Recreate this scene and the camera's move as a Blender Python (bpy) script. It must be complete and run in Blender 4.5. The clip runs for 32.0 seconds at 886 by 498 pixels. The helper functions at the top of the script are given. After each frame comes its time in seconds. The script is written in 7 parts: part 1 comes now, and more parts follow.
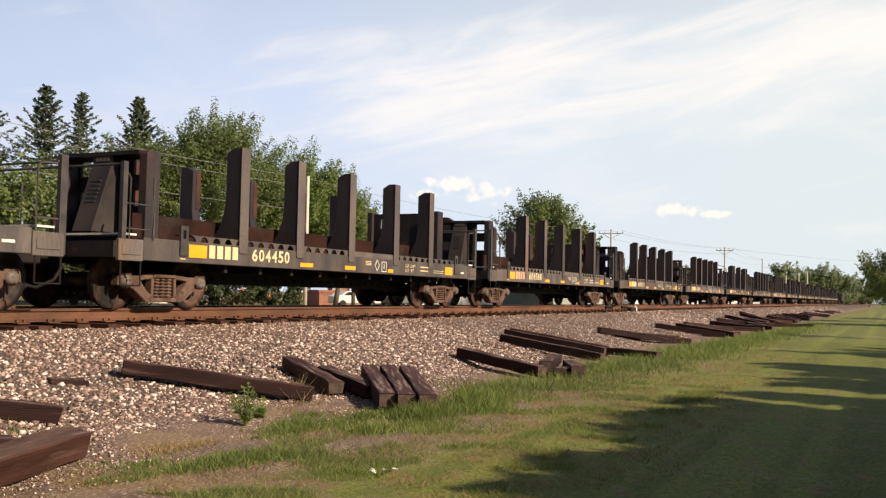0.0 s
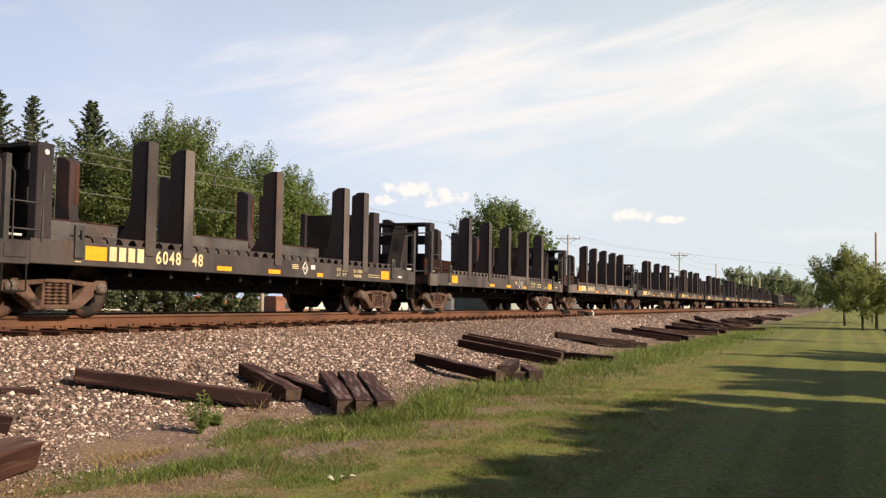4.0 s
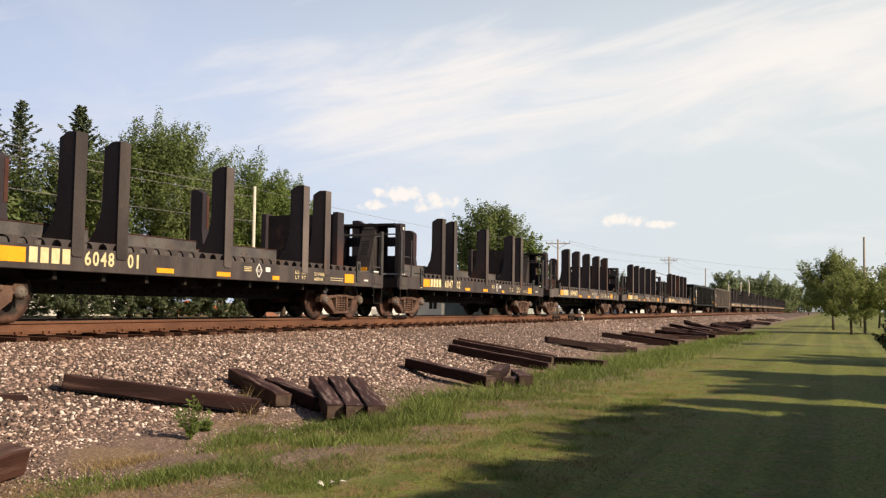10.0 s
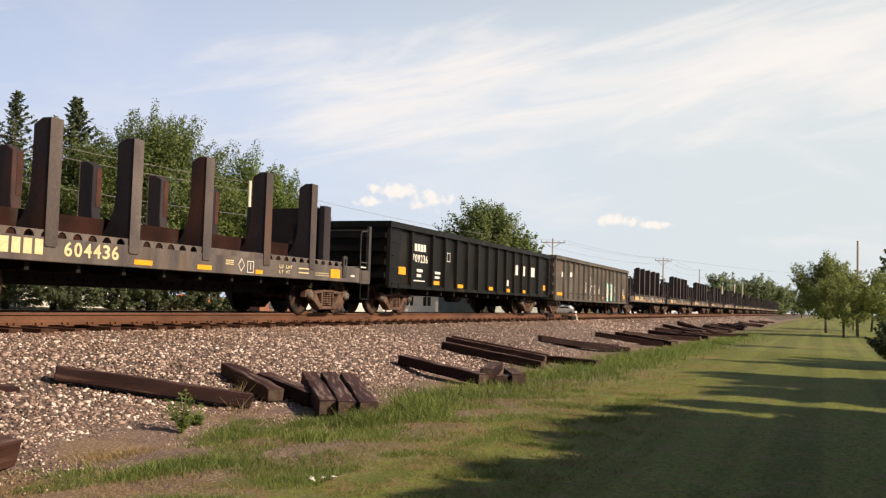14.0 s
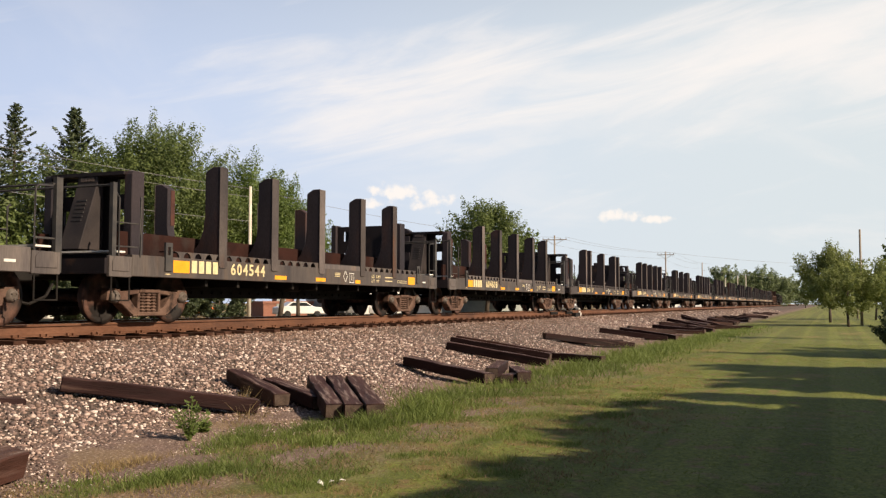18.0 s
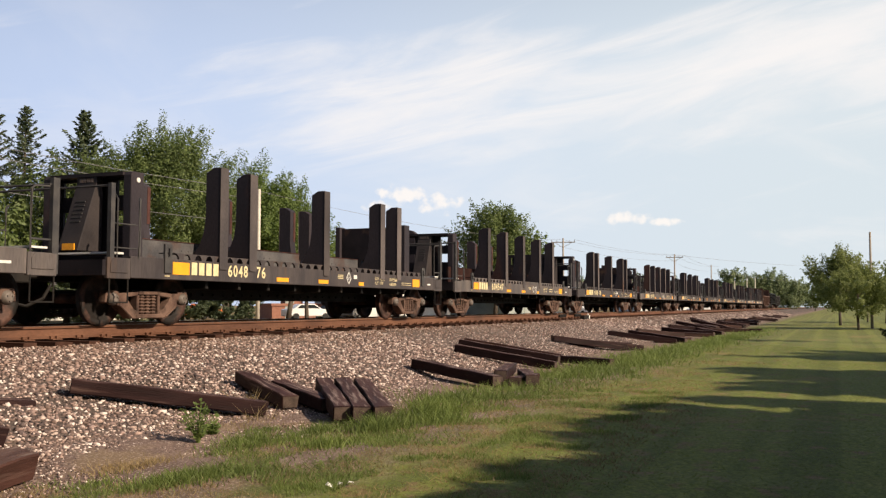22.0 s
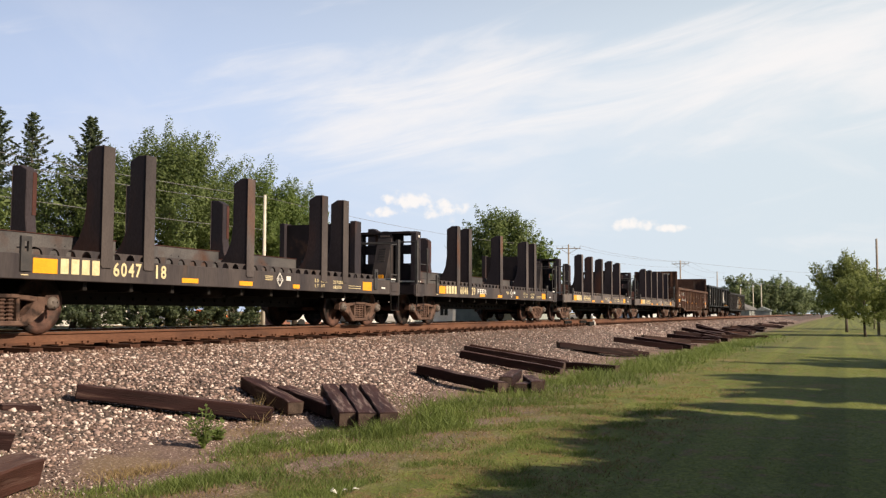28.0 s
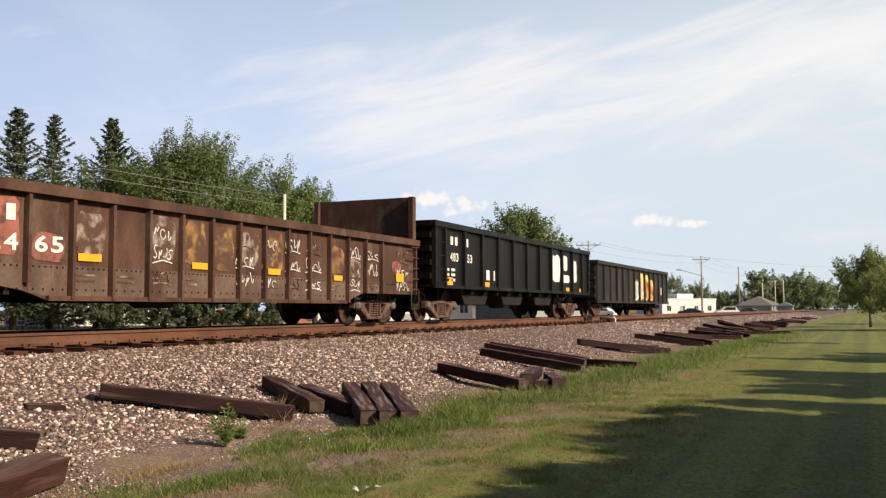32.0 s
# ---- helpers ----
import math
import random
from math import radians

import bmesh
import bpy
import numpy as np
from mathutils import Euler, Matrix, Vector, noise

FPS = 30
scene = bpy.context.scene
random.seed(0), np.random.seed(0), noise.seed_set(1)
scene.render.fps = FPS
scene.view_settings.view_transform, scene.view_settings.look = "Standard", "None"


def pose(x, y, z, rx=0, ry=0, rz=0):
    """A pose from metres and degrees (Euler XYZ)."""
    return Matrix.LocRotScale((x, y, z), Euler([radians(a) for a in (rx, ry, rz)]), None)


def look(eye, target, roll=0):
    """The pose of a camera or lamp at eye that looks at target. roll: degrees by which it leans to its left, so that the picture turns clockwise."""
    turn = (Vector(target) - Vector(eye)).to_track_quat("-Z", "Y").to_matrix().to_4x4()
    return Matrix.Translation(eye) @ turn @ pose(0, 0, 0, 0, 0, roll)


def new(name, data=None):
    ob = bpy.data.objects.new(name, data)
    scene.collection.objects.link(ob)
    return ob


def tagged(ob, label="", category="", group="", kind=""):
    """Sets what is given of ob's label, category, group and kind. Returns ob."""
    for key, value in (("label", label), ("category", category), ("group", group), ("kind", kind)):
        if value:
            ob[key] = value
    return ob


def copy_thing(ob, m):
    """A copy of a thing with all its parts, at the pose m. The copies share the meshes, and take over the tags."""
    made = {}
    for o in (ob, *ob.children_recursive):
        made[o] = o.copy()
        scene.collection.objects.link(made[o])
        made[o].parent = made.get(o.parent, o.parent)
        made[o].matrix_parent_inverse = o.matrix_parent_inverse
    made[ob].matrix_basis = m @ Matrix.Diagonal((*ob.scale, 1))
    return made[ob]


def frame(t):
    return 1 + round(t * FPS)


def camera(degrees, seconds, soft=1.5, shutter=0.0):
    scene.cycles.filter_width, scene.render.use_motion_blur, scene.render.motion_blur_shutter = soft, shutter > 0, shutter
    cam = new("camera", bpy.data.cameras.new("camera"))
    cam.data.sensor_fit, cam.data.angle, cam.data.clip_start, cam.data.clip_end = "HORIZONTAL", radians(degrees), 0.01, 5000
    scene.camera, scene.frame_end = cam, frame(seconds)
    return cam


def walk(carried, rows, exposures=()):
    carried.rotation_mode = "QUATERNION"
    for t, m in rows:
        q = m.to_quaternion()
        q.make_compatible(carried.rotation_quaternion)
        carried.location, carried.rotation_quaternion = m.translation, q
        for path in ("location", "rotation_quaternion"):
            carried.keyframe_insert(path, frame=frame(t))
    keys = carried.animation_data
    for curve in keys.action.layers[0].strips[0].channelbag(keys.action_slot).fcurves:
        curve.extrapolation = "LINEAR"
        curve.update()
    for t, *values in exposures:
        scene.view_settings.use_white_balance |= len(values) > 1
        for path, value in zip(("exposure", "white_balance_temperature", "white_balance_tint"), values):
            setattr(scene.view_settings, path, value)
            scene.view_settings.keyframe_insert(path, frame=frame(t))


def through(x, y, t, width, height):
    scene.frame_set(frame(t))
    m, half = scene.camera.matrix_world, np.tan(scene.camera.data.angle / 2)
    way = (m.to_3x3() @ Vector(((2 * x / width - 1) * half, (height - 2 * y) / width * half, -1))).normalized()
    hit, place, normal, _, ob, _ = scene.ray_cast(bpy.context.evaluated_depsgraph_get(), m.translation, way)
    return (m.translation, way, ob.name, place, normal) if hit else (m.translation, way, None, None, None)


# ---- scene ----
EYE = Vector((0.0, 0.0, 1.35))


def aim(yaw, pitch, roll):
    """The camera's pose at its one stand: degrees to the left of the track's line, upwards, and lean."""
    a, b = radians(yaw), radians(pitch)
    return look(EYE, EYE + Vector((math.cos(a) * math.cos(b), math.sin(a) * math.cos(b), math.sin(b))), roll)


cam = camera(50.81, 32.0, 1.3)
walk(cam, [
    (0, aim(25.620, 2.787, 1.159)),
    (0.5, aim(25.152, 2.451, 1.239)),
    (1, aim(24.859, 2.236, 1.228)),
    (1.5, aim(24.681, 2.161, 0.808)),
    (2, aim(24.524, 2.227, 0.412)),
    (2.5, aim(24.275, 2.425, 0.448)),
    (3, aim(23.974, 2.708, 0.690)),
    (3.5, aim(23.446, 2.931, 0.894)),
    (5.5, aim(22.381, 3.538, 0.628)),
    (6, aim(22.288, 3.621, 0.539)),
    (6.5, aim(22.248, 3.587, 0.687)),
    (7, aim(22.214, 3.527, 0.798)),
    (7.5, aim(22.219, 3.506, 0.937)),
    (8, aim(22.237, 3.448, 0.849)),
    (8.5, aim(22.386, 3.446, 1.003)),
    (9, aim(22.495, 3.479, 1.228)),
    (9.5, aim(22.564, 3.459, 1.330)),
    (10, aim(22.445, 3.480, 0.841)),
    (10.5, aim(22.378, 3.507, 0.939)),
    (11, aim(22.396, 3.546, 1.177)),
    (11.5, aim(22.275, 3.554, 1.284)),
    (12, aim(22.158, 3.522, 1.354)),
    (12.5, aim(22.067, 3.455, 1.494)),
    (13, aim(22.019, 3.402, 1.786)),
    (13.5, aim(22.048, 3.366, 1.743)),
    (14, aim(22.118, 3.324, 1.686)),
    (14.5, aim(22.184, 3.304, 1.557)),
    (16.5, aim(22.263, 3.076, 0.632)),
    (17, aim(22.244, 3.185, 0.208)),
    (17.5, aim(22.245, 3.268, 0.141)),
    (18, aim(22.237, 3.338, 0.083)),
    (18.5, aim(22.248, 3.394, 0.310)),
    (19, aim(22.305, 3.416, 0.404)),
    (19.5, aim(22.333, 3.408, 0.558)),
    (20, aim(22.390, 3.407, 0.609)),
    (20.5, aim(22.513, 3.431, 0.695)),
    (21, aim(22.667, 3.417, 0.564)),
    (21.5, aim(22.753, 3.404, 0.310)),
    (22, aim(22.755, 3.489, 0.147)),
    (22.5, aim(22.731, 3.538, -0.004)),
    (23, aim(22.753, 3.572, 0.002)),
    (23.5, aim(22.828, 3.602, 0.107)),
    (24, aim(22.855, 3.615, 0.145)),
    (24.5, aim(22.954, 3.635, 0.287)),
    (25, aim(23.041, 3.616, 0.396)),
    (25.5, aim(23.133, 3.617, 0.509)),
    (27.5, aim(23.053, 3.773, 0.044)),
    (28, aim(23.088, 3.864, 0.238)),
    (28.5, aim(23.184, 3.862, 0.228)),
    (29, aim(23.274, 3.836, 0.210)),
    (29.5, aim(23.330, 3.798, 0.116)),
    (30, aim(23.379, 3.812, 0.047)),
    (30.5, aim(23.391, 3.827, -0.060)),
    (31, aim(23.538, 3.828, -0.103)),
    (31.5, aim(23.752, 3.765, -0.164)),
    (32, aim(24.285, 3.723, -0.176)),
], exposures=[(0.0, 0.40, 6850, 11.5), (3.2, 0.39, 6850, 11.5), (6.0, 0.29, 6850, 11.5), (17.0, 0.29, 6800, 11.5), (23.0, 0.29, 6550, 11), (32.0, 0.29, 6500, 11)])

# ---- light: low afternoon sun from behind and to the right, thin high cloud ----
SUN_AWAY = Vector((-0.13, -0.9915, 0.0))      # level direction towards the sun
SUN_HEIGHT = 30.0
sun_data = bpy.data.lights.new("sun", "SUN")
sun_data.energy, sun_data.angle, sun_data.color = 5.0, radians(0.6), (1.0, 0.825, 0.615)
sun = new("sun", sun_data)
to_sun = SUN_AWAY * math.cos(radians(SUN_HEIGHT)) + Vector((0, 0, math.sin(radians(SUN_HEIGHT))))
sun.matrix_world = look((0, 0, 60), Vector((0, 0, 60)) - to_sun)


def make_world():
    world = bpy.data.worlds.new("sky")
    scene.world = world
    world.use_nodes = True
    nt = world.node_tree
    nt.nodes.clear()
    N, L = nt.nodes.new, nt.links.new
    out, bg = N("ShaderNodeOutputWorld"), N("ShaderNodeBackground")
    sky = N("ShaderNodeTexSky")
    sky.sky_type, sky.sun_disc = "NISHITA", False
    sky.sun_elevation = radians(SUN_HEIGHT)
    sky.sun_rotation = math.atan2(SUN_AWAY.x, SUN_AWAY.y)
    sky.air_density, sky.dust_density, sky.ozone_density = 1.0, 1.6, 1.0
    co, sep = N("ShaderNodeTexCoord"), N("ShaderNodeSeparateXYZ")
    L(co.outputs["Generated"], sep.inputs[0])

    def math_node(op, a, b=None, clamp=False):
        n = N("ShaderNodeMath")
        n.operation, n.use_clamp = op, clamp
        for k, v in enumerate((a, b)):
            if v is None:
                continue
            if isinstance(v, (int, float)):
                n.inputs[k].default_value = v
            else:
                L(v, n.inputs[k])
        return n.outputs[0]

    def ramp(v, lo, hi):
        n = N("ShaderNodeMapRange")
        n.interpolation_type = "SMOOTHSTEP"
        L(v, n.inputs[0])
        n.inputs[1].default_value, n.inputs[2].default_value = lo, hi
        return n.outputs[0]

    # cirrus: the direction laid out on a high level sheet
    up = math_node("ADD", math_node("MAXIMUM", sep.outputs[2], 0.0), 0.10)
    flat = N("ShaderNodeCombineXYZ")
    L(math_node("DIVIDE", sep.outputs[0], up), flat.inputs[0])
    L(math_node("DIVIDE", sep.outputs[1], up), flat.inputs[1])
    turn = N("ShaderNodeMapping")
    turn.inputs["Rotation"].default_value = (0, 0, radians(28))
    turn.inputs["Scale"].default_value = (0.42, 0.80, 1.0)
    turn.inputs["Location"].default_value = (3.1, 1.4, 0.0)
    L(flat.outputs[0], turn.inputs[0])
    veil = N("ShaderNodeTexNoise")
    veil.inputs["Scale"].default_value, veil.inputs["Detail"].default_value = 1.15, 8.0
    veil.inputs["Roughness"].default_value, veil.inputs["Distortion"].default_value = 0.58, 0.9
    L(turn.outputs[0], veil.inputs["Vector"])
    # haze: thick at the horizon, and towards the sun's side
    side = N("ShaderNodeVectorMath")
    side.operation = "DOT_PRODUCT"
    L(co.outputs["Generated"], side.inputs[0])
    side.inputs[1].default_value = (0.93, -0.36, 0.0)
    side_value = side.outputs["Value"]
    thin = math_node("DIVIDE", 0.16, math_node("ADD", math_node("MAXIMUM", sep.outputs[2], 0.0), 0.02), True)
    veil_mask = math_node("MULTIPLY", math_node("MULTIPLY", ramp(veil.outputs[0], 0.46, 0.70), 0.30), thin)
    # long streaks of cirrus that climb from the trees to the zenith on the sunny side, in turn and height angles
    turn_angle = math_node("ARCTAN2", sep.outputs[1], sep.outputs[0])
    lift = math_node("ARCSINE", sep.outputs[2])
    along = N("ShaderNodeCombineXYZ")
    L(math_node("ADD", math_node("MULTIPLY", turn_angle, 1.0), math_node("MULTIPLY", lift, 0.6)), along.inputs[0])
    L(math_node("ADD", math_node("MULTIPLY", lift, 5.2), math_node("MULTIPLY", turn_angle, 0.95)), along.inputs[1])
    streak = N("ShaderNodeTexNoise")
    streak.inputs["Scale"].default_value, streak.inputs["Detail"].default_value = 4.2, 9.0
    streak.inputs["Roughness"].default_value, streak.inputs["Distortion"].default_value = 0.60, 0.55
    L(along.outputs[0], streak.inputs["Vector"])

    def belt(top, bend, width):
        """How near a direction is to the middle line of a belt of cloud: 1 on it, 0 a width off."""
        mid = math_node("SUBTRACT", top, math_node("MULTIPLY", math_node("MULTIPLY", turn_angle, turn_angle), bend))
        off = math_node("DIVIDE", math_node("ABSOLUTE", math_node("SUBTRACT", lift, mid)), width)
        return math_node("SUBTRACT", 1.0, math_node("MULTIPLY", off, off), True)

    main, lower = belt(0.247, 0.150, 0.085), belt(0.186, 0.075, 0.034)
    near = math_node("MAXIMUM", main, math_node("MULTIPLY", lower, 0.55))
    near = math_node("MULTIPLY", near, math_node("SUBTRACT", 1.0, ramp(turn_angle, 0.40, 0.74)))
    wisps = math_node("MULTIPLY", ramp(math_node("ADD", streak.outputs[0], math_node("MULTIPLY", near, 0.33)), 0.53, 0.97), 0.85)
    veil_mask = math_node("MAXIMUM", veil_mask, wisps)
    haze = math_node("ADD", math_node("MULTIPLY", math_node("SUBTRACT", 1.0, ramp(sep.outputs[2], 0.18, 0.56)), 0.62), math_node("MULTIPLY", math_node("MULTIPLY", side.outputs["Value"], math_node("SUBTRACT", 1.0, ramp(sep.outputs[2], 0.30, 0.62))), 0.46))
    haze = math_node("ADD", haze, 0.04, True)
    # small cumulus heaps low over the far side of the line
    puff = N("ShaderNodeTexNoise")
    puff.inputs["Scale"].default_value, puff.inputs["Detail"].default_value = 75.0, 6.0
    L(co.outputs["Generated"], puff.inputs["Vector"])
    veil_mask = math_node("MULTIPLY", veil_mask, math_node("SUBTRACT", 1.0, ramp(sep.outputs[2], 0.40, 0.62)))
    heap = None
    for yaw, pitch, wide, high in ((25.2, 6.9, 0.030, 0.010), (22.9, 6.2, 0.026, 0.013), (26.6, 6.1, 0.020, 0.007),
                                   (11.6, 5.35, 0.028, 0.0080), (9.2, 5.05, 0.020, 0.0048)):
        a, b = radians(yaw), radians(pitch)
        side = Vector((math.sin(a), -math.cos(a), 0.0))
        dot = N("ShaderNodeVectorMath")
        dot.operation = "DOT_PRODUCT"
        L(co.outputs["Generated"], dot.inputs[0])
        dot.inputs[1].default_value = side
        across = math_node("DIVIDE", dot.outputs["Value"], wide)
        rise = math_node("DIVIDE", math_node("SUBTRACT", sep.outputs[2], math.sin(b)), high)
        far = math_node("ADD", math_node("MULTIPLY", across, across), math_node("MULTIPLY", rise, rise))
        ahead = N("ShaderNodeVectorMath")
        ahead.operation = "DOT_PRODUCT"
        L(co.outputs["Generated"], ahead.inputs[0])
        ahead.inputs[1].default_value = (math.cos(a), math.sin(a), 0)
        one = math_node("MULTIPLY", math_node("SUBTRACT", 1.0, math_node("MULTIPLY", far, 0.5), True), math_node("GREATER_THAN", ahead.outputs["Value"], 0.0))
        heap = one if heap is None else math_node("MAXIMUM", heap, one)
    heap_mask = math_node("MULTIPLY", ramp(math_node("ADD", math_node("MULTIPLY", heap, 0.55), math_node("MULTIPLY", puff.outputs[0], 1.0)), 0.80, 1.10), 0.80)
    mix0, mix1, mix2 = N("ShaderNodeMix"), N("ShaderNodeMix"), N("ShaderNodeMix")
    for m in (mix0, mix1, mix2):
        m.data_type = "RGBA"
    L(haze, mix0.inputs["Factor"])
    L(sky.outputs[0], mix0.inputs[6])
    white = N("ShaderNodeMix")
    white.data_type = "RGBA"
    L(ramp(side_value, 0.35, 0.98), white.inputs["Factor"])
    white.inputs[6].default_value, white.inputs[7].default_value = HAZE, PALE
    L(white.outputs[2], mix0.inputs[7])
    L(veil_mask, mix1.inputs["Factor"])
    L(mix0.outputs[2], mix1.inputs[6])
    mix1.inputs[7].default_value = CLOUD
    L(heap_mask, mix2.inputs["Factor"])
    L(mix1.outputs[2], mix2.inputs[6])
    mix2.inputs[7].default_value = HEAP
    L(mix2.outputs[2], bg.inputs[0])
    bg.inputs[1].default_value = 0.05
    L(bg.outputs[0], out.inputs[0])


HAZE, PALE, CLOUD, HEAP = (10.2, 12.2, 16.4, 1), (11.5, 12.9, 13.7, 1), (15.8, 15.3, 15.0, 1), (17.2, 16.1, 15.0, 1)
make_world()


# ---- materials ----
def surface(name, c1, c2, scale=3.0, rough=(0.55, 0.85), wear=None, wear_at=(0.55, 0.7), wear_scale=1.3, bump=0.25, fine=60.0, metal=0.0,
            stretch=(1, 1, 1), by_object=True, island=None, spec=0.4, vary=None, rusted=None):
    """A weathered surface: two colours by a broad noise, a third one in patches, fine grain in tone, gloss and relief."""
    m = bpy.data.materials.new(name)
    m.use_nodes = True
    nt = m.node_tree
    N, L = nt.nodes.new, nt.links.new
    bsdf = nt.nodes["Principled BSDF"]
    co, mp = N("ShaderNodeTexCoord"), N("ShaderNodeMapping")
    L(co.outputs["Object"], mp.inputs[0])
    mp.inputs["Scale"].default_value = stretch
    if by_object:
        info, mul = N("ShaderNodeObjectInfo"), N("ShaderNodeMath")
        mul.operation = "MULTIPLY"
        mul.inputs[1].default_value = 37.0
        L(info.outputs["Random"], mul.inputs[0])
        L(mul.outputs[0], mp.inputs["Location"])

    def noise_node(s, detail):
        n = N("ShaderNodeTexNoise")
        n.inputs["Scale"].default_value, n.inputs["Detail"].default_value = s, detail
        L(mp.outputs[0], n.inputs["Vector"])
        return n.outputs[0]

    def blend(f, a, b):
        n = N("ShaderNodeMix")
        n.data_type = "RGBA"
        L(f, n.inputs["Factor"])
        for k, v in ((6, a), (7, b)):
            if isinstance(v, tuple):
                n.inputs[k].default_value = (*v, 1)
            else:
                L(v, n.inputs[k])
        return n.outputs[2]

    def span(v, lo, hi, a=0.0, b=1.0):
        n = N("ShaderNodeMapRange")
        L(v, n.inputs[0])
        for k, x in enumerate((lo, hi, a, b)):
            n.inputs[k + 1].default_value = x
        return n.outputs[0]

    broad, grain = noise_node(scale, 5.0), noise_node(fine, 4.0)
    colour = blend(span(broad, 0.35, 0.65), c1, c2)
    if island:
        geo, rampn = N("ShaderNodeNewGeometry"), N("ShaderNodeValToRGB")
        L(geo.outputs["Random Per Island"], rampn.inputs[0])
        rampn.color_ramp.interpolation = "CONSTANT"
        e = rampn.color_ramp.elements
        e[0].color = (*island[0], 1)
        e[1].color = (*island[-1], 1)
        e[1].position = 1 - 1 / len(island)
        for k, c in enumerate(island[1:-1], 1):
            e.new(k / len(island)).color = (*c, 1)
        colour = blend(span(broad, 0.0, 1.0, 0.0, 0.22), rampn.outputs[0], colour)
    if rusted:
        # brake dust and rust that gather towards the rails
        axes, heap = N("ShaderNodeSeparateXYZ"), N("ShaderNodeMath")
        L(co.outputs["Object"], axes.inputs[0])
        heap.operation = "MULTIPLY"
        L(span(axes.outputs[1], *rusted, 0.0, 0.75), heap.inputs[0])
        L(span(noise_node(0.9, 4.0), 0.30, 0.62), heap.inputs[1])
        colour = blend(heap.outputs[0], colour, (0.190, 0.112, 0.072))
    if wear:
        colour = blend(span(noise_node(wear_scale, 8.0), *wear_at), colour, wear)
    hsv = N("ShaderNodeHueSaturation")
    L(colour, hsv.inputs["Color"])
    L(span(grain, 0.25, 0.75, 0.80, 1.20), hsv.inputs["Value"])
    tone = hsv.outputs[0]
    if vary:
        each = N("ShaderNodeHueSaturation")
        L(tone, each.inputs["Color"])
        L(span(info.outputs["Random"], 0.0, 1.0, *vary), each.inputs["Value"])
        tone = each.outputs[0]
    L(tone, bsdf.inputs["Base Color"])
    L(span(broad, 0.3, 0.7, *rough), bsdf.inputs["Roughness"])
    bsdf.inputs["Metallic"].default_value = metal
    bsdf.inputs["Specular IOR Level"].default_value = spec
    b = N("ShaderNodeBump")
    b.inputs["Strength"].default_value, b.inputs["Distance"].default_value = bump, 0.01
    L(grain, b.inputs["Height"])
    L(b.outputs[0], bsdf.inputs["Normal"])
    return m


def foliage(name, dark, light, through=0.25):
    """Leaves: a colour per leaf, some light let through."""
    m = bpy.data.materials.new(name)
    m.use_nodes = True
    nt = m.node_tree
    N, L = nt.nodes.new, nt.links.new
    bsdf, out = nt.nodes["Principled BSDF"], nt.nodes["Material Output"]
    geo, rampn, co, noi, mix = N("ShaderNodeNewGeometry"), N("ShaderNodeValToRGB"), N("ShaderNodeTexCoord"), N("ShaderNodeTexNoise"), N("ShaderNodeMix")
    L(geo.outputs["Random Per Island"], rampn.inputs[0])
    rampn.color_ramp.elements[0].color, rampn.color_ramp.elements[1].color = (*dark, 1), (*light, 1)
    noi.inputs["Scale"].default_value = 0.6
    L(co.outputs["Object"], noi.inputs["Vector"])
    mix.data_type, mix.blend_type = "RGBA", "MULTIPLY"
    mix.inputs["Factor"].default_value = 0.5
    L(rampn.outputs[0], mix.inputs[6])
    tone = N("ShaderNodeValToRGB")
    tone.color_ramp.elements[0].position, tone.color_ramp.elements[1].position = 0.3, 0.7
    tone.color_ramp.elements[0].color, tone.color_ramp.elements[1].color = (0.45, 0.5, 0.5, 1), (1.0, 1.0, 0.85, 1)
    L(noi.outputs[0], tone.inputs[0])
    L(tone.outputs[0], mix.inputs[7])
    L(mix.outputs[2], bsdf.inputs["Base Color"])
    bsdf.inputs["Roughness"].default_value = 0.6
    tr, ms = N("ShaderNodeBsdfTranslucent"), N("ShaderNodeMixShader")
    L(mix.outputs[2], tr.inputs["Color"])
    ms.inputs[0].default_value = through
    L(bsdf.outputs[0], ms.inputs[1])
    L(tr.outputs[0], ms.inputs[2])
    L(ms.outputs[0], out.inputs["Surface"])
    return m


M_CAR = surface("weathered_grey_paint", (0.0148, 0.0122, 0.0148), (0.0305, 0.0245, 0.0278), 1.6, (0.5, 0.75), (0.085, 0.048, 0.035), (0.60, 0.76), 2.2, 0.15, 45, spec=0.18)
M_SILL = surface("chalky_grey_sill_paint", (0.078, 0.069, 0.073), (0.156, 0.134, 0.125), 2.4, (0.55, 0.8), (0.165, 0.115, 0.085), (0.55, 0.74), 3.2, 0.15, 40, stretch=(1, 1, 0.16), spec=0.25, vary=(0.62, 1.18))
M_SILL_DARK = surface("dark_grey_sill_paint", (0.043, 0.0375, 0.041), (0.080, 0.068, 0.067), 2.4, (0.55, 0.8), (0.090, 0.058, 0.042), (0.58, 0.74), 3.2, 0.15, 40, stretch=(1, 1, 0.16), spec=0.22)
# outer stake faces: their sunlit paleness is put into the colour
M_PLATE = surface("sunlit_chalky_plate", (0.063, 0.0545, 0.057), (0.135, 0.114, 0.109), 1.1, (0.55, 0.8), (0.165, 0.075, 0.042), (0.60, 0.76), 0.8, 0.15, 40, stretch=(1, 1, 0.5), spec=0.2, vary=(0.55, 1.25))
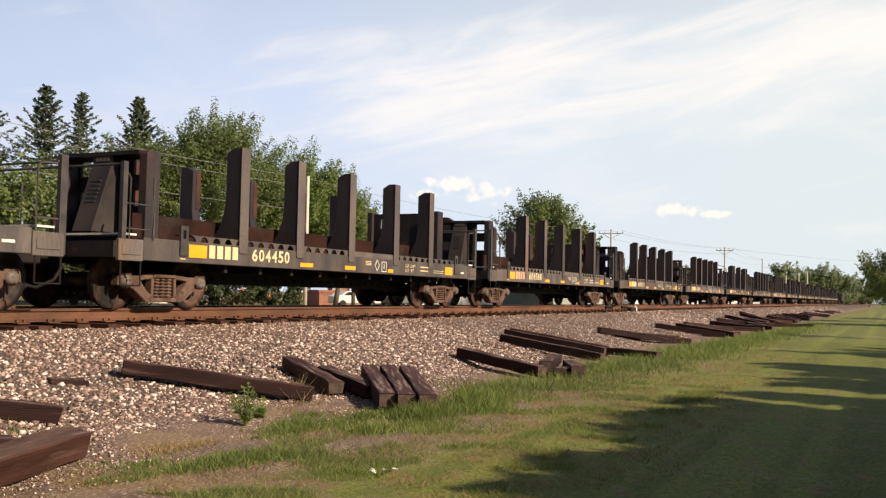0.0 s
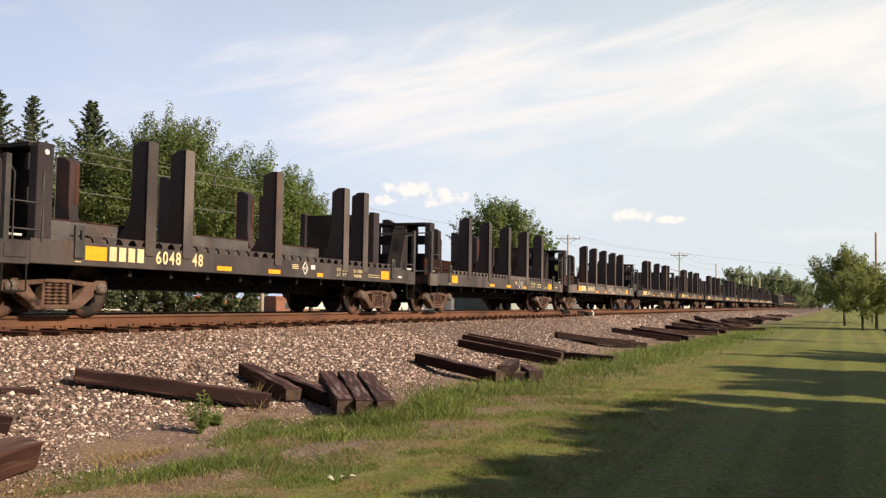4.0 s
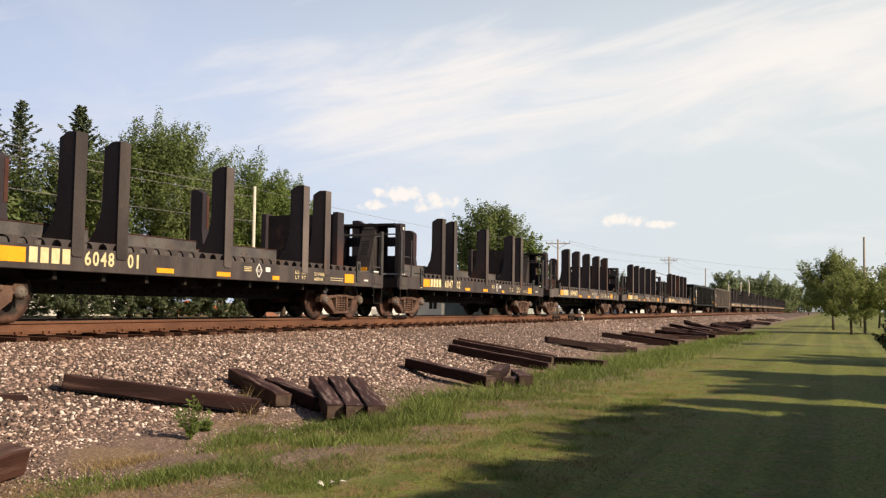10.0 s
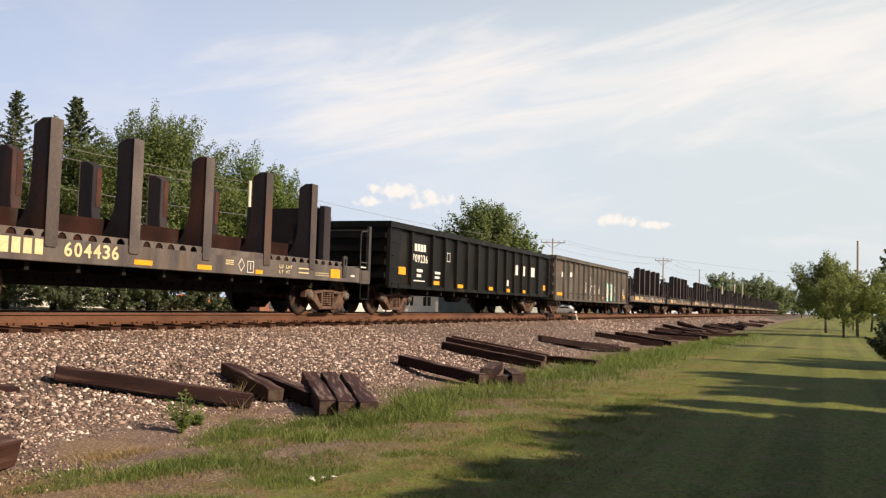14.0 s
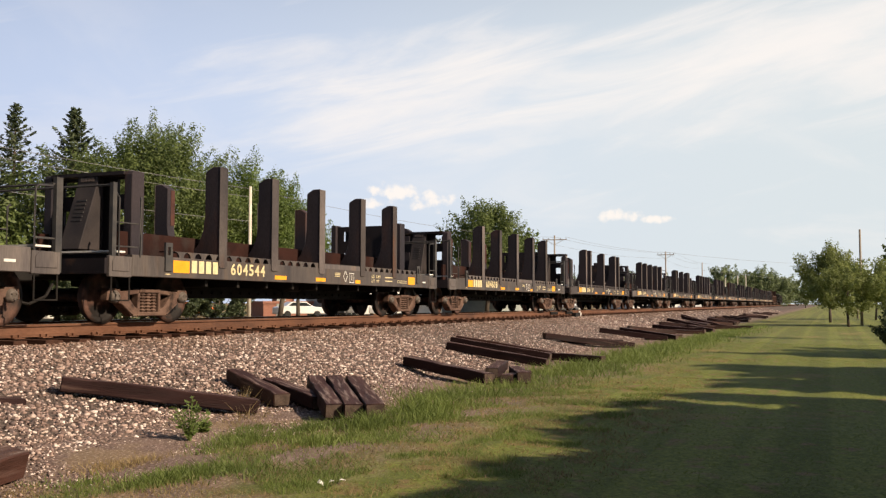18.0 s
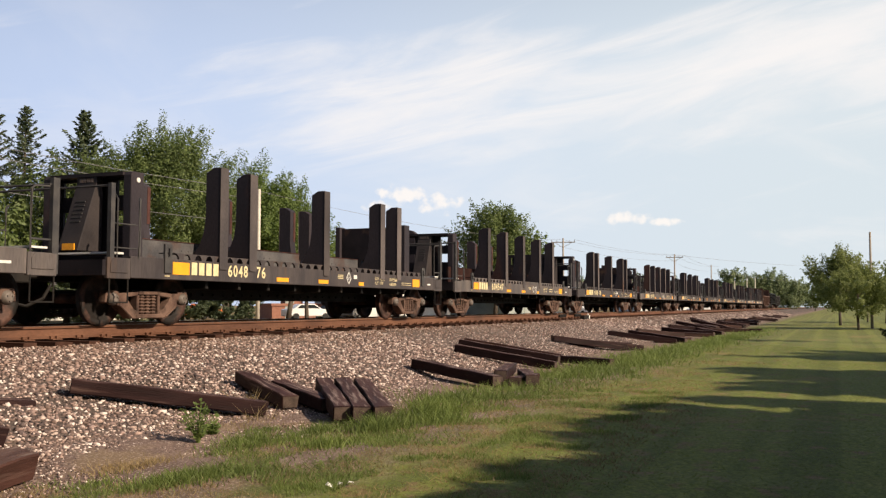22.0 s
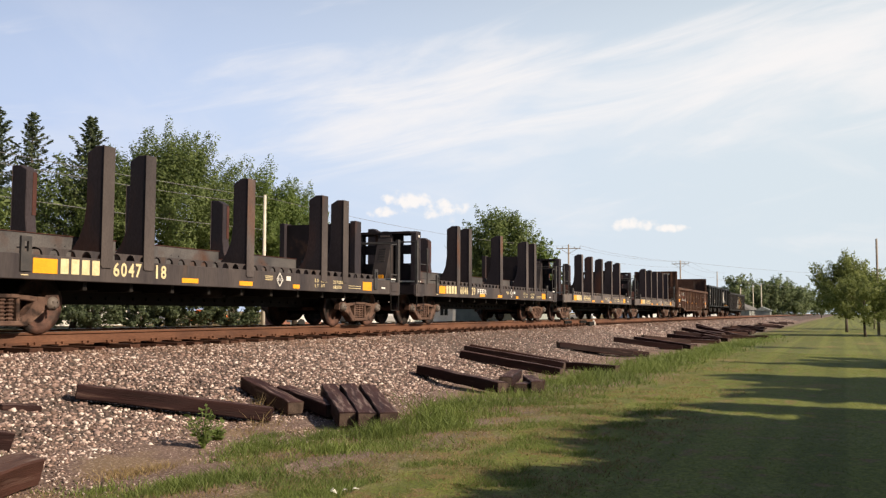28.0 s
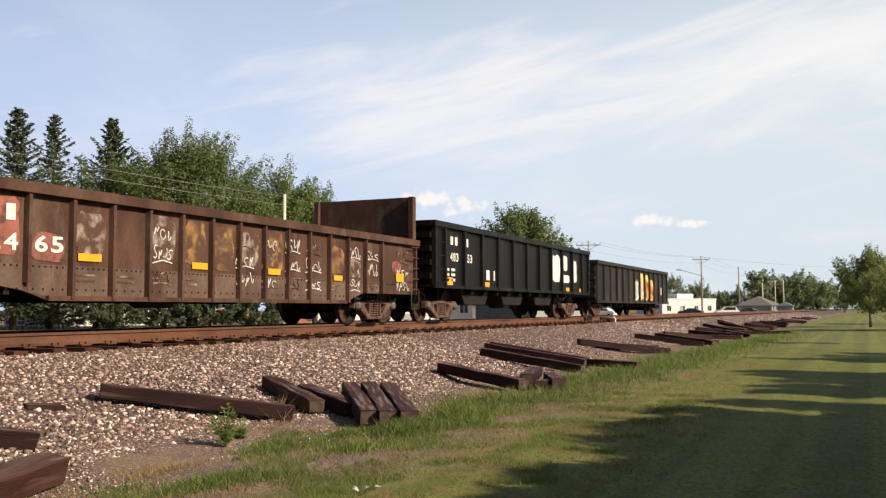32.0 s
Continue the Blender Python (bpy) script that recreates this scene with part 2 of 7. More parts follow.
M_STAKE = surface("stake_paint", (0.0275, 0.0235, 0.0295), (0.046, 0.0375, 0.043), 1.2, (0.5, 0.75), (0.105, 0.048, 0.034), (0.58, 0.76), 0.9, 0.15, 40, stretch=(1, 1, 0.4), spec=0.18)
M_RUST = surface("rusty_maroon_steel", (0.018, 0.0075, 0.0065), (0.038, 0.015, 0.012), 2.2, (0.75, 0.95), (0.040, 0.032, 0.030), (0.55, 0.75), 1.4, 0.3, 50, spec=0.15)
M_UNDER = surface("grimy_underframe", (0.011, 0.010, 0.010), (0.022, 0.019, 0.017), 2.0, (0.65, 0.9), bump=0.2, spec=0.2)
M_TRUCK = surface("dusty_brown_cast_steel", (0.085, 0.050, 0.040), (0.155, 0.098, 0.076), 4.0, (0.7, 0.9), (0.030, 0.020, 0.017), (0.53, 0.68), 5.0, 0.3, 70, spec=0.18)
M_WHEEL = surface("brown_wheel_steel", (0.054, 0.027, 0.021), (0.132, 0.068, 0.051), 5.0, (0.6, 0.8), (0.014, 0.011, 0.010), (0.42, 0.56), 2.2, 0.2, 60, spec=0.28)
M_CAP = surface("pale_bearing_cap", (0.17, 0.145, 0.13), (0.085, 0.068, 0.058), 8.0, (0.5, 0.7), bump=0.15)
M_RAIL = surface("rusty_rail", (0.110, 0.049, 0.029), (0.165, 0.080, 0.049), 3.0, (0.7, 0.9), (0.07, 0.036, 0.026), (0.55, 0.7), 1.2, 0.2, 50, stretch=(0.3, 1, 1), by_object=False, spec=0.25)
M_RAILTOP = surface("polished_rail_head", (0.42, 0.38, 0.35), (0.34, 0.30, 0.28), 2.0, (0.22, 0.35), metal=1.0, bump=0.05, by_object=False)
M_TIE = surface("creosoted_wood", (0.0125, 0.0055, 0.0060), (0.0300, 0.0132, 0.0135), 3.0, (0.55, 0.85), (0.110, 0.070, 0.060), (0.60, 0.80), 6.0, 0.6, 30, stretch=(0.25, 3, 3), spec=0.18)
M_TIE_BED = surface("rust_stained_sleeper", (0.042, 0.019, 0.013), (0.090, 0.045, 0.032), 3.0, (0.7, 0.95), (0.130, 0.088, 0.068), (0.56, 0.76), 4.0, 0.6, 30, stretch=(2, 0.4, 2), spec=0.15)
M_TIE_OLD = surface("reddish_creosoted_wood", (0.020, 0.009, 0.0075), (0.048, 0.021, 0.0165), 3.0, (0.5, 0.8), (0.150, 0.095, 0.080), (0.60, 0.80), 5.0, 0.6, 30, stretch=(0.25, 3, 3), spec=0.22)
M_TIE_TOP = surface("weathered_lit_tie_top", (0.036, 0.0160, 0.0162), (0.086, 0.045, 0.044), 3.0, (0.6, 0.9), (0.270, 0.205, 0.185), (0.52, 0.70), 9.0, 0.7, 30, stretch=(0.25, 3, 3), spec=0.2)
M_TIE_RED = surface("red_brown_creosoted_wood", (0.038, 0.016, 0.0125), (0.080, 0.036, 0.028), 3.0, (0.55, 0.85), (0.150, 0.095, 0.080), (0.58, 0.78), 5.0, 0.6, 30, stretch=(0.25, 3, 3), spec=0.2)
M_TIE_PALE = surface("bleached_lit_tie_top", (0.062, 0.034, 0.030), (0.130, 0.082, 0.072), 4.0, (0.65, 0.9), (0.30, 0.24, 0.21), (0.56, 0.76), 5.0, 0.6, 30, stretch=(0.25, 3, 3), spec=0.2)
M_TIE_END = surface("weathered_end_grain", (0.050, 0.036, 0.030), (0.110, 0.080, 0.066), 9.0, (0.8, 0.95), bump=0.5, fine=50, spec=0.2)
M_STONE = surface("ballast_stone", (0.20, 0.155, 0.125), (0.28, 0.22, 0.18), 2.0, (0.75, 0.95), bump=0.3, fine=80, by_object=False, spec=0.25, rusted=(8.9, 10.5),
                  island=((0.078, 0.058, 0.059), (0.300, 0.208, 0.184), (0.165, 0.116, 0.106), (0.430, 0.312, 0.272), (0.112, 0.083, 0.083), (0.620, 0.495, 0.445), (0.215, 0.153, 0.141), (0.145, 0.098, 0.086), (0.350, 0.252, 0.230), (0.820, 0.715, 0.665)))
M_ORANGE = surface("orange_reflective_sheet", (0.88, 0.355, 0.014), (0.92, 0.405, 0.02), 6.0, (0.35, 0.5), (0.55, 0.25, 0.05), (0.68, 0.8), 6.0, bump=0.05)
M_LETTER = surface("cream_stencil_paint", (0.75, 0.65, 0.39), (0.63, 0.52, 0.30), 9.0, (0.6, 0.8), bump=0.05)
M_LETTER_RED = surface("faded_red_cream_paint", (0.72, 0.45, 0.32), (0.55, 0.25, 0.17), 9.0, (0.6, 0.8), bump=0.05)
M_WHITE = surface("white_paint", (0.78, 0.77, 0.74), (0.68, 0.66, 0.62), 5.0, (0.5, 0.7), bump=0.05)
M_STEELBAR = surface("grey_steel_bar", (0.040, 0.039, 0.042), (0.070, 0.066, 0.064), 5.0, (0.5, 0.7), bump=0.1, spec=0.3)
M_GON_BLACK = surface("glossy_black_paint", (0.006, 0.0055, 0.0055), (0.012, 0.011, 0.0105), 0.9, (0.35, 0.6), (0.034, 0.028, 0.024), (0.60, 0.78), 1.6, 0.12, 40, stretch=(1, 1, 0.4), spec=0.14)
M_GON_GREY = surface("dusty_dark_grey_paint", (0.058, 0.052, 0.049), (0.128, 0.113, 0.102), 1.7, (0.55, 0.8), (0.140, 0.098, 0.070), (0.54, 0.72), 2.4, 0.2, 35, stretch=(1, 1, 0.45), spec=0.25)
M_GON_RUST = surface("rusty_maroon_paint", (0.054, 0.027, 0.020), (0.108, 0.058, 0.041), 1.9, (0.65, 0.85), (0.125, 0.090, 0.068), (0.56, 0.72), 2.6, 0.25, 35, stretch=(1, 1, 0.45), spec=0.22)
M_GON_DUST = surface("dusty_lower_side_sheet", (0.085, 0.055, 0.043), (0.150, 0.104, 0.080), 2.6, (0.7, 0.9), (0.070, 0.036, 0.027), (0.55, 0.70), 2.0, 0.2, 35, stretch=(1, 1, 0.6), spec=0.2)
M_BARK = surface("bark", (0.060, 0.045, 0.034), (0.105, 0.085, 0.066), 3.0, (0.8, 0.95), bump=0.6, fine=25, stretch=(1, 1, 0.25))
M_POLE = surface("weathered_pole_wood", (0.24, 0.20, 0.165), (0.34, 0.295, 0.25), 2.0, (0.8, 0.95), bump=0.4, fine=30, stretch=(2, 2, 0.2))
M_POLE_PALE = surface("pale_concrete_pole", (0.55, 0.50, 0.42), (0.66, 0.61, 0.53), 2.0, (0.7, 0.9), bump=0.2)
M_WIRE = surface("wire", (0.17, 0.17, 0.18), (0.22, 0.22, 0.23), 2.0, bump=0.0)
M_LEAF = foliage("broad_leaves", (0.105, 0.150, 0.046), (0.215, 0.275, 0.090), 0.42)
# paler and greyer green: the haze of distance is put into the leaf colour
M_LEAF_FAR = foliage("hazy_far_leaves", (0.170, 0.220, 0.115), (0.280, 0.340, 0.175), 0.50)
M_LEAF2 = foliage("lit_maple_leaves", (0.110, 0.165, 0.042), (0.230, 0.310, 0.085), 0.45)
M_LEAF_DARK = foliage("plum_leaves", (0.210, 0.250, 0.085), (0.340, 0.385, 0.140), 0.58)
M_NEEDLE = foliage("spruce_needles", (0.062, 0.088, 0.048), (0.135, 0.170, 0.085), 0.35)
M_GRASS = foliage("mown_grass", (0.185, 0.230, 0.046), (0.310, 0.355, 0.090), 0.45)
M_TUFT = foliage("long_grass", (0.135, 0.190, 0.044), (0.275, 0.345, 0.100), 0.45)
M_DRY = foliage("dry_grass", (0.30, 0.215, 0.105), (0.46, 0.35, 0.19), 0.4)
M_TWIG = foliage("dead_twigs", (0.055, 0.036, 0.028), (0.150, 0.105, 0.080), 0.1)
M_WEED = foliage("weed_leaves", (0.165, 0.235, 0.065), (0.30, 0.390, 0.125), 0.45)
M_SIDING = surface("white_siding", (0.74, 0.73, 0.70), (0.66, 0.65, 0.62), 1.0, (0.6, 0.8), bump=0.1)
M_BRICK = surface("red_brick", (0.26, 0.115, 0.080), (0.33, 0.16, 0.115), 4.0, (0.8, 0.95), bump=0.3)
M_ROOF = surface("grey_shingles", (0.135, 0.130, 0.130), (0.19, 0.18, 0.175), 3.0, (0.8, 0.95), bump=0.4)
M_SHED = surface("grey_green_metal_siding", (0.25, 0.285, 0.27), (0.32, 0.35, 0.335), 1.0, (0.5, 0.7), bump=0.1)
M_DARKGLASS = surface("dark_glass", (0.015, 0.018, 0.02), (0.03, 0.034, 0.036), 1.0, (0.05, 0.12), bump=0.0)
M_CAR_WHITE = surface("white_car_paint", (0.76, 0.76, 0.76), (0.72, 0.72, 0.72), 1.0, (0.15, 0.25), bump=0.0)
M_CAR_DARK = surface("dark_car_paint", (0.02, 0.022, 0.028), (0.03, 0.032, 0.04), 1.0, (0.15, 0.25), bump=0.0)
M_CAR_RED = surface("orange_red_paint", (0.62, 0.16, 0.04), (0.52, 0.12, 0.03), 1.0, (0.3, 0.4), bump=0.0)
M_TYRE = surface("tyre", (0.02, 0.02, 0.02), (0.03, 0.03, 0.03), 3.0, (0.8, 0.9))
M_ASPHALT = surface("asphalt", (0.050, 0.049, 0.047), (0.068, 0.066, 0.062), 1.0, (0.8, 0.95), bump=0.3, by_object=False)


# worn bare patches along the lawn's edge: middle and half widths
BARE = ((7.55, 4.30, 0.75, 0.24), (9.9, 5.35, 0.9, 0.35), (6.3, 5.3, 0.9, 0.5), (13.6, 4.55, 0.8, 0.22), (14.2, 5.3, 0.8, 0.35), (17.9, 4.0, 0.8, 0.18))


def ground_material():
    """Mown lawn, worn earth with grit along the line, stone bed: by the distance from the track, with ragged edges."""
    m = bpy.data.materials.new("lineside_ground")
    m.use_nodes = True
    nt = m.node_tree
    N, L = nt.nodes.new, nt.links.new
    bsdf = nt.nodes["Principled BSDF"]
    co, sep = N("ShaderNodeTexCoord"), N("ShaderNodeSeparateXYZ")
    L(co.outputs["Object"], sep.inputs[0])

    def noise_node(s, d=5.0, stretch=None):
        n = N("ShaderNodeTexNoise")
        n.inputs["Scale"].default_value, n.inputs["Detail"].default_value = s, d
        if stretch:
            mp = N("ShaderNodeMapping")
            mp.inputs["Scale"].default_value = stretch
            L(co.outputs["Object"], mp.inputs[0])
            L(mp.outputs[0], n.inputs["Vector"])
        else:
            L(co.outputs["Object"], n.inputs["Vector"])
        return n.outputs[0]

    def calc(op, a, b):
        n = N("ShaderNodeMath")
        n.operation = op
        for k, v in enumerate((a, b)):
            if isinstance(v, (int, float)):
                n.inputs[k].default_value = v
            else:
                L(v, n.inputs[k])
        return n.outputs[0]

    def span(v, lo, hi, a=0.0, b=1.0):
        n = N("ShaderNodeMapRange")
        L(v, n.inputs[0])
        for k, x in enumerate((lo, hi, a, b)):
            n.inputs[k + 1].default_value = x
        return n.outputs[0]

    def blend(f, a, b):
        n = N("ShaderNodeMix")
        n.data_type = "RGBA"
        L(f, n.inputs["Factor"])
        for k, v in ((6, a), (7, b)):
            if isinstance(v, tuple):
                n.inputs[k].default_value = (*v, 1)
            else:
                L(v, n.inputs[k])
        return n.outputs[2]

    broad, mid, fine = noise_node(0.45), noise_node(2.2), noise_node(38.0, 3.0)
    lawn = blend(span(mid, 0.3, 0.7), (0.112, 0.150, 0.022), (0.170, 0.198, 0.034))
    lawn = blend(span(noise_node(0.8, 2.0, (0.012, 1.7, 1)), 0.46, 0.56), lawn, (0.225, 0.262, 0.046))
    lawn = blend(span(noise_node(16.0, 8.0), 0.30, 0.80), lawn, (0.078, 0.088, 0.014))
    lawn = blend(span(calc("ADD", noise_node(3.3, 6.0), calc("MULTIPLY", sep.outputs[1], 0.012)), 0.57, 0.66), lawn, (0.200, 0.145, 0.058))
    lawn = blend(span(broad, 0.58, 0.72), lawn, (0.240, 0.185, 0.062))
    earth = blend(span(mid, 0.35, 0.65), (0.138, 0.088, 0.074), (0.235, 0.160, 0.132))
    earth = blend(span(noise_node(1.1, 4.0), 0.52, 0.62), earth, (0.225, 0.155, 0.098))
    earth = blend(span(fine, 0.56, 0.70), earth, (0.38, 0.31, 0.26))
    # darker than the loose stones: shade in their gaps is put into this colour
    stone = blend(span(noise_node(22.0, 2.0), 0.35, 0.65), (0.050, 0.037, 0.032), (0.150, 0.110, 0.094))
    dist = calc("ADD", sep.outputs[1], calc("MULTIPLY", calc("SUBTRACT", mid, 0.5), 2.6))
    dist = calc("ADD", dist, calc("MULTIPLY", calc("SUBTRACT", broad, 0.5), 2.4))
    bare = None
    for cx, cy, rx, ry in BARE:
        ex, ey = calc("DIVIDE", calc("SUBTRACT", sep.outputs[0], cx), rx * 1.15), calc("DIVIDE", calc("SUBTRACT", sep.outputs[1], cy), ry * 1.15)
        one = calc("SUBTRACT", 1.5, calc("ADD", calc("MULTIPLY", ex, ex), calc("MULTIPLY", ey, ey)))
        bare = one if bare is None else calc("MAXIMUM", bare, one)
    bare = calc("ADD", bare, calc("MULTIPLY", calc("SUBTRACT", mid, 0.5), 2.5))
    ground = blend(calc("MAXIMUM", span(calc("SUBTRACT", dist, span(sep.outputs[0], 13.0, 38.0, 0.0, 1.5)), 3.1, 4.3), span(bare, 0.2, 0.9)), lawn, earth)
    ground = blend(span(dist, 6.3, 7.2), ground, stone)
    ground = blend(span(calc("ADD", sep.outputs[1], calc("MULTIPLY", mid, 2.0)), 17.6, 18.6), ground, lawn)
    hsv = N("ShaderNodeHueSaturation")
    L(ground, hsv.inputs["Color"])
    L(span(fine, 0.3, 0.7, 0.66, 1.32), hsv.inputs["Value"])
    L(hsv.outputs[0], bsdf.inputs["Base Color"])
    bsdf.inputs["Roughness"].default_value = 0.95
    b = N("ShaderNodeBump")
    b.inputs["Strength"].default_value, b.inputs["Distance"].default_value = 0.18, 0.02
    L(fine, b.inputs["Height"])
    L(b.outputs[0], bsdf.inputs["Normal"])
    return m


# ---- mesh helpers ----
def box(bm, x0, x1, y0, y1, z0, z1):
    v = [bm.verts.new((x, y, z)) for z in (z0, z1) for x, y in ((x0, y0), (x1, y0), (x1, y1), (x0, y1))]
    for f in ((3, 2, 1, 0), (4, 5, 6, 7), (0, 1, 5, 4), (1, 2, 6, 5), (2, 3, 7, 6), (3, 0, 4, 7)):
        bm.faces.new([v[k] for k in f])
    return v


def prism(bm, pts, a, b, axis):
    """A polygon extruded from a to b along an axis. Points are (x, z) for y, (y, z) for x, (x, y) for z."""
    def place(p, q, s):
        return {"x": (s, p, q), "y": (p, s, q), "z": (p, q, s)}[axis]
    lo = [bm.verts.new(place(p, q, a)) for p, q in pts]
    hi = [bm.verts.new(place(p, q, b)) for p, q in pts]
    n = len(pts)
    fs = [bm.faces.new(lo), bm.faces.new(hi[::-1])]
    for k in range(n):
        fs.append(bm.faces.new((lo[k], hi[k], hi[(k + 1) % n], lo[(k + 1) % n])))
    bmesh.ops.recalc_face_normals(bm, faces=fs)


def rod(bm, a, b, r, n=6, r2=None):
    a, b = Vector(a), Vector(b)
    q = (b - a).to_track_quat("Z", "Y")
    rings = []
    for p, rr in ((a, r), (b, r if r2 is None else r2)):
        rings.append([bm.verts.new(p + q @ Vector((rr * math.cos(k * 2 * math.pi / n), rr * math.sin(k * 2 * math.pi / n), 0))) for k in range(n)])
    for k in range(n):
        f = bm.faces.new((rings[0][k], rings[0][(k + 1) % n], rings[1][(k + 1) % n], rings[1][k]))
        f.smooth = n > 6
    bm.faces.new(rings[0][::-1])
    bm.faces.new(rings[1])


def tube(bm, pts, r, n=5):
    """One welded bent rod through the points."""
    pts = [Vector(p) for p in pts]
    rings = []
    for k, p in enumerate(pts):
        q = (pts[min(k + 1, len(pts) - 1)] - pts[max(k - 1, 0)]).to_track_quat("Z", "Y")
        rings.append([bm.verts.new(p + q @ Vector((r * math.cos(j * 2 * math.pi / n), r * math.sin(j * 2 * math.pi / n), 0))) for j in range(n)])
    for a, b in zip(rings, rings[1:]):
        for j in range(n):
            bm.faces.new((a[j], a[(j + 1) % n], b[(j + 1) % n], b[j]))
    bm.faces.new(rings[0][::-1])
    bm.faces.new(rings[-1])


def lathe(bm, profile, n=28, centre=(0, 0, 0)):
    """Rings of (radius, y) round the y axis."""
    cx, cy, cz = centre
    rings = []
    for r, y in profile:
        rings.append([bm.verts.new((cx + r * math.cos(k * 2 * math.pi / n), cy + y, cz + r * math.sin(k * 2 * math.pi / n))) for k in range(n)])
    for i in range(len(rings) - 1):
        for k in range(n):
            f = bm.faces.new((rings[i][k], rings[i + 1][k], rings[i + 1][(k + 1) % n], rings[i][(k + 1) % n]))
            f.smooth = True
    bm.faces.new(rings[0])
    bm.faces.new(rings[-1][::-1])


def bevelled(bm, w=0.01):
    bmesh.ops.bevel(bm, geom=[e for e in bm.edges if len(e.link_faces) == 2 and e.calc_face_angle(0) > 0.6], offset=w, segments=1, affect="EDGES")
    return bm


def finish(name, bm, material):
    me = bpy.data.meshes.new(name)
    bm.to_mesh(me)
    bm.free()
    me.materials.append(material)
    return me


def part(name, bm, material, parent, label=""):
    ob = new(name, finish(name, bm, material))
    ob.parent = parent
    return tagged(ob, label)


def thing(name, label, category, group="", kind="", m=None):
    ob = new(name)
    if m is not None:
        ob.matrix_world = m
    return tagged(ob, label, category, group, kind)


def single(name, bm, material, label, category, group="", kind="", m=None):
    ob = new(name, finish(name, bm, material))
    if m is not None:
        ob.matrix_world = m
    return tagged(ob, label, category, group, kind)


def raw_mesh(name, verts, faces, material):
    """A mesh from arrays; faces: (n, 3) or (n, 4)."""
    me = bpy.data.meshes.new(name)
    n, k = faces.shape
    me.vertices.add(len(verts))
    me.vertices.foreach_set("co", np.ascontiguousarray(verts, dtype=np.float32).ravel())
    me.loops.add(n * k)
    me.loops.foreach_set("vertex_index", np.ascontiguousarray(faces, dtype=np.int32).ravel())
    me.polygons.add(n)
    me.polygons.foreach_set("loop_start", np.arange(0, n * k, k, dtype=np.int32))
    me.update(calc_edges=True)
    me.validate()
    me.materials.append(material)
    return me


GLYPHS = {}


def glyph(ch):
    """Flat outline of a character of height about 0.7, from the built-in font."""
    if ch not in GLYPHS:
        cu = bpy.data.curves.new("glyph", "FONT")
        cu.body, cu.size, cu.offset, cu.resolution_u = ch, 1.0, 0.022, 3
        ob = new("glyph", cu)
        dg = bpy.context.evaluated_depsgraph_get()
        me = bpy.data.meshes.new_from_object(ob.evaluated_get(dg))
        vs = [(v.co.x, v.co.y) for v in me.vertices]
        GLYPHS[ch] = (vs, [tuple(p.vertices) for p in me.polygons])
        bpy.data.objects.remove(ob)
        bpy.data.curves.remove(cu)
        bpy.data.meshes.remove(me)
    return GLYPHS[ch]


def lettering(text, x0, x1, z0, height, y):
    """Text on an upright face that looks towards -y; from x0 to x1, each character in an equal share."""
    verts, faces = [], []
    step = (x1 - x0) / len(text)
    for k, ch in enumerate(text):
        if ch == " ":
            continue
        vs, fs = glyph(ch)
        lo, hi = min(v[0] for v in vs), max(v[0] for v in vs)
        b, t = min(v[1] for v in vs), max(v[1] for v in vs)
        w = min(step * 0.84, step * 0.84 * (hi - lo) / 0.42) if ch == "1" else step * 0.80
        base = len(verts)
        for vx, vz in vs:
            verts.append((x0 + step * (k + 0.5) + ((vx - lo) / (hi - lo) - 0.5) * w, y, z0 + (vz - b) / (t - b) * height))
        faces += [tuple(base + i for i in f) for f in fs]
    me = bpy.data.meshes.new("number")
    me.from_pydata(verts, [], faces)
    return me


for c in "0123456789LDMTWHOFER":
    glyph(c)


# ---- ground: one sheet, with the bank of the railway ----
RAIL_Y, TRACK_Y, RAIL_TOP = 11.0, 11.755, 1.03
BANK_Y = (-60, 4.6, 5.6, 6.7, 10.0, 10.35, 13.15, 13.5, 17.0, 60)
BANK_Z = (0, 0, -0.04, 0.02, 0.710, 0.745, 0.745, 0.70, 0.0, 0.0)


def bank(y):
    return float(np.interp(y, BANK_Y, BANK_Z))


def lump(x, y):
    """Small unevenness of the ground away from the stone bed."""
    if not -60 < y < 60 or not -40 < x < 200:
        return 0.0
    a = noise.noise((x * 0.35, y * 0.35, 3.0)) * 0.05 + noise.noise((x * 1.3, y * 1.3, 7.0)) * 0.022
    return a * (1.0 if y < 6 else max(0.25, 1 - (y - 6)))


def make_ground():
    xs = [-2500, -800, -250, -90, -40] + list(np.arange(-20, 0, 2.0)) + list(np.arange(0, 40, 0.25)) + list(np.arange(40, 90, 1.0)) + list(np.arange(90, 200, 5)) + \
        [220, 260, 320, 420, 600, 900, 1500, 2500, 4000]
    ys = [-3000, -900, -300, -120, -60] + list(np.arange(-40, -6, 2.0)) + list(np.arange(-6, 10.6, 0.25)) + [11.7, 13.15, 13.5, 14.5, 16, 17, 19, 23, 30, 40, 60, 100, 180, 350, 800, 3000]
    verts = np.array([(x, y, bank(y) + lump(x, y)) for x in xs for y in ys])
    n = len(ys)
    faces = np.array([(i * n + j, (i + 1) * n + j, (i + 1) * n + j + 1, i * n + j + 1) for i in range(len(xs) - 1) for j in range(n - 1)])
    me = raw_mesh("ground", verts, faces, ground_material())
    for p in me.polygons:
        p.use_smooth = True
    tagged(new("ground", me), "mown lawn, worn earth and stone bank beside the railway", "ground", kind="structure")


make_ground()
RNG = np.random.default_rng(11)


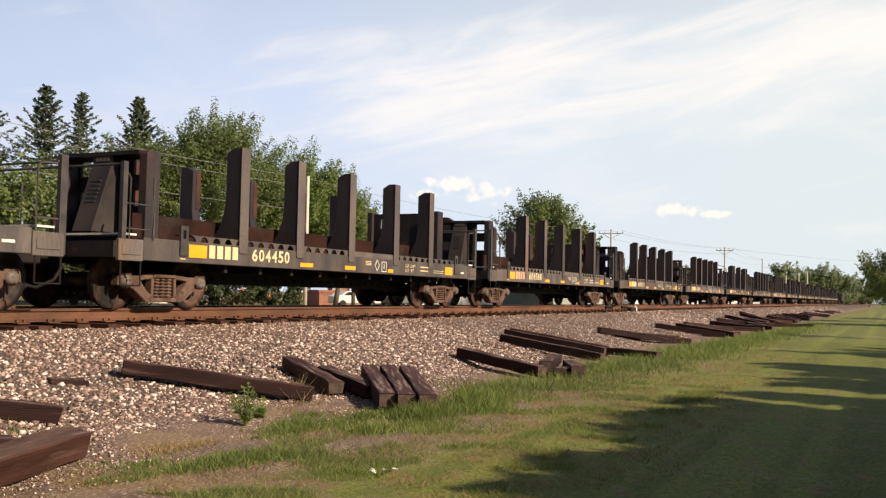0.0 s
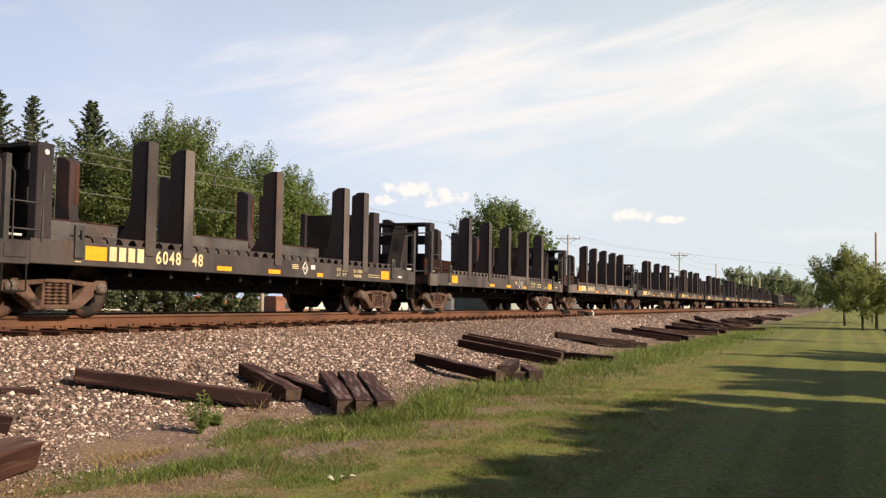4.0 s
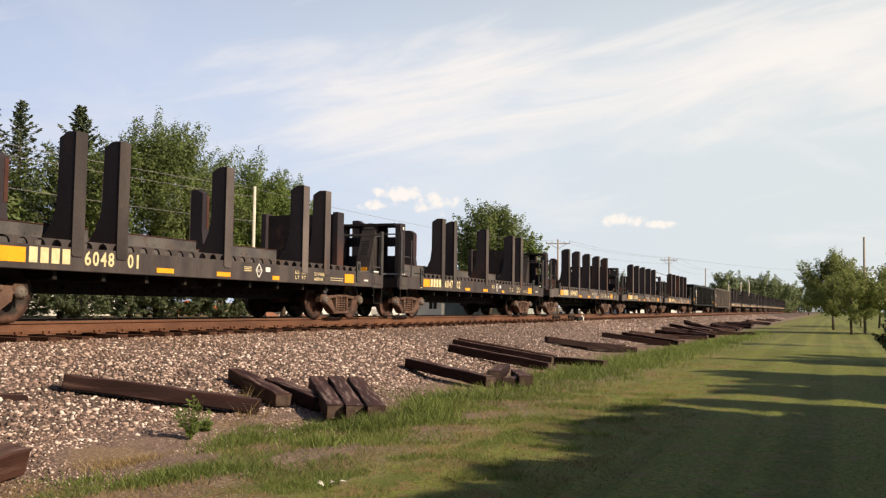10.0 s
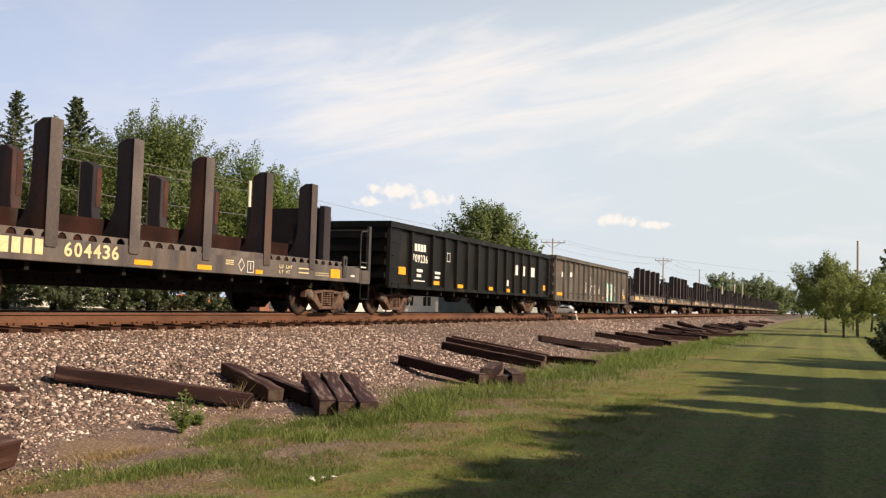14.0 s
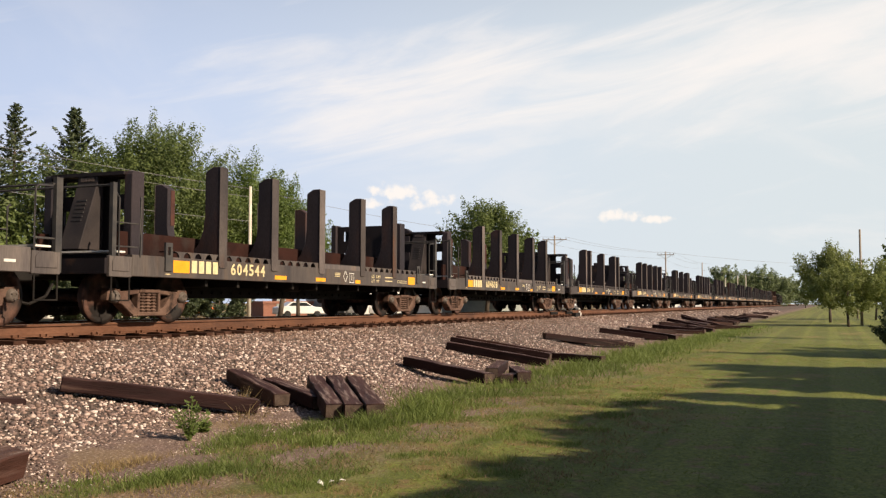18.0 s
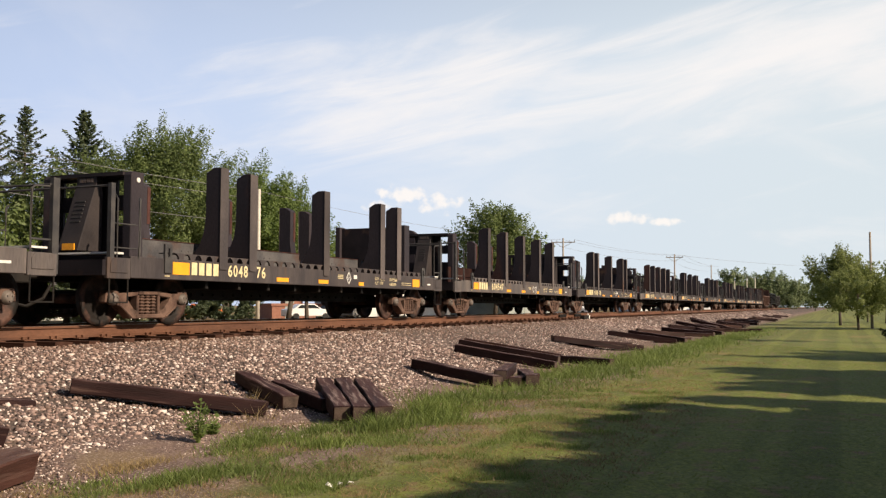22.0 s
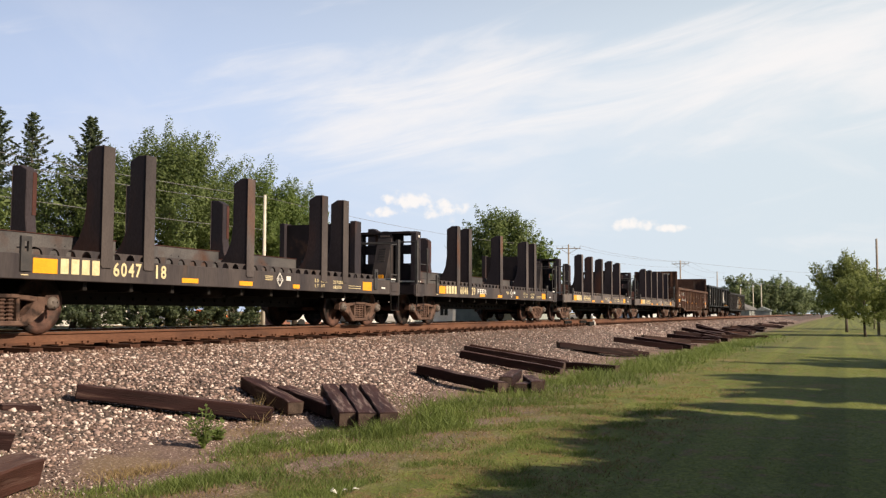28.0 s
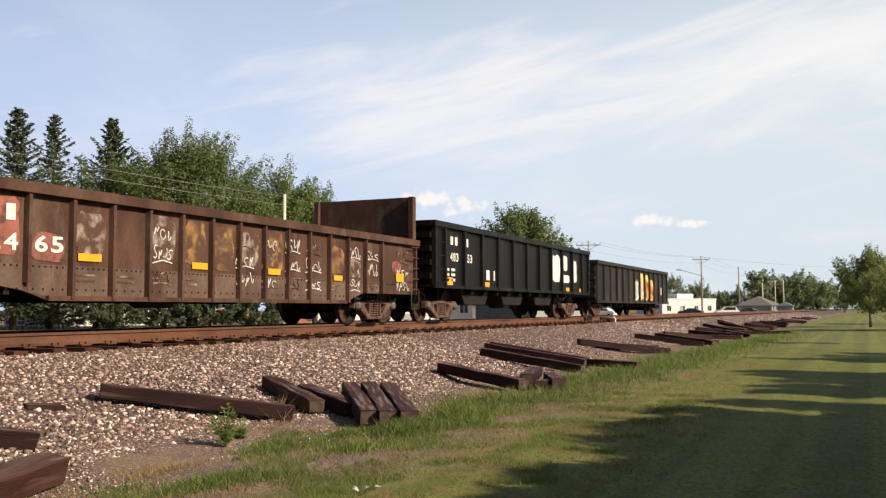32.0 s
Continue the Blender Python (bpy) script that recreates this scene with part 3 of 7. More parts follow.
def stones(name, count, xr, yr, size, label, faces20=True, near=1.0, density=1.0):
    """Broken stones as one heap of small rough lumps lying on the bank."""
    g = (1 + 5 ** 0.5) / 2
    base = np.array([(-1, g, 0), (1, g, 0), (-1, -g, 0), (1, -g, 0), (0, -1, g), (0, 1, g), (0, -1, -g), (0, 1, -g), (g, 0, -1), (g, 0, 1), (-g, 0, -1), (-g, 0, 1)]) / 1.9
    tri = np.array([(0, 11, 5), (0, 5, 1), (0, 1, 7), (0, 7, 10), (0, 10, 11), (1, 5, 9), (5, 11, 4), (11, 10, 2), (10, 7, 6), (7, 1, 8), (3, 9, 4), (3, 4, 2), (3, 2, 6), (3, 6, 8),
                    (3, 8, 9), (4, 9, 5), (2, 4, 11), (6, 2, 10), (8, 6, 7), (9, 8, 1)])
    if not faces20:
        base = np.array([(1, 0, 0), (-1, 0, 0), (0, 1, 0), (0, -1, 0), (0, 0, 1), (0, 0, -1)], float)
        tri = np.array([(0, 2, 4), (2, 1, 4), (1, 3, 4), (3, 0, 4), (2, 0, 5), (1, 2, 5), (3, 1, 5), (0, 3, 5)])
    u = RNG.random(count) ** near
    x = xr[0] + (xr[1] - xr[0]) * u
    y = yr[1] - (yr[1] - yr[0]) * RNG.random(count) ** density
    z = np.interp(y, BANK_Y, BANK_Z)
    s = RNG.uniform(size[0], size[1], count) * (1 + 0.45 * (RNG.random(count) < 0.12))
    k = len(base)
    v = base[None] * RNG.uniform(0.60, 1.25, (count, k, 1)) * RNG.uniform(0.60, 1.15, (count, 1, 3)) * np.array((1.2, 0.9, 0.72))
    a = RNG.uniform(0, 2 * np.pi, count)
    ca, sa = np.cos(a)[:, None], np.sin(a)[:, None]
    v = np.stack([v[..., 0] * ca - v[..., 1] * sa, v[..., 0] * sa + v[..., 1] * ca, v[..., 2]], -1) * s[:, None, None]
    v += np.stack([x, y, z + s * 0.22], -1)[:, None]
    f = (tri[None] + (np.arange(count) * k)[:, None, None]).reshape(-1, 3)
    ob = new(name, raw_mesh(name, v.reshape(-1, 3), f, M_STONE))
    return tagged(ob, label, "gravel", kind="stuff")


stones("ballast", 16000, (2.5, 20), (6.45, 10.40), (0.018, 0.033), "pale crushed stone ballast sloping down from the track", near=1.25)
stones("ballast", 50000, (2.5, 48), (6.30, 10.40), (0.014, 0.029), "fine crushed stone ballast sloping down from the track", False, 1.45)
stones("ballast", 16000, (40, 170), (6.5, 10.40), (0.030, 0.056), "pale crushed stone ballast farther along the track", False, 1.5)
stones("ballast", 6000, (2.5, 40), (10.40, 13.1), (0.018, 0.036), "crushed stone between the sleepers", False, 1.3)
stones("grit", 9000, (2.5, 26), (4.9, 6.9), (0.005, 0.014), "scattered small stones on worn earth", False, 1.2)
stones("stray_ballast", 12000, (3.2, 16), (5.3, 6.9), (0.006, 0.018), "stray ballast stones thinning out over worn earth", False, 1.2, 1.5)


# ---- track ----
def make_track():
    track = thing("track", "single railway track with rusty rails on timber sleepers", "railway track", kind="structure")
    prof = [(-0.076, 0), (0.076, 0), (0.076, 0.012), (0.014, 0.036), (0.010, 0.14), (0.036, 0.150), (0.037, 0.178), (0.030, 0.186), (-0.030, 0.186), (-0.037, 0.178),
            (-0.036, 0.150), (-0.010, 0.14), (-0.014, 0.036), (-0.076, 0.012)]
    for y in (RAIL_Y, RAIL_Y + 1.51):
        bm = bmesh.new()
        prism(bm, [(y + a, RAIL_TOP - 0.188 + b) for a, b in prof], -60, 900, "x")
        rail = part("rail", bm, M_RAIL, track, "rust-brown steel rail")
        bm = bmesh.new()
        box(bm, -60, 900, y - 0.026, y + 0.026, RAIL_TOP - 0.002, RAIL_TOP + 0.001)
        part("rail_head", bm, M_RAILTOP, rail, "polished running surface")
    bm = bmesh.new()
    box(bm, -0.115, 0.115, TRACK_Y - 1.33, TRACK_Y + 1.33, RAIL_TOP - 0.385, RAIL_TOP - 0.207)
    me = finish("sleeper", bevelled(bm, 0.012), M_TIE_BED)
    far_bm = bmesh.new()
    for k in range(1500):
        x = -12 + 0.53 * k + random.uniform(-0.03, 0.03)
        if k < 260:
            ob = new("sleeper", me)
            ob.parent = track
            ob.matrix_basis = pose(x, random.uniform(-0.11, 0.11), random.uniform(-0.030, 0.0), 0, 0, random.uniform(-1.5, 1.5))
        elif k < 1200:
            box(far_bm, x - 0.115, x + 0.115, TRACK_Y - 1.33, TRACK_Y + 1.33, RAIL_TOP - 0.385, RAIL_TOP - 0.207)
    tagged(part("far_sleepers", far_bm, M_TIE, track), kind="stuff")
    bm = bmesh.new()
    for k in range(170):
        x = -12 + 0.53 * k
        for y in (RAIL_Y, RAIL_Y + 1.51):
            box(bm, x - 0.10, x + 0.10, y - 0.17, y + 0.17, RAIL_TOP - 0.207, RAIL_TOP - 0.190)
            for dx, dy in ((-0.06, -0.09), (0.06, 0.09), (0.06, -0.09)):
                box(bm, x + dx - 0.012, x + dx + 0.012, y + dy - 0.018, y + dy + 0.018, RAIL_TOP - 0.190, RAIL_TOP - 0.150)
    tagged(part("tie_plates_and_spikes", bm, M_RAIL, track), kind="stuff")
    bm = bmesh.new()
    for x0 in (39.0, 41.6):
        box(bm, x0, x0 + 1.1, RAIL_Y - 0.085, RAIL_Y - 0.04, RAIL_TOP - 0.17, RAIL_TOP - 0.03)
        for k in range(6):
            rod(bm, (x0 + 0.1 + 0.18 * k, RAIL_Y - 0.115, RAIL_TOP - 0.10), (x0 + 0.1 + 0.18 * k, RAIL_Y - 0.08, RAIL_TOP - 0.10), 0.02)
    part("joint_bar", bm, M_UNDER, track, "dark bolted joint bars")


make_track()


def lineside_box():
    t = thing("junction_box", "small white and dark junction box beside the rail", "track equipment", m=pose(41.2, 10.35, bank(10.35)))
    bm = bmesh.new()
    box(bm, -0.5, 0.35, -0.09, 0.09, 0.0, 0.20)
    part("case", bevelled(bm), M_UNDER, t, "dark metal case")
    bm = bmesh.new()
    box(bm, 0.45, 0.60, -0.07, 0.07, 0.0, 0.20)
    rod(bm, (0.525, 0, 0.2), (0.525, 0, 0.27), 0.045, 8)
    part("marker", bevelled(bm), M_WHITE, t, "white marker cap")


lineside_box()


# ---- loose old sleepers dumped down the bank ----
def loose_tie(high=0.18, long=2.44):
    bm = bmesh.new()
    box(bm, -long / 2, long / 2, -0.11, 0.11, -high, 0)
    bmesh.ops.subdivide_edges(bm, edges=[e for e in bm.edges if abs(e.verts[0].co.x - e.verts[1].co.x) > 1], cuts=7)
    for v in bm.verts:
        v.co += Vector((random.uniform(-0.02, 0.02), random.uniform(-0.009, 0.009), random.uniform(-0.009, 0.009)))
    bevelled(bm, 0.012)
    bm.normal_update()
    # tops: weathered wood, with light top against dark side put into the colour
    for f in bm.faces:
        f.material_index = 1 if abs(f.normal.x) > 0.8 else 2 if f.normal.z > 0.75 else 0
    return bm


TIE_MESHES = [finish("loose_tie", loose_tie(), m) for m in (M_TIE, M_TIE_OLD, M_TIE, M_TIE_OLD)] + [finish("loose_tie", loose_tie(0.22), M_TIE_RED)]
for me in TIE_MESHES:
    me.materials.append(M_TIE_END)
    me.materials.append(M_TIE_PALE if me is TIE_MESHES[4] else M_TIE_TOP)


def lay_tie(a, b, k, label, roll=0.0):
    """A tie whose top runs on the line from a to b, its middle between them."""
    a, b = Vector(a), Vector(b)
    mid, d = (a + b) / 2, b - a
    me = TIE_MESHES[k]
    if d.length < 2.3:
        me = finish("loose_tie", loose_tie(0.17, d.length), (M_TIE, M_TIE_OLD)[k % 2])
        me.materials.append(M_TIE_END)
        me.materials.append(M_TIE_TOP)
    ob = new("railway_tie", me)
    rz, ry = math.degrees(math.atan2(d.y, d.x)), -math.degrees(math.asin(d.z / d.length))
    ob.matrix_world = Matrix.Translation(mid) @ pose(0, 0, 0, 0, 0, rz) @ pose(0, 0, 0, 0, ry, 0) @ pose(0, 0, 0, roll, 0, 0)
    return tagged(ob, label, "railway tie", "old ties along the track")


def on_bank(x, y, lift=0.0):
    return (x, y, bank(y) + 0.175 + lift)


def lay_all_ties():
    wet = "dark brown railway tie lying askew on the ballast slope"
    pile = "dark railway tie in a heap at the foot of the bank"
    lay_tie((8.24, 8.04, 0.52), (9.70, 6.37, 0.19), 0, wet)
    lay_tie((11.02, 7.66, 0.44), (10.30, 6.42, 0.20), 1, pile)
    lay_tie((11.30, 7.25, 0.31), (10.44, 5.94, 0.17), 2, pile)
    lay_tie((11.68, 6.75, 0.33), (9.65, 5.31, 0.18), 2, pile)
    lay_tie((11.74, 6.48, 0.34), (9.68, 5.06, 0.18), 0, pile)
    lay_tie((11.80, 6.20, 0.33), (9.72, 4.80, 0.19), 1, pile)
    lay_tie((16.12, 7.33, 0.36), (14.85, 5.20, 0.18), 0, wet)
    lay_tie((17.75, 5.97, 0.22), (15.35, 5.36, 0.24), 0, pile)
    lay_tie((17.26, 5.57, 0.15), (14.98, 4.66, 0.20), 3, pile)
    lay_tie((17.0, 5.25, 0.10), (14.9, 4.95, 0.16), 1, pile)
    # the big reddish one and its neighbours, at the edge of the view
    lay_tie((5.56, 5.87, 0.215), (3.28, 5.10, 0.215), 4, "reddish creosoted railway tie lying on bare earth", -14)
    lay_tie((6.40, 6.98, 0.24), (4.50, 8.51, 0.56), 0, wet)
    lay_tie((5.25, 6.25, 0.16), (3.3, 7.7, 0.30), 2, wet)
    lay_tie((7.62, 7.98, 0.335), (7.26, 8.16, 0.365), 2, "broken end of a tie half buried in ballast")
    near_rows = [(19.95, 8.05, 19.85, 5.6, 0, 0.0, 0.0, wet), (21.6, 8.45, 22.1, 6.1, 1, 0.0, 0.02, wet), (20.8, 8.3, 21.0, 5.85, 2, 0.03, 0.05, wet), (22.0, 6.6, 21.2, 4.7, 3, 0.0, -0.02, pile),
            (27.3, 7.9, 28.8, 5.9, 0, 0.03, 0.03, wet), (28.4, 7.3, 30.6, 6.2, 3, 0.0, 0.0, wet), (28.0, 7.6, 29.4, 5.5, 2, -0.02, 0.0, wet),
            (33.6, 7.6, 34.0, 5.2, 0, 0.10, 0.04, wet), (36.4, 7.4, 35.6, 5.1, 2, 0.10, 0.02, pile), (35.4, 6.2, 37.7, 5.3, 3, 0.0, 0.0, pile)]
    mid_rows = [(43.8, 7.4, 43.4, 5.0, 0, 0.06, 0.04, wet), (45.9, 6.9, 44.8, 4.8, 2, 0.05, 0.04, pile),
            (52.9, 8.1, 51.7, 6.0, 0, 0.08, 0.05, wet), (53.9, 7.2, 51.9, 5.8, 1, 0.1, 0.14, pile), (52.5, 6.0, 52.8, 3.6, 2, 0.0, 0.0, pile), (50.6, 6.5, 51.3, 4.2, 3, 0.06, 0.02, pile),
            (60.5, 8.4, 59.3, 6.3, 0, 0.15, 0.02, wet), (62.2, 7.3, 61.0, 5.2, 2, 0.02, 0.05, pile), (65.6, 7.4, 64.3, 5.3, 3, 0.06, 0.02, pile), (57.0, 7.9, 56.2, 5.6, 2, 0.2, 0.05, wet)]
    mid_rows += [(39.0, 7.6, 40.8, 6.0, 1, 0.05, 0.05, wet), (41.5, 7.0, 42.2, 4.9, 3, 0.0, 0.02, pile), (47.8, 7.7, 48.9, 5.6, 0, 0.05, 0.1, wet), (49.0, 6.9, 47.2, 5.4, 2, 0.12, 0.05, pile),
            (55.2, 7.4, 54.6, 5.1, 3, 0.05, 0.0, pile), (58.3, 6.8, 60.2, 5.4, 1, 0.1, 0.05, pile), (67.5, 7.5, 68.9, 5.6, 0, 0.05, 0.03, wet), (70.5, 7.0, 69.4, 5.0, 2, 0.05, 0.05, pile),
            (73.2, 7.6, 74.5, 5.7, 1, 0.05, 0.05, wet)]
    far_rows = [(77.7, 7.6, 76.4, 5.5, 0, 0.05, 0.05, pile), (80.7, 7.2, 79.0, 5.6, 2, 0.1, 0.12, pile), (88.0, 7.2, 88.8, 4.9, 0, 0.05, 0.05, pile), (90.0, 6.8, 92.3, 5.9, 1, 0.18, 0.2, pile),
            (91.0, 7.4, 91.6, 5.1, 3, 0.0, 0.0, pile), (97.0, 7.5, 97.8, 5.2, 2, 0.05, 0.0, pile), (112.0, 7.5, 113.6, 5.7, 0, 0.06, 0.06, pile), (125.0, 7.2, 126.6, 5.6, 2, 0.06, 0.06, pile)]
    for xa, ya, xb, yb, k, la, lb, label in near_rows + mid_rows + far_rows:
        lay_tie(on_bank(xa, ya, la), on_bank(xb, yb, lb), k, label)


lay_all_ties()


# ---- trees ----
def limbs(bm, rng, base, top, r, reach, count):
    """A tapered, slightly crooked trunk with limbs."""
    pts = [base + (top - base) * f + Vector((rng.uniform(-0.03, 0.03), rng.uniform(-0.03, 0.03), 0)) * (top - base).length * (0 < f < 1) for f in (0, 0.25, 0.5, 0.75, 1)]
    for i in range(4):
        rod(bm, pts[i], pts[i + 1], r * (1 - 0.22 * i), 8, r * (1 - 0.22 * (i + 1)))
    for k in range(count):
        f = rng.uniform(0.3, 0.95)
        p = base + (top - base) * f
        a = rng.uniform(0, 2 * math.pi)
        q = p + Vector((math.cos(a) * reach, math.sin(a) * reach, reach * rng.uniform(0.2, 0.8))) * rng.uniform(0.5, 0.9) * (1.15 - 0.5 * f)
        mid = (p + q) / 2 + Vector((0, 0, -0.06 * reach))
        rod(bm, p, mid, r * 0.35 * (1.2 - f), 5, r * 0.22 * (1.2 - f))
        rod(bm, mid, q, r * 0.22 * (1.2 - f), 5, r * 0.05)


def faced_leaves(name, centres, sizes, normals, along, material, slim):
    """Small four-cornered leaves that lie across their normals and point along a direction."""
    nn = normals / (np.linalg.norm(normals, axis=1)[:, None] + 1e-9)
    d = along - nn * np.sum(along * nn, axis=1)[:, None]
    d /= np.linalg.norm(d, axis=1)[:, None] + 1e-9
    e = np.cross(nn, d)
    s = sizes[:, None]
    v = np.stack([centres - d * s, centres + e * s * slim, centres + d * s, centres - e * s * slim], 1).reshape(-1, 3)
    return raw_mesh(name, v, np.arange(4 * len(centres)).reshape(-1, 4), material)


def broad_tree(x, y, h, wide, low, material, leaf, clumps, per, label, seed, z=0.0, peak=0.0, name="tree"):
    """A broad-leaved tree: crown from height low to h, in rounded sprays of leaves with gaps between."""
    rng, r = random.Random(seed), np.random.default_rng(seed)
    t = thing(name, label, "tree", m=pose(x, y, z))
    bm = bmesh.new()
    limbs(bm, rng, Vector((0, 0, -0.1)), Vector((rng.uniform(-0.4, 0.4), 0, h * 0.82)), max(0.09, h * 0.020), wide * 0.8, 14)
    part("trunk", bm, M_BARK, t)
    cz, rz = (low + h) / 2, (h - low) / 2
    rad = min(wide, rz) * 0.19 * (150 / max(clumps, 60)) ** 0.25
    cs, tries = [], 0
    while len(cs) < clumps and tries < clumps * 14:
        tries += 1
        p = np.array([rng.gauss(0, 1) for _ in range(3)])
        p /= np.linalg.norm(p)
        s = rng.uniform(0.30, 1.0) ** 0.5
        lobe = 0.86 + 0.34 * noise.noise((p[0] * 2.1 + seed, p[1] * 2.1, p[2] * 2.1))
        taper = 1.0 - peak * max(0.0, p[2])
        c = np.array((p[0] * wide * s * lobe * taper, p[1] * wide * s * lobe * taper, cz + p[2] * rz * s * lobe))
        if all(np.linalg.norm(c - q) > rad * 0.62 for q in cs):
            cs.append(c)
    cs = np.array(cs)
    clumps = len(cs)
    # each spray is drawn out along its bough, outwards and up
    way = np.stack([cs[:, 0], cs[:, 1], (cs[:, 2] - cz) * 0.6 + 0.55 * rz], 1)
    way /= np.linalg.norm(way, axis=1)[:, None]
    u = r.normal(size=(clumps, per, 3))
    u /= np.linalg.norm(u, axis=2)[..., None]
    out = r.uniform(0.15, 1.0, (clumps, per, 1)) ** 0.5
    reach = np.sum(u * way[:, None], axis=2)[..., None]
    off = (u * 0.86 + way[:, None] * reach * 0.75) * out * rad * r.uniform(0.7, 1.25, (clumps, 1, 1))
    # thin shoots that stand out of the spray
    shoot = r.random((clumps, per, 1)) < 0.16
    off = np.where(shoot, way[:, None] * rad * r.uniform(0.8, 1.9, (clumps, per, 1)) + u * rad * 0.30, off)
    pts = (cs[:, None] + off).reshape(-1, 3)
    nrm = (u * 0.9 + way[:, None] * 0.35 + np.array((0, 0, 0.30)) + r.normal(size=u.shape) * 0.42).reshape(-1, 3)
    aim_to = (r.normal(size=u.shape) * 0.8 + way[:, None] * 0.5 - np.array((0, 0, 0.25))).reshape(-1, 3)
    ok = pts[:, 2] > low * 0.75
    pts, nrm, aim_to = pts[ok], nrm[ok], aim_to[ok]
    ob = new("crown", faced_leaves("crown", pts, r.uniform(0.6, 1.25, len(pts)) * leaf * 0.78, nrm, aim_to, material, 0.52))
    ob.parent = t
    return t


def spruce(x, y, h, wide, label, seed, z=0.0, low=0.06, leaf=0.17, boughs=None, per=115, slope=0.92):
    """A conifer: uneven boughs that sag, turn up at their ends and shorten to the tip, with flat sprays of needles."""
    rng, r = random.Random(seed), np.random.default_rng(seed)
    t = thing("spruce_tree", label, "tree", m=pose(x, y, z))
    bm = bmesh.new()
    rod(bm, (0, 0, -0.1), (0, 0, h * 0.985), h * 0.016, 8, 0.025)
    cen, nrm, aim_to = [], [], []
    count = boughs or int(h * 10)
    for k in range(count):
        f = low + (1 - low) * (k / count) ** 0.88
        zc = h * f
        ln = wide * (1 - f) ** slope * rng.uniform(0.45, 1.22) + 0.20
        a = k * 2.4 + rng.uniform(-0.6, 0.6)
        c, s = math.cos(a), math.sin(a)
        dip, rise = -0.34 + 0.50 * f, 0.30 + 0.10 * f
        if ln > 0.5:
            mid = Vector((c * ln * 0.5, s * ln * 0.5, zc + ln * (dip * 0.5 + rise * 0.25)))
            rod(bm, (0, 0, zc), mid, 0.035, 4, 0.02)
            rod(bm, mid, (c * ln, s * ln, zc + ln * (dip + rise)), 0.02, 4, 0.006)
        n = max(8, int(per * (0.30 + ln / wide)))
        u = r.uniform(0.08, 1.04, n)
        flank = np.where(r.random(n) < 0.5, -1.0, 1.0)
        w = flank * r.random(n) ** 0.8 * (0.34 * ln * (1.06 - u) + 0.07)
        drop = -np.abs(r.normal(size=n)) * (0.05 + 0.05 * ln) * (1 - 0.5 * u)
        cen.append(np.stack([c * ln * u - s * w, s * ln * u + c * w, zc + ln * (dip * u + rise * u * u) + drop], 1))
        aim_to.append(np.stack([c * 0.75 - s * flank * 0.65, s * 0.75 + c * flank * 0.65, np.full(n, -0.25 + 0.55 * f) + r.normal(size=n) * 0.2], 1))
        nrm.append(r.normal(size=(n, 3)) * 0.55 + np.array((c * 0.35, s * 0.35, 0.75)))
    part("trunk", bm, M_BARK, t)
    cen, nrm, aim_to = np.concatenate(cen), np.concatenate(nrm), np.concatenate(aim_to)
    ob = new("crown", faced_leaves("crown", cen, r.uniform(0.6, 1.3, len(cen)) * leaf, nrm, aim_to, M_NEEDLE, 0.36))
    ob.parent = t
    return t


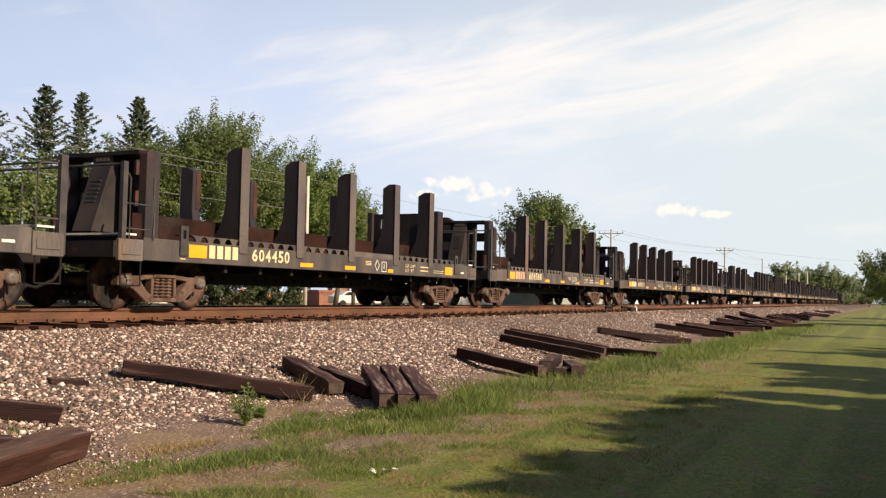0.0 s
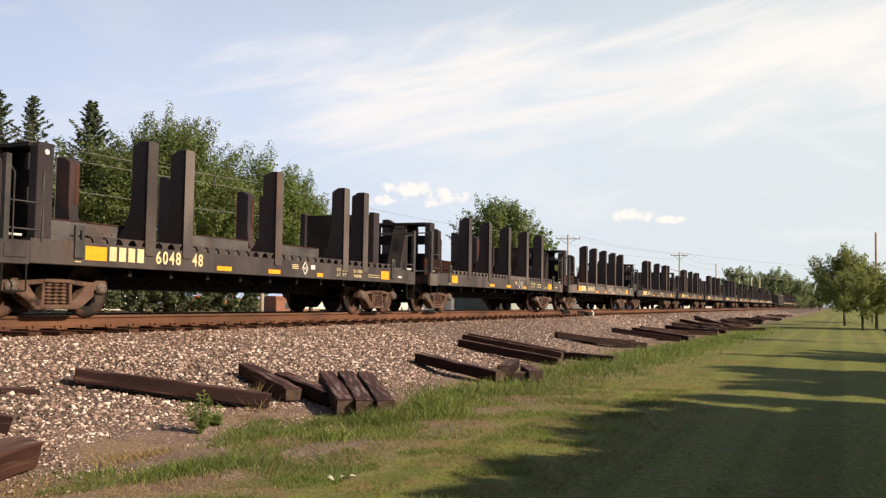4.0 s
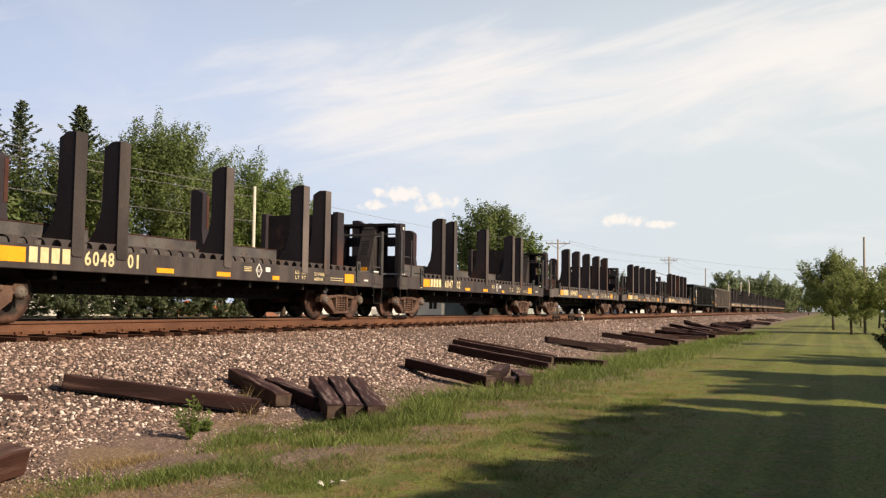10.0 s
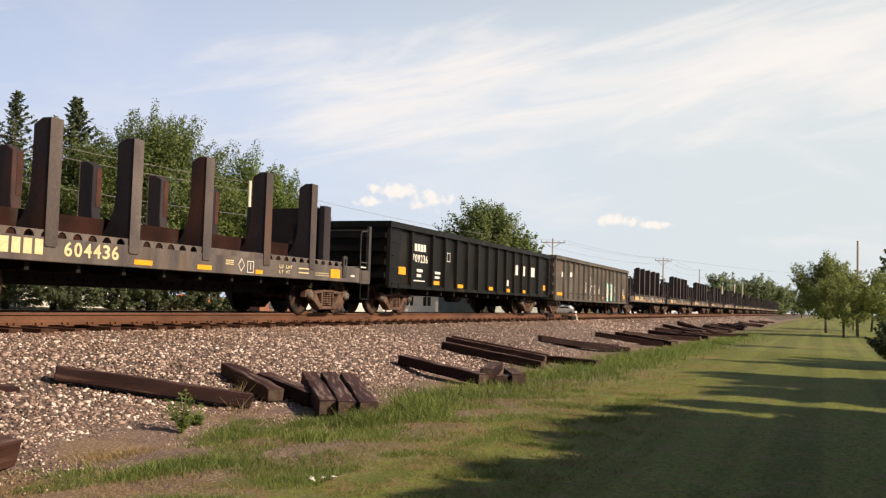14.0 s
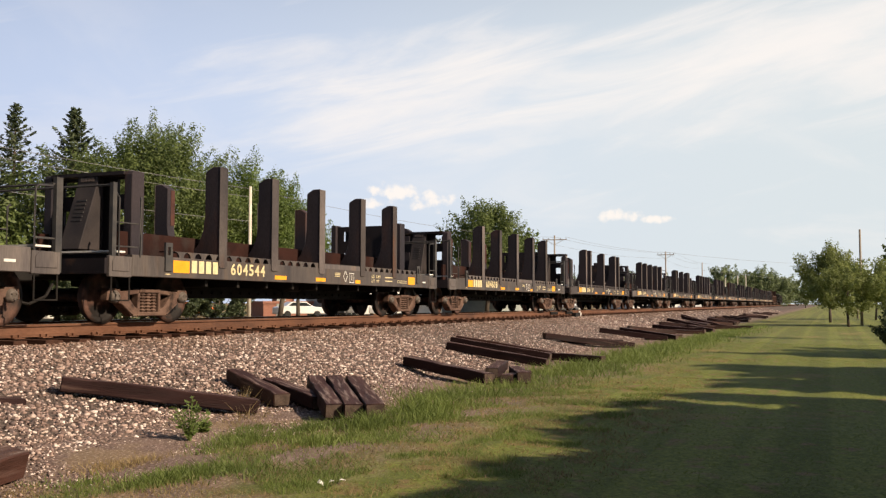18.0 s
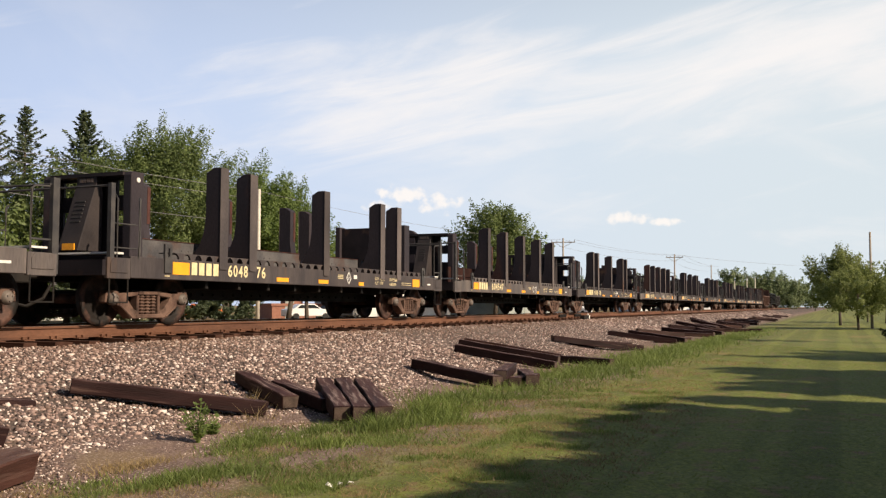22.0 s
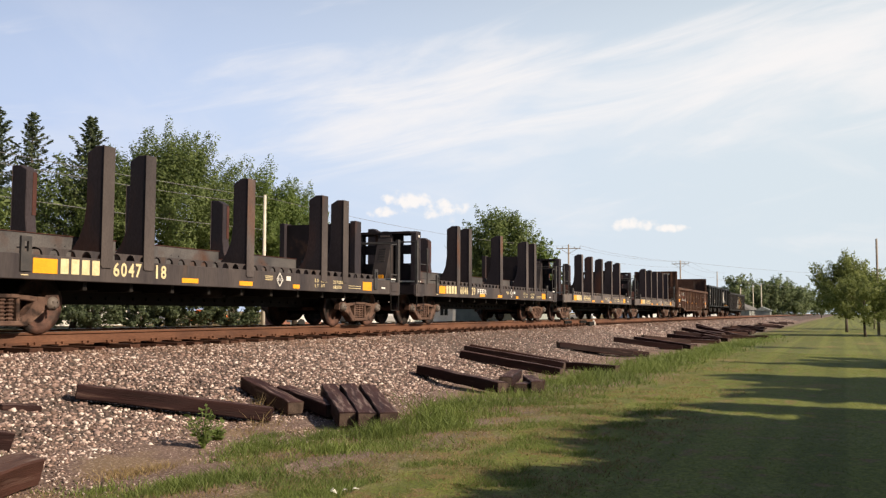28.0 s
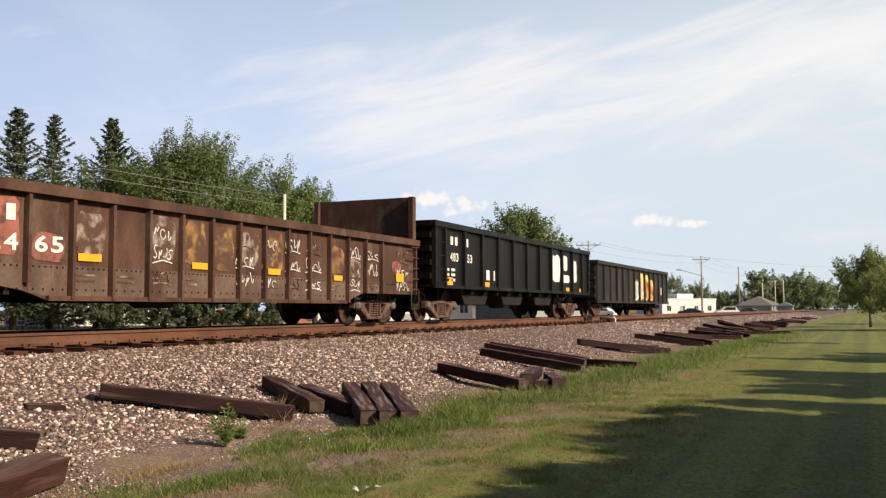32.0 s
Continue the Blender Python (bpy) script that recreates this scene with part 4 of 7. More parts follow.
def plant_trees():
    dark = "tall dark green spruce with drooping boughs behind the line"
    spruce(44.2, 58.0, 16.8, 6.8, dark, 1)
    spruce(47.9, 55.1, 15.9, 6.4, dark, 6)
    spruce(50.4, 54.2, 15.8, 5.4, "thin tall spruce with an open top behind the line", 2, per=70)
    spruce(50.6, 48.8, 15.1, 6.4, dark, 3)
    spruce(38.5, 60.5, 17.0, 6.8, dark, 4)
    spruce(55.5, 60.0, 10.5, 4.0, dark, 5)
    broad = "large bright green maple with an uneven crown"
    broad_tree(53.0, 43.6, 14.3, 6.6, 2.2, M_LEAF, 0.130, 380, 270, broad, 21, peak=0.30)
    broad_tree(50.5, 50.0, 12.2, 5.0, 1.8, M_LEAF, 0.165, 190, 110, broad, 22, peak=0.3)
    broad_tree(59.1, 41.0, 12.0, 5.4, 1.8, M_LEAF2, 0.130, 270, 250, broad, 23, peak=0.25)
    broad_tree(62.0, 39.0, 11.3, 3.6, 2.0, M_LEAF2, 0.13, 150, 240, broad, 24, peak=0.35)
    broad_tree(64.5, 38.8, 9.0, 2.9, 1.8, M_LEAF2, 0.13, 120, 220, broad, 29, peak=0.3)
    for k, (bx, by) in enumerate(((52.5, 41.5), (55.0, 39.5), (50.0, 43.5), (47.0, 45.0))):
        broad_tree(bx, by, 2.7, 2.5, 0.1, M_NEEDLE, 0.12, 100, 110, "low leafy shrub under the maples", 140 + k, name="shrub")
    broad_tree(41.5, 50.0, 9.0, 4.5, 1.0, M_LEAF, 0.24, 120, 80, "dense green tree below the spruces", 25)
    broad_tree(31.5, 52.0, 10.5, 4.5, 1.0, M_LEAF, 0.24, 120, 80, "dense green tree below the spruces", 26)
    broad_tree(46.0, 62.0, 10.0, 5.0, 1.0, M_LEAF, 0.34, 80, 60, "dense green tree below the spruces", 27)
    broad_tree(103.8, 36.9, 14.0, 5.2, 1.5, M_LEAF, 0.20, 300, 140, "round lone maple, bright green on its sunny side", 31, peak=0.2)
    broad_tree(106.0, 33.0, 9.6, 3.0, 1.5, M_LEAF2, 0.34, 60, 60, "small bright green tree beside the lone maple", 32)
    # lawn trees near the line's far end
    broad_tree(74.0, -0.35, 5.7, 2.3, 1.1, M_LEAF_DARK, 0.11, 130, 170, "dark green ornamental tree on the lawn", 41, peak=0.4)
    broad_tree(61.3, -1.3, 3.9, 2.6, 0.7, M_LEAF_DARK, 0.09, 115, 140, "low spreading fruit tree on the lawn", 42, peak=0.2)
    broad_tree(63.5, -4.2, 4.0, 2.7, 0.6, M_LEAF_DARK, 0.09, 105, 140, "low spreading fruit tree on the lawn", 43)
    broad_tree(88.0, -4.0, 5.0, 3.2, 0.6, M_LEAF_DARK, 0.2, 60, 60, "dark shrubby tree on the lawn", 44)
    broad_tree(26.0, -1.80, 1.40, 0.62, 0.03, M_NEEDLE, 0.05, 80, 120, "dark clipped evergreen bush on the lawn", 45, name="evergreen_bush")
    broad_tree(38.5, -3.0, 4.0, 1.35, 2.6, M_LEAF_DARK, 0.11, 40, 70, "leafy tree reaching over the lawn", 46)
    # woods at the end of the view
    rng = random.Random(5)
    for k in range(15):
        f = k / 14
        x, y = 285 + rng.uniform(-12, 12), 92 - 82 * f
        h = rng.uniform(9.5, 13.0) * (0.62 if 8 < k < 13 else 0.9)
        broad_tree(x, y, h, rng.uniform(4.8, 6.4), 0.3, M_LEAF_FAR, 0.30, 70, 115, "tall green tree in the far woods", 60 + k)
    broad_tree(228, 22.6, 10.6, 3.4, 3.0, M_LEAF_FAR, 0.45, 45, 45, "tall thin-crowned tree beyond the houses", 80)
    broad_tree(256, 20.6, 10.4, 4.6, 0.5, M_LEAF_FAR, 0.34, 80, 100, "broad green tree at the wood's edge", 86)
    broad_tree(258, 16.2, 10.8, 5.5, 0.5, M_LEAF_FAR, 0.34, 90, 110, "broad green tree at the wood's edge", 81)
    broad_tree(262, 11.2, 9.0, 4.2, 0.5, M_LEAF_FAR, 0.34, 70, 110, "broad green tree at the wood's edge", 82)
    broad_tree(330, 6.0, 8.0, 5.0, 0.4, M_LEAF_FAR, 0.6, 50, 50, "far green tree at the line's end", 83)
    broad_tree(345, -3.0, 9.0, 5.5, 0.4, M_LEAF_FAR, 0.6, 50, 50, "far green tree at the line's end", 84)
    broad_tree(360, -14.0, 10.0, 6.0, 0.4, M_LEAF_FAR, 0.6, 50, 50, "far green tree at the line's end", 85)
    # lower conifers added out of view, within the tall ones' shade, to block sky
    for k in range(4):
        spruce(3.0 + 2.45 * k, -6.2 - 0.5 * (k % 3), 4.4 + 0.3 * (k % 2), 2.3, "dense conifer out of view along the shaded lawn", 300 + k, leaf=0.52, per=26, low=0.02, boughs=70)
    for k in range(5):
        spruce(3.2 + 2.1 * k, -4.4 - 0.4 * (k % 2), 3.1 + 0.2 * (k % 3), 2.0, "low dense conifer added out of view to deepen the lawn's shade", 330 + k, leaf=0.45, per=26, low=0.02, boughs=70)
    # tall trees added behind the stand, never in view, to dim the sky light
    for k, (bx, by, h) in enumerate(((-10.0, -9.0, 13.0), (-15.0, 0.5, 14.0), (-12.5, 9.5, 12.0), (-22.0, -6.0, 15.0), (-5.0, -17.0, 13.0))):
        broad_tree(bx, by, h, 5.6, 1.6, M_LEAF, 0.62, 130, 46, "large leafy tree added out of view to block sky light", 400 + k)
    # the garden trees whose shade lies on the lawn
    for k, (tx, ty, h) in enumerate(((5.4, 2.3, 5.4), (6.4, 2.55, 5.5), (7.35, 2.6, 5.8), (8.95, 2.45, 6.0), (9.75, 2.8, 6.2), (10.75, 2.8, 6.2), (11.5, 2.5, 6.0), (12.6, 2.65, 6.4), (14.16, 2.2, 6.6), (16.2, 1.75, 6.0), (17.4, 1.9, 6.0), (18.8, 1.6, 5.8), (20.0, 2.2, 6.2), (21.1, 2.4, 6.4),
                                     (27.0, 3.0, 6.8), (27.6, 0.9, 6.0), (29.2, 1.2, 6.2), (30.8, 0.8, 6.2), (3.8, 2.4, 5.6), (2.0, 2.0, 5.6))):
        reach = h / math.tan(radians(SUN_HEIGHT))
        spruce(tx + SUN_AWAY.x * reach, ty - 0.5 + SUN_AWAY.y * reach, h, 0.75 if 14 < tx < 15 or 26.5 < tx < 27.5 else 1.3 if 12 < tx < 17 else 2.1, "dense conifer out of view along the shaded lawn", 100 + k, leaf=0.50, per=28, low=0.02, boughs=110)


plant_trees()


# ---- poles, wires, road, houses and cars beyond the line ----
def utility_pole(x, y, h, material, arm=0.0, lamp=False, label="wooden utility pole with a crossarm"):
    t = thing("utility_pole", label, "utility pole", "poles along the road", m=pose(x, y, 0))
    bm = bmesh.new()
    thick = 0.095 if h < 7 else 0.15
    rod(bm, (0, 0, -0.2), (0, 0, h), thick, 10, thick * 0.65)
    part("pole", bm, material, t)
    if arm:
        ang = math.atan2(y, x) + math.pi / 2
        d = Vector((math.cos(ang), math.sin(ang), 0))
        bm = bmesh.new()
        rod(bm, Vector((0, 0, h - 0.55)) - d * arm, Vector((0, 0, h - 0.55)) + d * arm, 0.065, 6)
        crossarm = part("crossarm", bm, M_POLE, t)
        for s in (-0.7, 0.7):
            bm = bmesh.new()
            rod(bm, Vector((0, 0, h - 1.25)), Vector((0, 0, h - 0.6)) + d * arm * s, 0.03, 5)
            part("brace", bm, M_POLE, t)
        for s in (-0.95, -0.5, 0.5, 0.95):
            bm = bmesh.new()
            rod(bm, Vector((0, 0, h - 0.5)) + d * arm * s, Vector((0, 0, h - 0.28)) + d * arm * s, 0.045, 6)
            part("insulator", bm, M_WIRE, crossarm)
    if lamp:
        bm = bmesh.new()
        rod(bm, (0, 0, h - 3.2), (-0.4, 3.2, h - 2.2), 0.05, 6)
        rod(bm, (-0.4, 3.2, h - 2.2), (-0.5, 3.9, h - 2.15), 0.10, 6)
        part("street_light_arm", bm, M_WIRE, t)
    return t


def wire(a, b, sag, r=0.013):
    a, b = Vector(a), Vector(b)
    bm = bmesh.new()
    n = 14
    pts = [a + (b - a) * (k / n) - Vector((0, 0, sag * 4 * (k / n) * (1 - k / n))) for k in range(n + 1)]
    tube(bm, pts, r)
    single("overhead_wire", bm, M_WIRE, "thin grey overhead wire between the poles", "wire", "overhead wires")


utility_pole(53.0, 35.7, 9.2, M_POLE_PALE, 0.0, label="pale slim utility pole among the maples")
utility_pole(120.5, 33.2, 10.4, M_POLE, 1.6)
utility_pole(155.1, 24.0, 9.9, M_POLE, 1.35, True)
utility_pole(196.6, 23.1, 9.8, M_POLE, label="plain wooden utility pole")
utility_pole(215.0, 20.3, 7.0, M_POLE_PALE, label="plain wooden utility pole")
utility_pole(232.0, 19.1, 8.0, M_POLE_PALE, label="plain wooden utility pole")
utility_pole(238.0, 17.7, 8.3, M_POLE_PALE, label="plain wooden utility pole")
utility_pole(64.9, -2.15, 6.1, M_POLE, label="plain wooden pole on the lawn")
utility_pole(92.0, -2.7, 5.2, M_POLE, label="plain wooden pole on the lawn")
for dz in (0.0, -0.55, -2.2):
    wire((53.0, 35.7, 9.05 + dz), (11.2, 41.6, 10.5 + dz), 0.5, 0.015)
for dz, dy in ((0.0, 0.0), (0.0, -1.5), (-0.9, 0.5)):
    wire((120.5, 33.2 + dy, 10.2 + dz), (155.1, 24.0 + dy, 9.7 + dz), 0.5)
    wire((155.1, 24.0 + dy, 9.7 + dz), (196.6, 23.1 + dy, 9.5 + dz), 0.5)
wire((53.0, 35.7, 9.05), (120.5, 33.2, 10.2), 0.8)
wire((155.1, 24.0, 9.75), (330.0, -20.0, 14.5), 1.2, 0.018)
wire((196.6, 23.1, 8.2), (330.0, -14.0, 9.2), 1.0, 0.018)

bm = bmesh.new()
box(bm, -60, 420, 66, 73, -0.2, 0.03)
single("road", bm, M_ASPHALT, "grey asphalt road behind the line", "road", kind="structure")
bm = bmesh.new()
box(bm, 160, 215, 27, 60, -0.2, 0.025)
single("parking_lot", bm, M_ASPHALT, "grey asphalt parking area by the white building", "pavement", kind="structure")


def house(x, y, rz, w, d, h, wall, roof, hip, label, windows=3, flat=False):
    t = thing("house", label, "house", m=pose(x, y, 0, 0, 0, rz))
    bm = bmesh.new()
    box(bm, -w / 2, w / 2, -d / 2, d / 2, -0.1, h)
    part("wall", bm, wall, t)
    bm = bmesh.new()
    if flat:
        box(bm, -w / 2 - 0.1, w / 2 + 0.1, -d / 2 - 0.1, d / 2 + 0.1, h, h + 0.25)
        box(bm, -w * 0.1, w * 0.2, -d / 4, d / 4, h + 0.25, h + 1.3)
    else:
        o, r = 0.4, w / 2 - (d / 2 if hip else -0.4)
        v = [bm.verts.new(p) for p in ((-w / 2 - o, -d / 2 - o, h), (w / 2 + o, -d / 2 - o, h), (w / 2 + o, d / 2 + o, h), (-w / 2 - o, d / 2 + o, h), (-r, 0, h + d * 0.27), (r, 0, h + d * 0.27))]
        for f in ((0, 1, 5, 4), (2, 3, 4, 5), (1, 2, 5), (3, 0, 4), (3, 2, 1, 0)):
            bm.faces.new([v[k] for k in f])
    part("roof", bm, roof, t)
    for k in range(windows):
        cx = -w / 2 + w * (k + 0.5) / windows
        bm = bmesh.new()
        for x0, x1, z0, z1 in ((-0.62, 0.62, 0.85, 0.95), (-0.62, 0.62, 2.05, 2.15), (-0.62, -0.52, 0.95, 2.05), (0.52, 0.62, 0.95, 2.05), (-0.03, 0.03, 0.95, 2.05)):
            box(bm, cx + x0, cx + x1, -d / 2 - 0.05, -d / 2 + 0.01, z0, z1)
        win = part("window", bm, M_WHITE, t, "white framed window")
        bm = bmesh.new()
        box(bm, cx - 0.52, cx + 0.52, -d / 2 - 0.02, -d / 2 + 0.01, 0.95, 2.05)
        part("pane", bm, M_DARKGLASS, win)
    bm = bmesh.new()
    cx = -w / 2 + w * 0.35
    box(bm, cx - 0.45, cx + 0.45, -d / 2 - 0.04, -d / 2 + 0.01, 0.0, 2.05)
    part("door", bm, M_SHED, t)
    return t


house(212.0, 38.5, -40, 15, 9, 3.4, M_SIDING, M_SIDING, False, "low white commercial building with a flat roof", 4, True)
house(204.0, 20.0, -8, 9.0, 7, 2.0, M_SHED, M_ROOF, True, "grey single-storey house with a hipped roof", 3)
house(206.0, 15.0, 0, 3.6, 3, 1.9, M_SHED, M_SHED, False, "small grey metal shed", 0)
house(84.5, 45.2, -40, 6.5, 6, 3.6, M_SIDING, M_ROOF, False, "white house with clean siding behind the line", 3)
house(80.5, 50.5, -40, 5, 5, 1.3, M_BRICK, M_BRICK, False, "low red brick wall beside a white house", 0, True)
house(103.0, 47.5, -40, 7, 6, 3.2, M_SIDING, M_ROOF, False, "white house with clean siding behind the line", 3)
house(130.0, 50.0, 0, 12, 9, 3.4, M_SIDING, M_ROOF, False, "white house with clean siding behind the line", 4)
house(118.0, 40.5, -6, 16, 8, 2.6, M_SHED, M_SHED, False, "long low grey-green metal shed", 0)
house(148.0, 48.0, 0, 12, 8, 3.2, M_SIDING, M_ROOF, False, "white house with clean siding behind the line", 3)
house(66.0, 66.0, -8, 12, 8, 3.0, M_SIDING, M_ROOF, False, "white house with clean siding behind the line", 3)


def road_car(x, y, rz, material, label, tall=False):
    t = thing("parked_car", label, "car", "parked cars", m=pose(x, y, 0.03, 0, 0, rz))
    top = 1.72 if tall else 1.45
    bm = bmesh.new()
    prism(bm, [(-2.25, 0.35), (2.25, 0.35), (2.3, 0.7), (2.1, 0.92), (1.1, 1.02), (-1.9, 1.04), (-2.25, 0.95)], -0.9, 0.9, "y")
    part("body", bevelled(bm, 0.06), material, t)
    bm = bmesh.new()
    prism(bm, [(-1.95 if tall else -1.6, 1.0), (1.15, 1.0), (0.4, top), (-1.6 if tall else -1.0, top)], -0.78, 0.78, "y")
    cabin = part("cabin", bevelled(bm, 0.05), material, t)
    for s in (-1, 1):
        bm = bmesh.new()
        prism(bm, [(-1.6 if tall else -1.25, 1.07), (0.9, 1.07), (0.35, top - 0.08), (-1.45 if tall else -0.9, top - 0.08)], s * 0.775, s * 0.80, "y")
        part("side_window", bm, M_DARKGLASS, cabin)
    for wx in (-1.4, 1.4):
        for wy in (-0.82, 0.82):
            bm = bmesh.new()
            lathe(bm, [(0.20, -0.10), (0.32, -0.10), (0.33, 0), (0.32, 0.10), (0.20, 0.10)], 16, (wx, wy, 0.32))
            part("wheel", bm, M_TYRE, t)
    return t


road_car(186.0, 24.2, 115, M_CAR_WHITE, "white sport utility car parked near the poles", True)
road_car(178.0, 29.6, 85, M_CAR_DARK, "dark car parked by the white building")
road_car(190.0, 20.8, 80, M_CAR_DARK, "dark car parked before the grey house")
road_car(79.5, 43.0, 12, M_CAR_DARK, "dark car parked behind the line")
road_car(81.5, 39.5, 12, M_CAR_WHITE, "white sport utility car parked behind the line", True)
road_car(73.8, 44.3, -40, M_CAR_WHITE, "white car parked behind the line")
road_car(66.0, 55.5, 10, M_CAR_WHITE, "white car parked behind the line")
road_car(72.0, 54.5, 10, M_CAR_RED, "orange-red car parked behind the line")
road_car(146.0, 38.0, 80, M_CAR_WHITE, "white car parked behind the line")


# ---- grass and weeds ----
def blades(name, count, xr, yr, hr, wid, material, label, near=1.0, keep=None, lean=0.35, segs=1):
    u = RNG.random(count) ** near
    x = xr[0] + (xr[1] - xr[0]) * u
    y = RNG.uniform(yr[0], yr[1], count)
    if keep is not None:
        ok = keep(x, y)
        x, y = x[ok], y[ok]
    n = len(x)
    z = np.interp(y, BANK_Y, BANK_Z) + np.array([lump(a, b) for a, b in zip(x, y)]) - 0.01
    h = RNG.uniform(hr[0], hr[1], n)
    a = RNG.uniform(0, 2 * np.pi, n)
    w = wid * RNG.uniform(0.6, 1.3, n) * (1 + x / 22)
    dx, dy = np.cos(a) * w, np.sin(a) * w
    lx, ly = RNG.normal(size=n) * h * lean, RNG.normal(size=n) * h * lean
    v = np.stack([np.stack([x - dx, y - dy, z], 1), np.stack([x + dx, y + dy, z], 1), np.stack([x + lx, y + ly, z + h], 1)], 1).reshape(-1, 3)
    ob = new(name, raw_mesh(name, v, np.arange(3 * n).reshape(-1, 3), material))
    return tagged(ob, label, "grass", kind="stuff")


def patchy(scale, cut, seed):
    """Where grass grows: by a noise, and sparsely on the worn patches."""
    def keep(x, y):
        on = np.array([noise.noise((a * scale, b * scale, seed)) > cut for a, b in zip(x, y)])
        for cx, cy, rx, ry in BARE:
            on &= (((x - cx) / rx) ** 2 + ((y - cy) / ry) ** 2 > 1) | (RNG.random(len(x)) < 0.12)
        return on
    return keep


blades("lawn_grass", 170000, (4.2, 34), (-4.0, 4.2), (0.010, 0.030), 0.0045, M_GRASS, "short mown lawn grass", 2.1, patchy(0.5, -0.75, 2.0), 2.4)
blades("edge_grass", 30000, (4.2, 30), (3.4, 5.7), (0.025, 0.075), 0.005, M_TUFT, "ragged green grass at the lawn's edge", 1.5, patchy(0.85, 0.12, 4.0), 0.8)
blades("dry_lawn_grass", 26000, (4.2, 24), (1.5, 5.9), (0.015, 0.05), 0.005, M_DRY, "dry straw-coloured grass at the lawn's edge", 1.5, patchy(0.7, 0.0, 9.0), 1.2)

blades("verge_grass", 70000, (4.8, 15), (2.2, 5.1), (0.02, 0.075), 0.0032, M_TUFT, "soft uneven grass at the lawn's edge", 1.3, patchy(1.5, 0.10, 14.0), 0.6)
blades("verge_grass", 46000, (4.8, 16), (1.8, 5.6), (0.015, 0.055), 0.0030, M_DRY, "thin dry grass at the lawn's edge", 1.3, patchy(1.9, -0.05, 21.0), 0.8)

blades("straw_litter", 16000, (4.6, 15), (4.3, 6.6), (0.008, 0.018), 0.0022, M_DRY, "thin bits of straw lying on worn earth", 1.3, patchy(1.3, -0.25, 31.0), 3.2)
blades("straw_litter", 9000, (4.6, 15), (4.9, 6.9), (0.008, 0.016), 0.0030, M_TWIG, "small dark twigs and bark lying on worn earth", 1.3, patchy(1.6, -0.10, 37.0), 3.0)


def litter():
    """A few torn white scraps in the grass."""
    t = thing("litter", "torn scraps of white paper lying in the grass", "litter", m=pose(6.12, 3.47, lump(6.12, 3.47)))
    rng = random.Random(8)
    for dx, dy in ((0.0, 0.0), (0.07, -0.05), (0.15, -0.09), (0.05, 0.04)):
        bm = bmesh.new()
        c = Vector((dx, dy, 0.02))
        pts = [c + Vector((rng.uniform(0.012, 0.034) * math.cos(a), rng.uniform(0.012, 0.034) * math.sin(a), rng.uniform(-0.012, 0.022))) for a in (0, 1.1, 2.3, 3.3, 4.4, 5.4)]
        lo, hi = [bm.verts.new(p) for p in pts], [bm.verts.new(p + Vector((0, 0, 0.003))) for p in pts]
        mid, midb = bm.verts.new(c + Vector((0, 0, 0.02))), bm.verts.new(c + Vector((0, 0, 0.017)))
        for k in range(6):
            j = (k + 1) % 6
            bm.faces.new((hi[k], hi[j], mid))
            bm.faces.new((lo[j], lo[k], midb))
            bm.faces.new((lo[k], lo[j], hi[j], hi[k]))
        part("scrap", bm, M_WHITE, t)


litter()


def tufts(name, spots, material, label):
    xs, ys, hs = [], [], []
    for x, y, r, h, n in spots:
        n = int(n * 1.9)
        xs.append(x + RNG.normal(size=n) * r)
        ys.append(y + RNG.normal(size=n) * (r * 0.6 if x < 13 else 0.5))
        hs.append(RNG.uniform(0.25, 1.0, n) ** 1.3 * h)
    x, y, h = np.concatenate(xs), np.concatenate(ys), np.concatenate(hs)
    n = len(x)
    z = np.interp(y, BANK_Y, BANK_Z) - 0.02
    a = RNG.uniform(0, 2 * np.pi, n)
    w = 0.0038 * RNG.uniform(0.6, 1.2, n) * (1 + x / 16)
    dx, dy = np.cos(a) * w, np.sin(a) * w
    bx, by = RNG.normal(size=n) * h * 0.55, RNG.normal(size=n) * h * 0.55
    v = np.stack([np.stack([x - dx, y - dy, z], 1), np.stack([x + dx, y + dy, z], 1), np.stack([x + dx * 0.7 + bx * 0.57, y + dy * 0.7 + by * 0.57, z + h * 0.6], 1),
                  np.stack([x + bx, y + by, z + h], 1)], 1).reshape(-1, 3)
    ob = new(name, raw_mesh(name, v, np.arange(4 * n).reshape(-1, 4), material))
    return tagged(ob, label, "grass", kind="stuff")


SPOTS = [(8.73, 5.75, 0.16, 0.10, 260), (8.33, 5.15, 0.26, 0.11, 420), (9.3, 4.65, 0.22, 0.22, 560), (10.3, 4.35, 0.26, 0.16, 420), (6.34, 4.5, 0.22, 0.10, 420), (5.95, 4.75, 0.22, 0.10, 380), (5.6, 5.25, 0.14, 0.09, 200),
         (8.5, 4.3, 0.4, 0.08, 420), (12.4, 5.3, 0.22, 0.16, 300), (7.2, 5.25, 0.12, 0.09, 120), (5.9, 4.7, 0.2, 0.13, 420), (6.27, 4.55, 0.2, 0.13, 420), (7.7, 5.3, 0.22, 0.13, 420), (8.0, 4.62, 0.22, 0.14, 420), (8.15, 5.55, 0.20, 0.13, 340), (9.0, 5.2, 0.22, 0.14, 380), (11.0, 4.75, 0.30, 0.26, 520), (13.0, 5.0, 0.35, 0.22, 520), (14.4, 4.75, 0.4, 0.2, 460),
         (12.3, 4.5, 0.5, 0.10, 400), (13.5, 4.6, 0.5, 0.10, 400)]
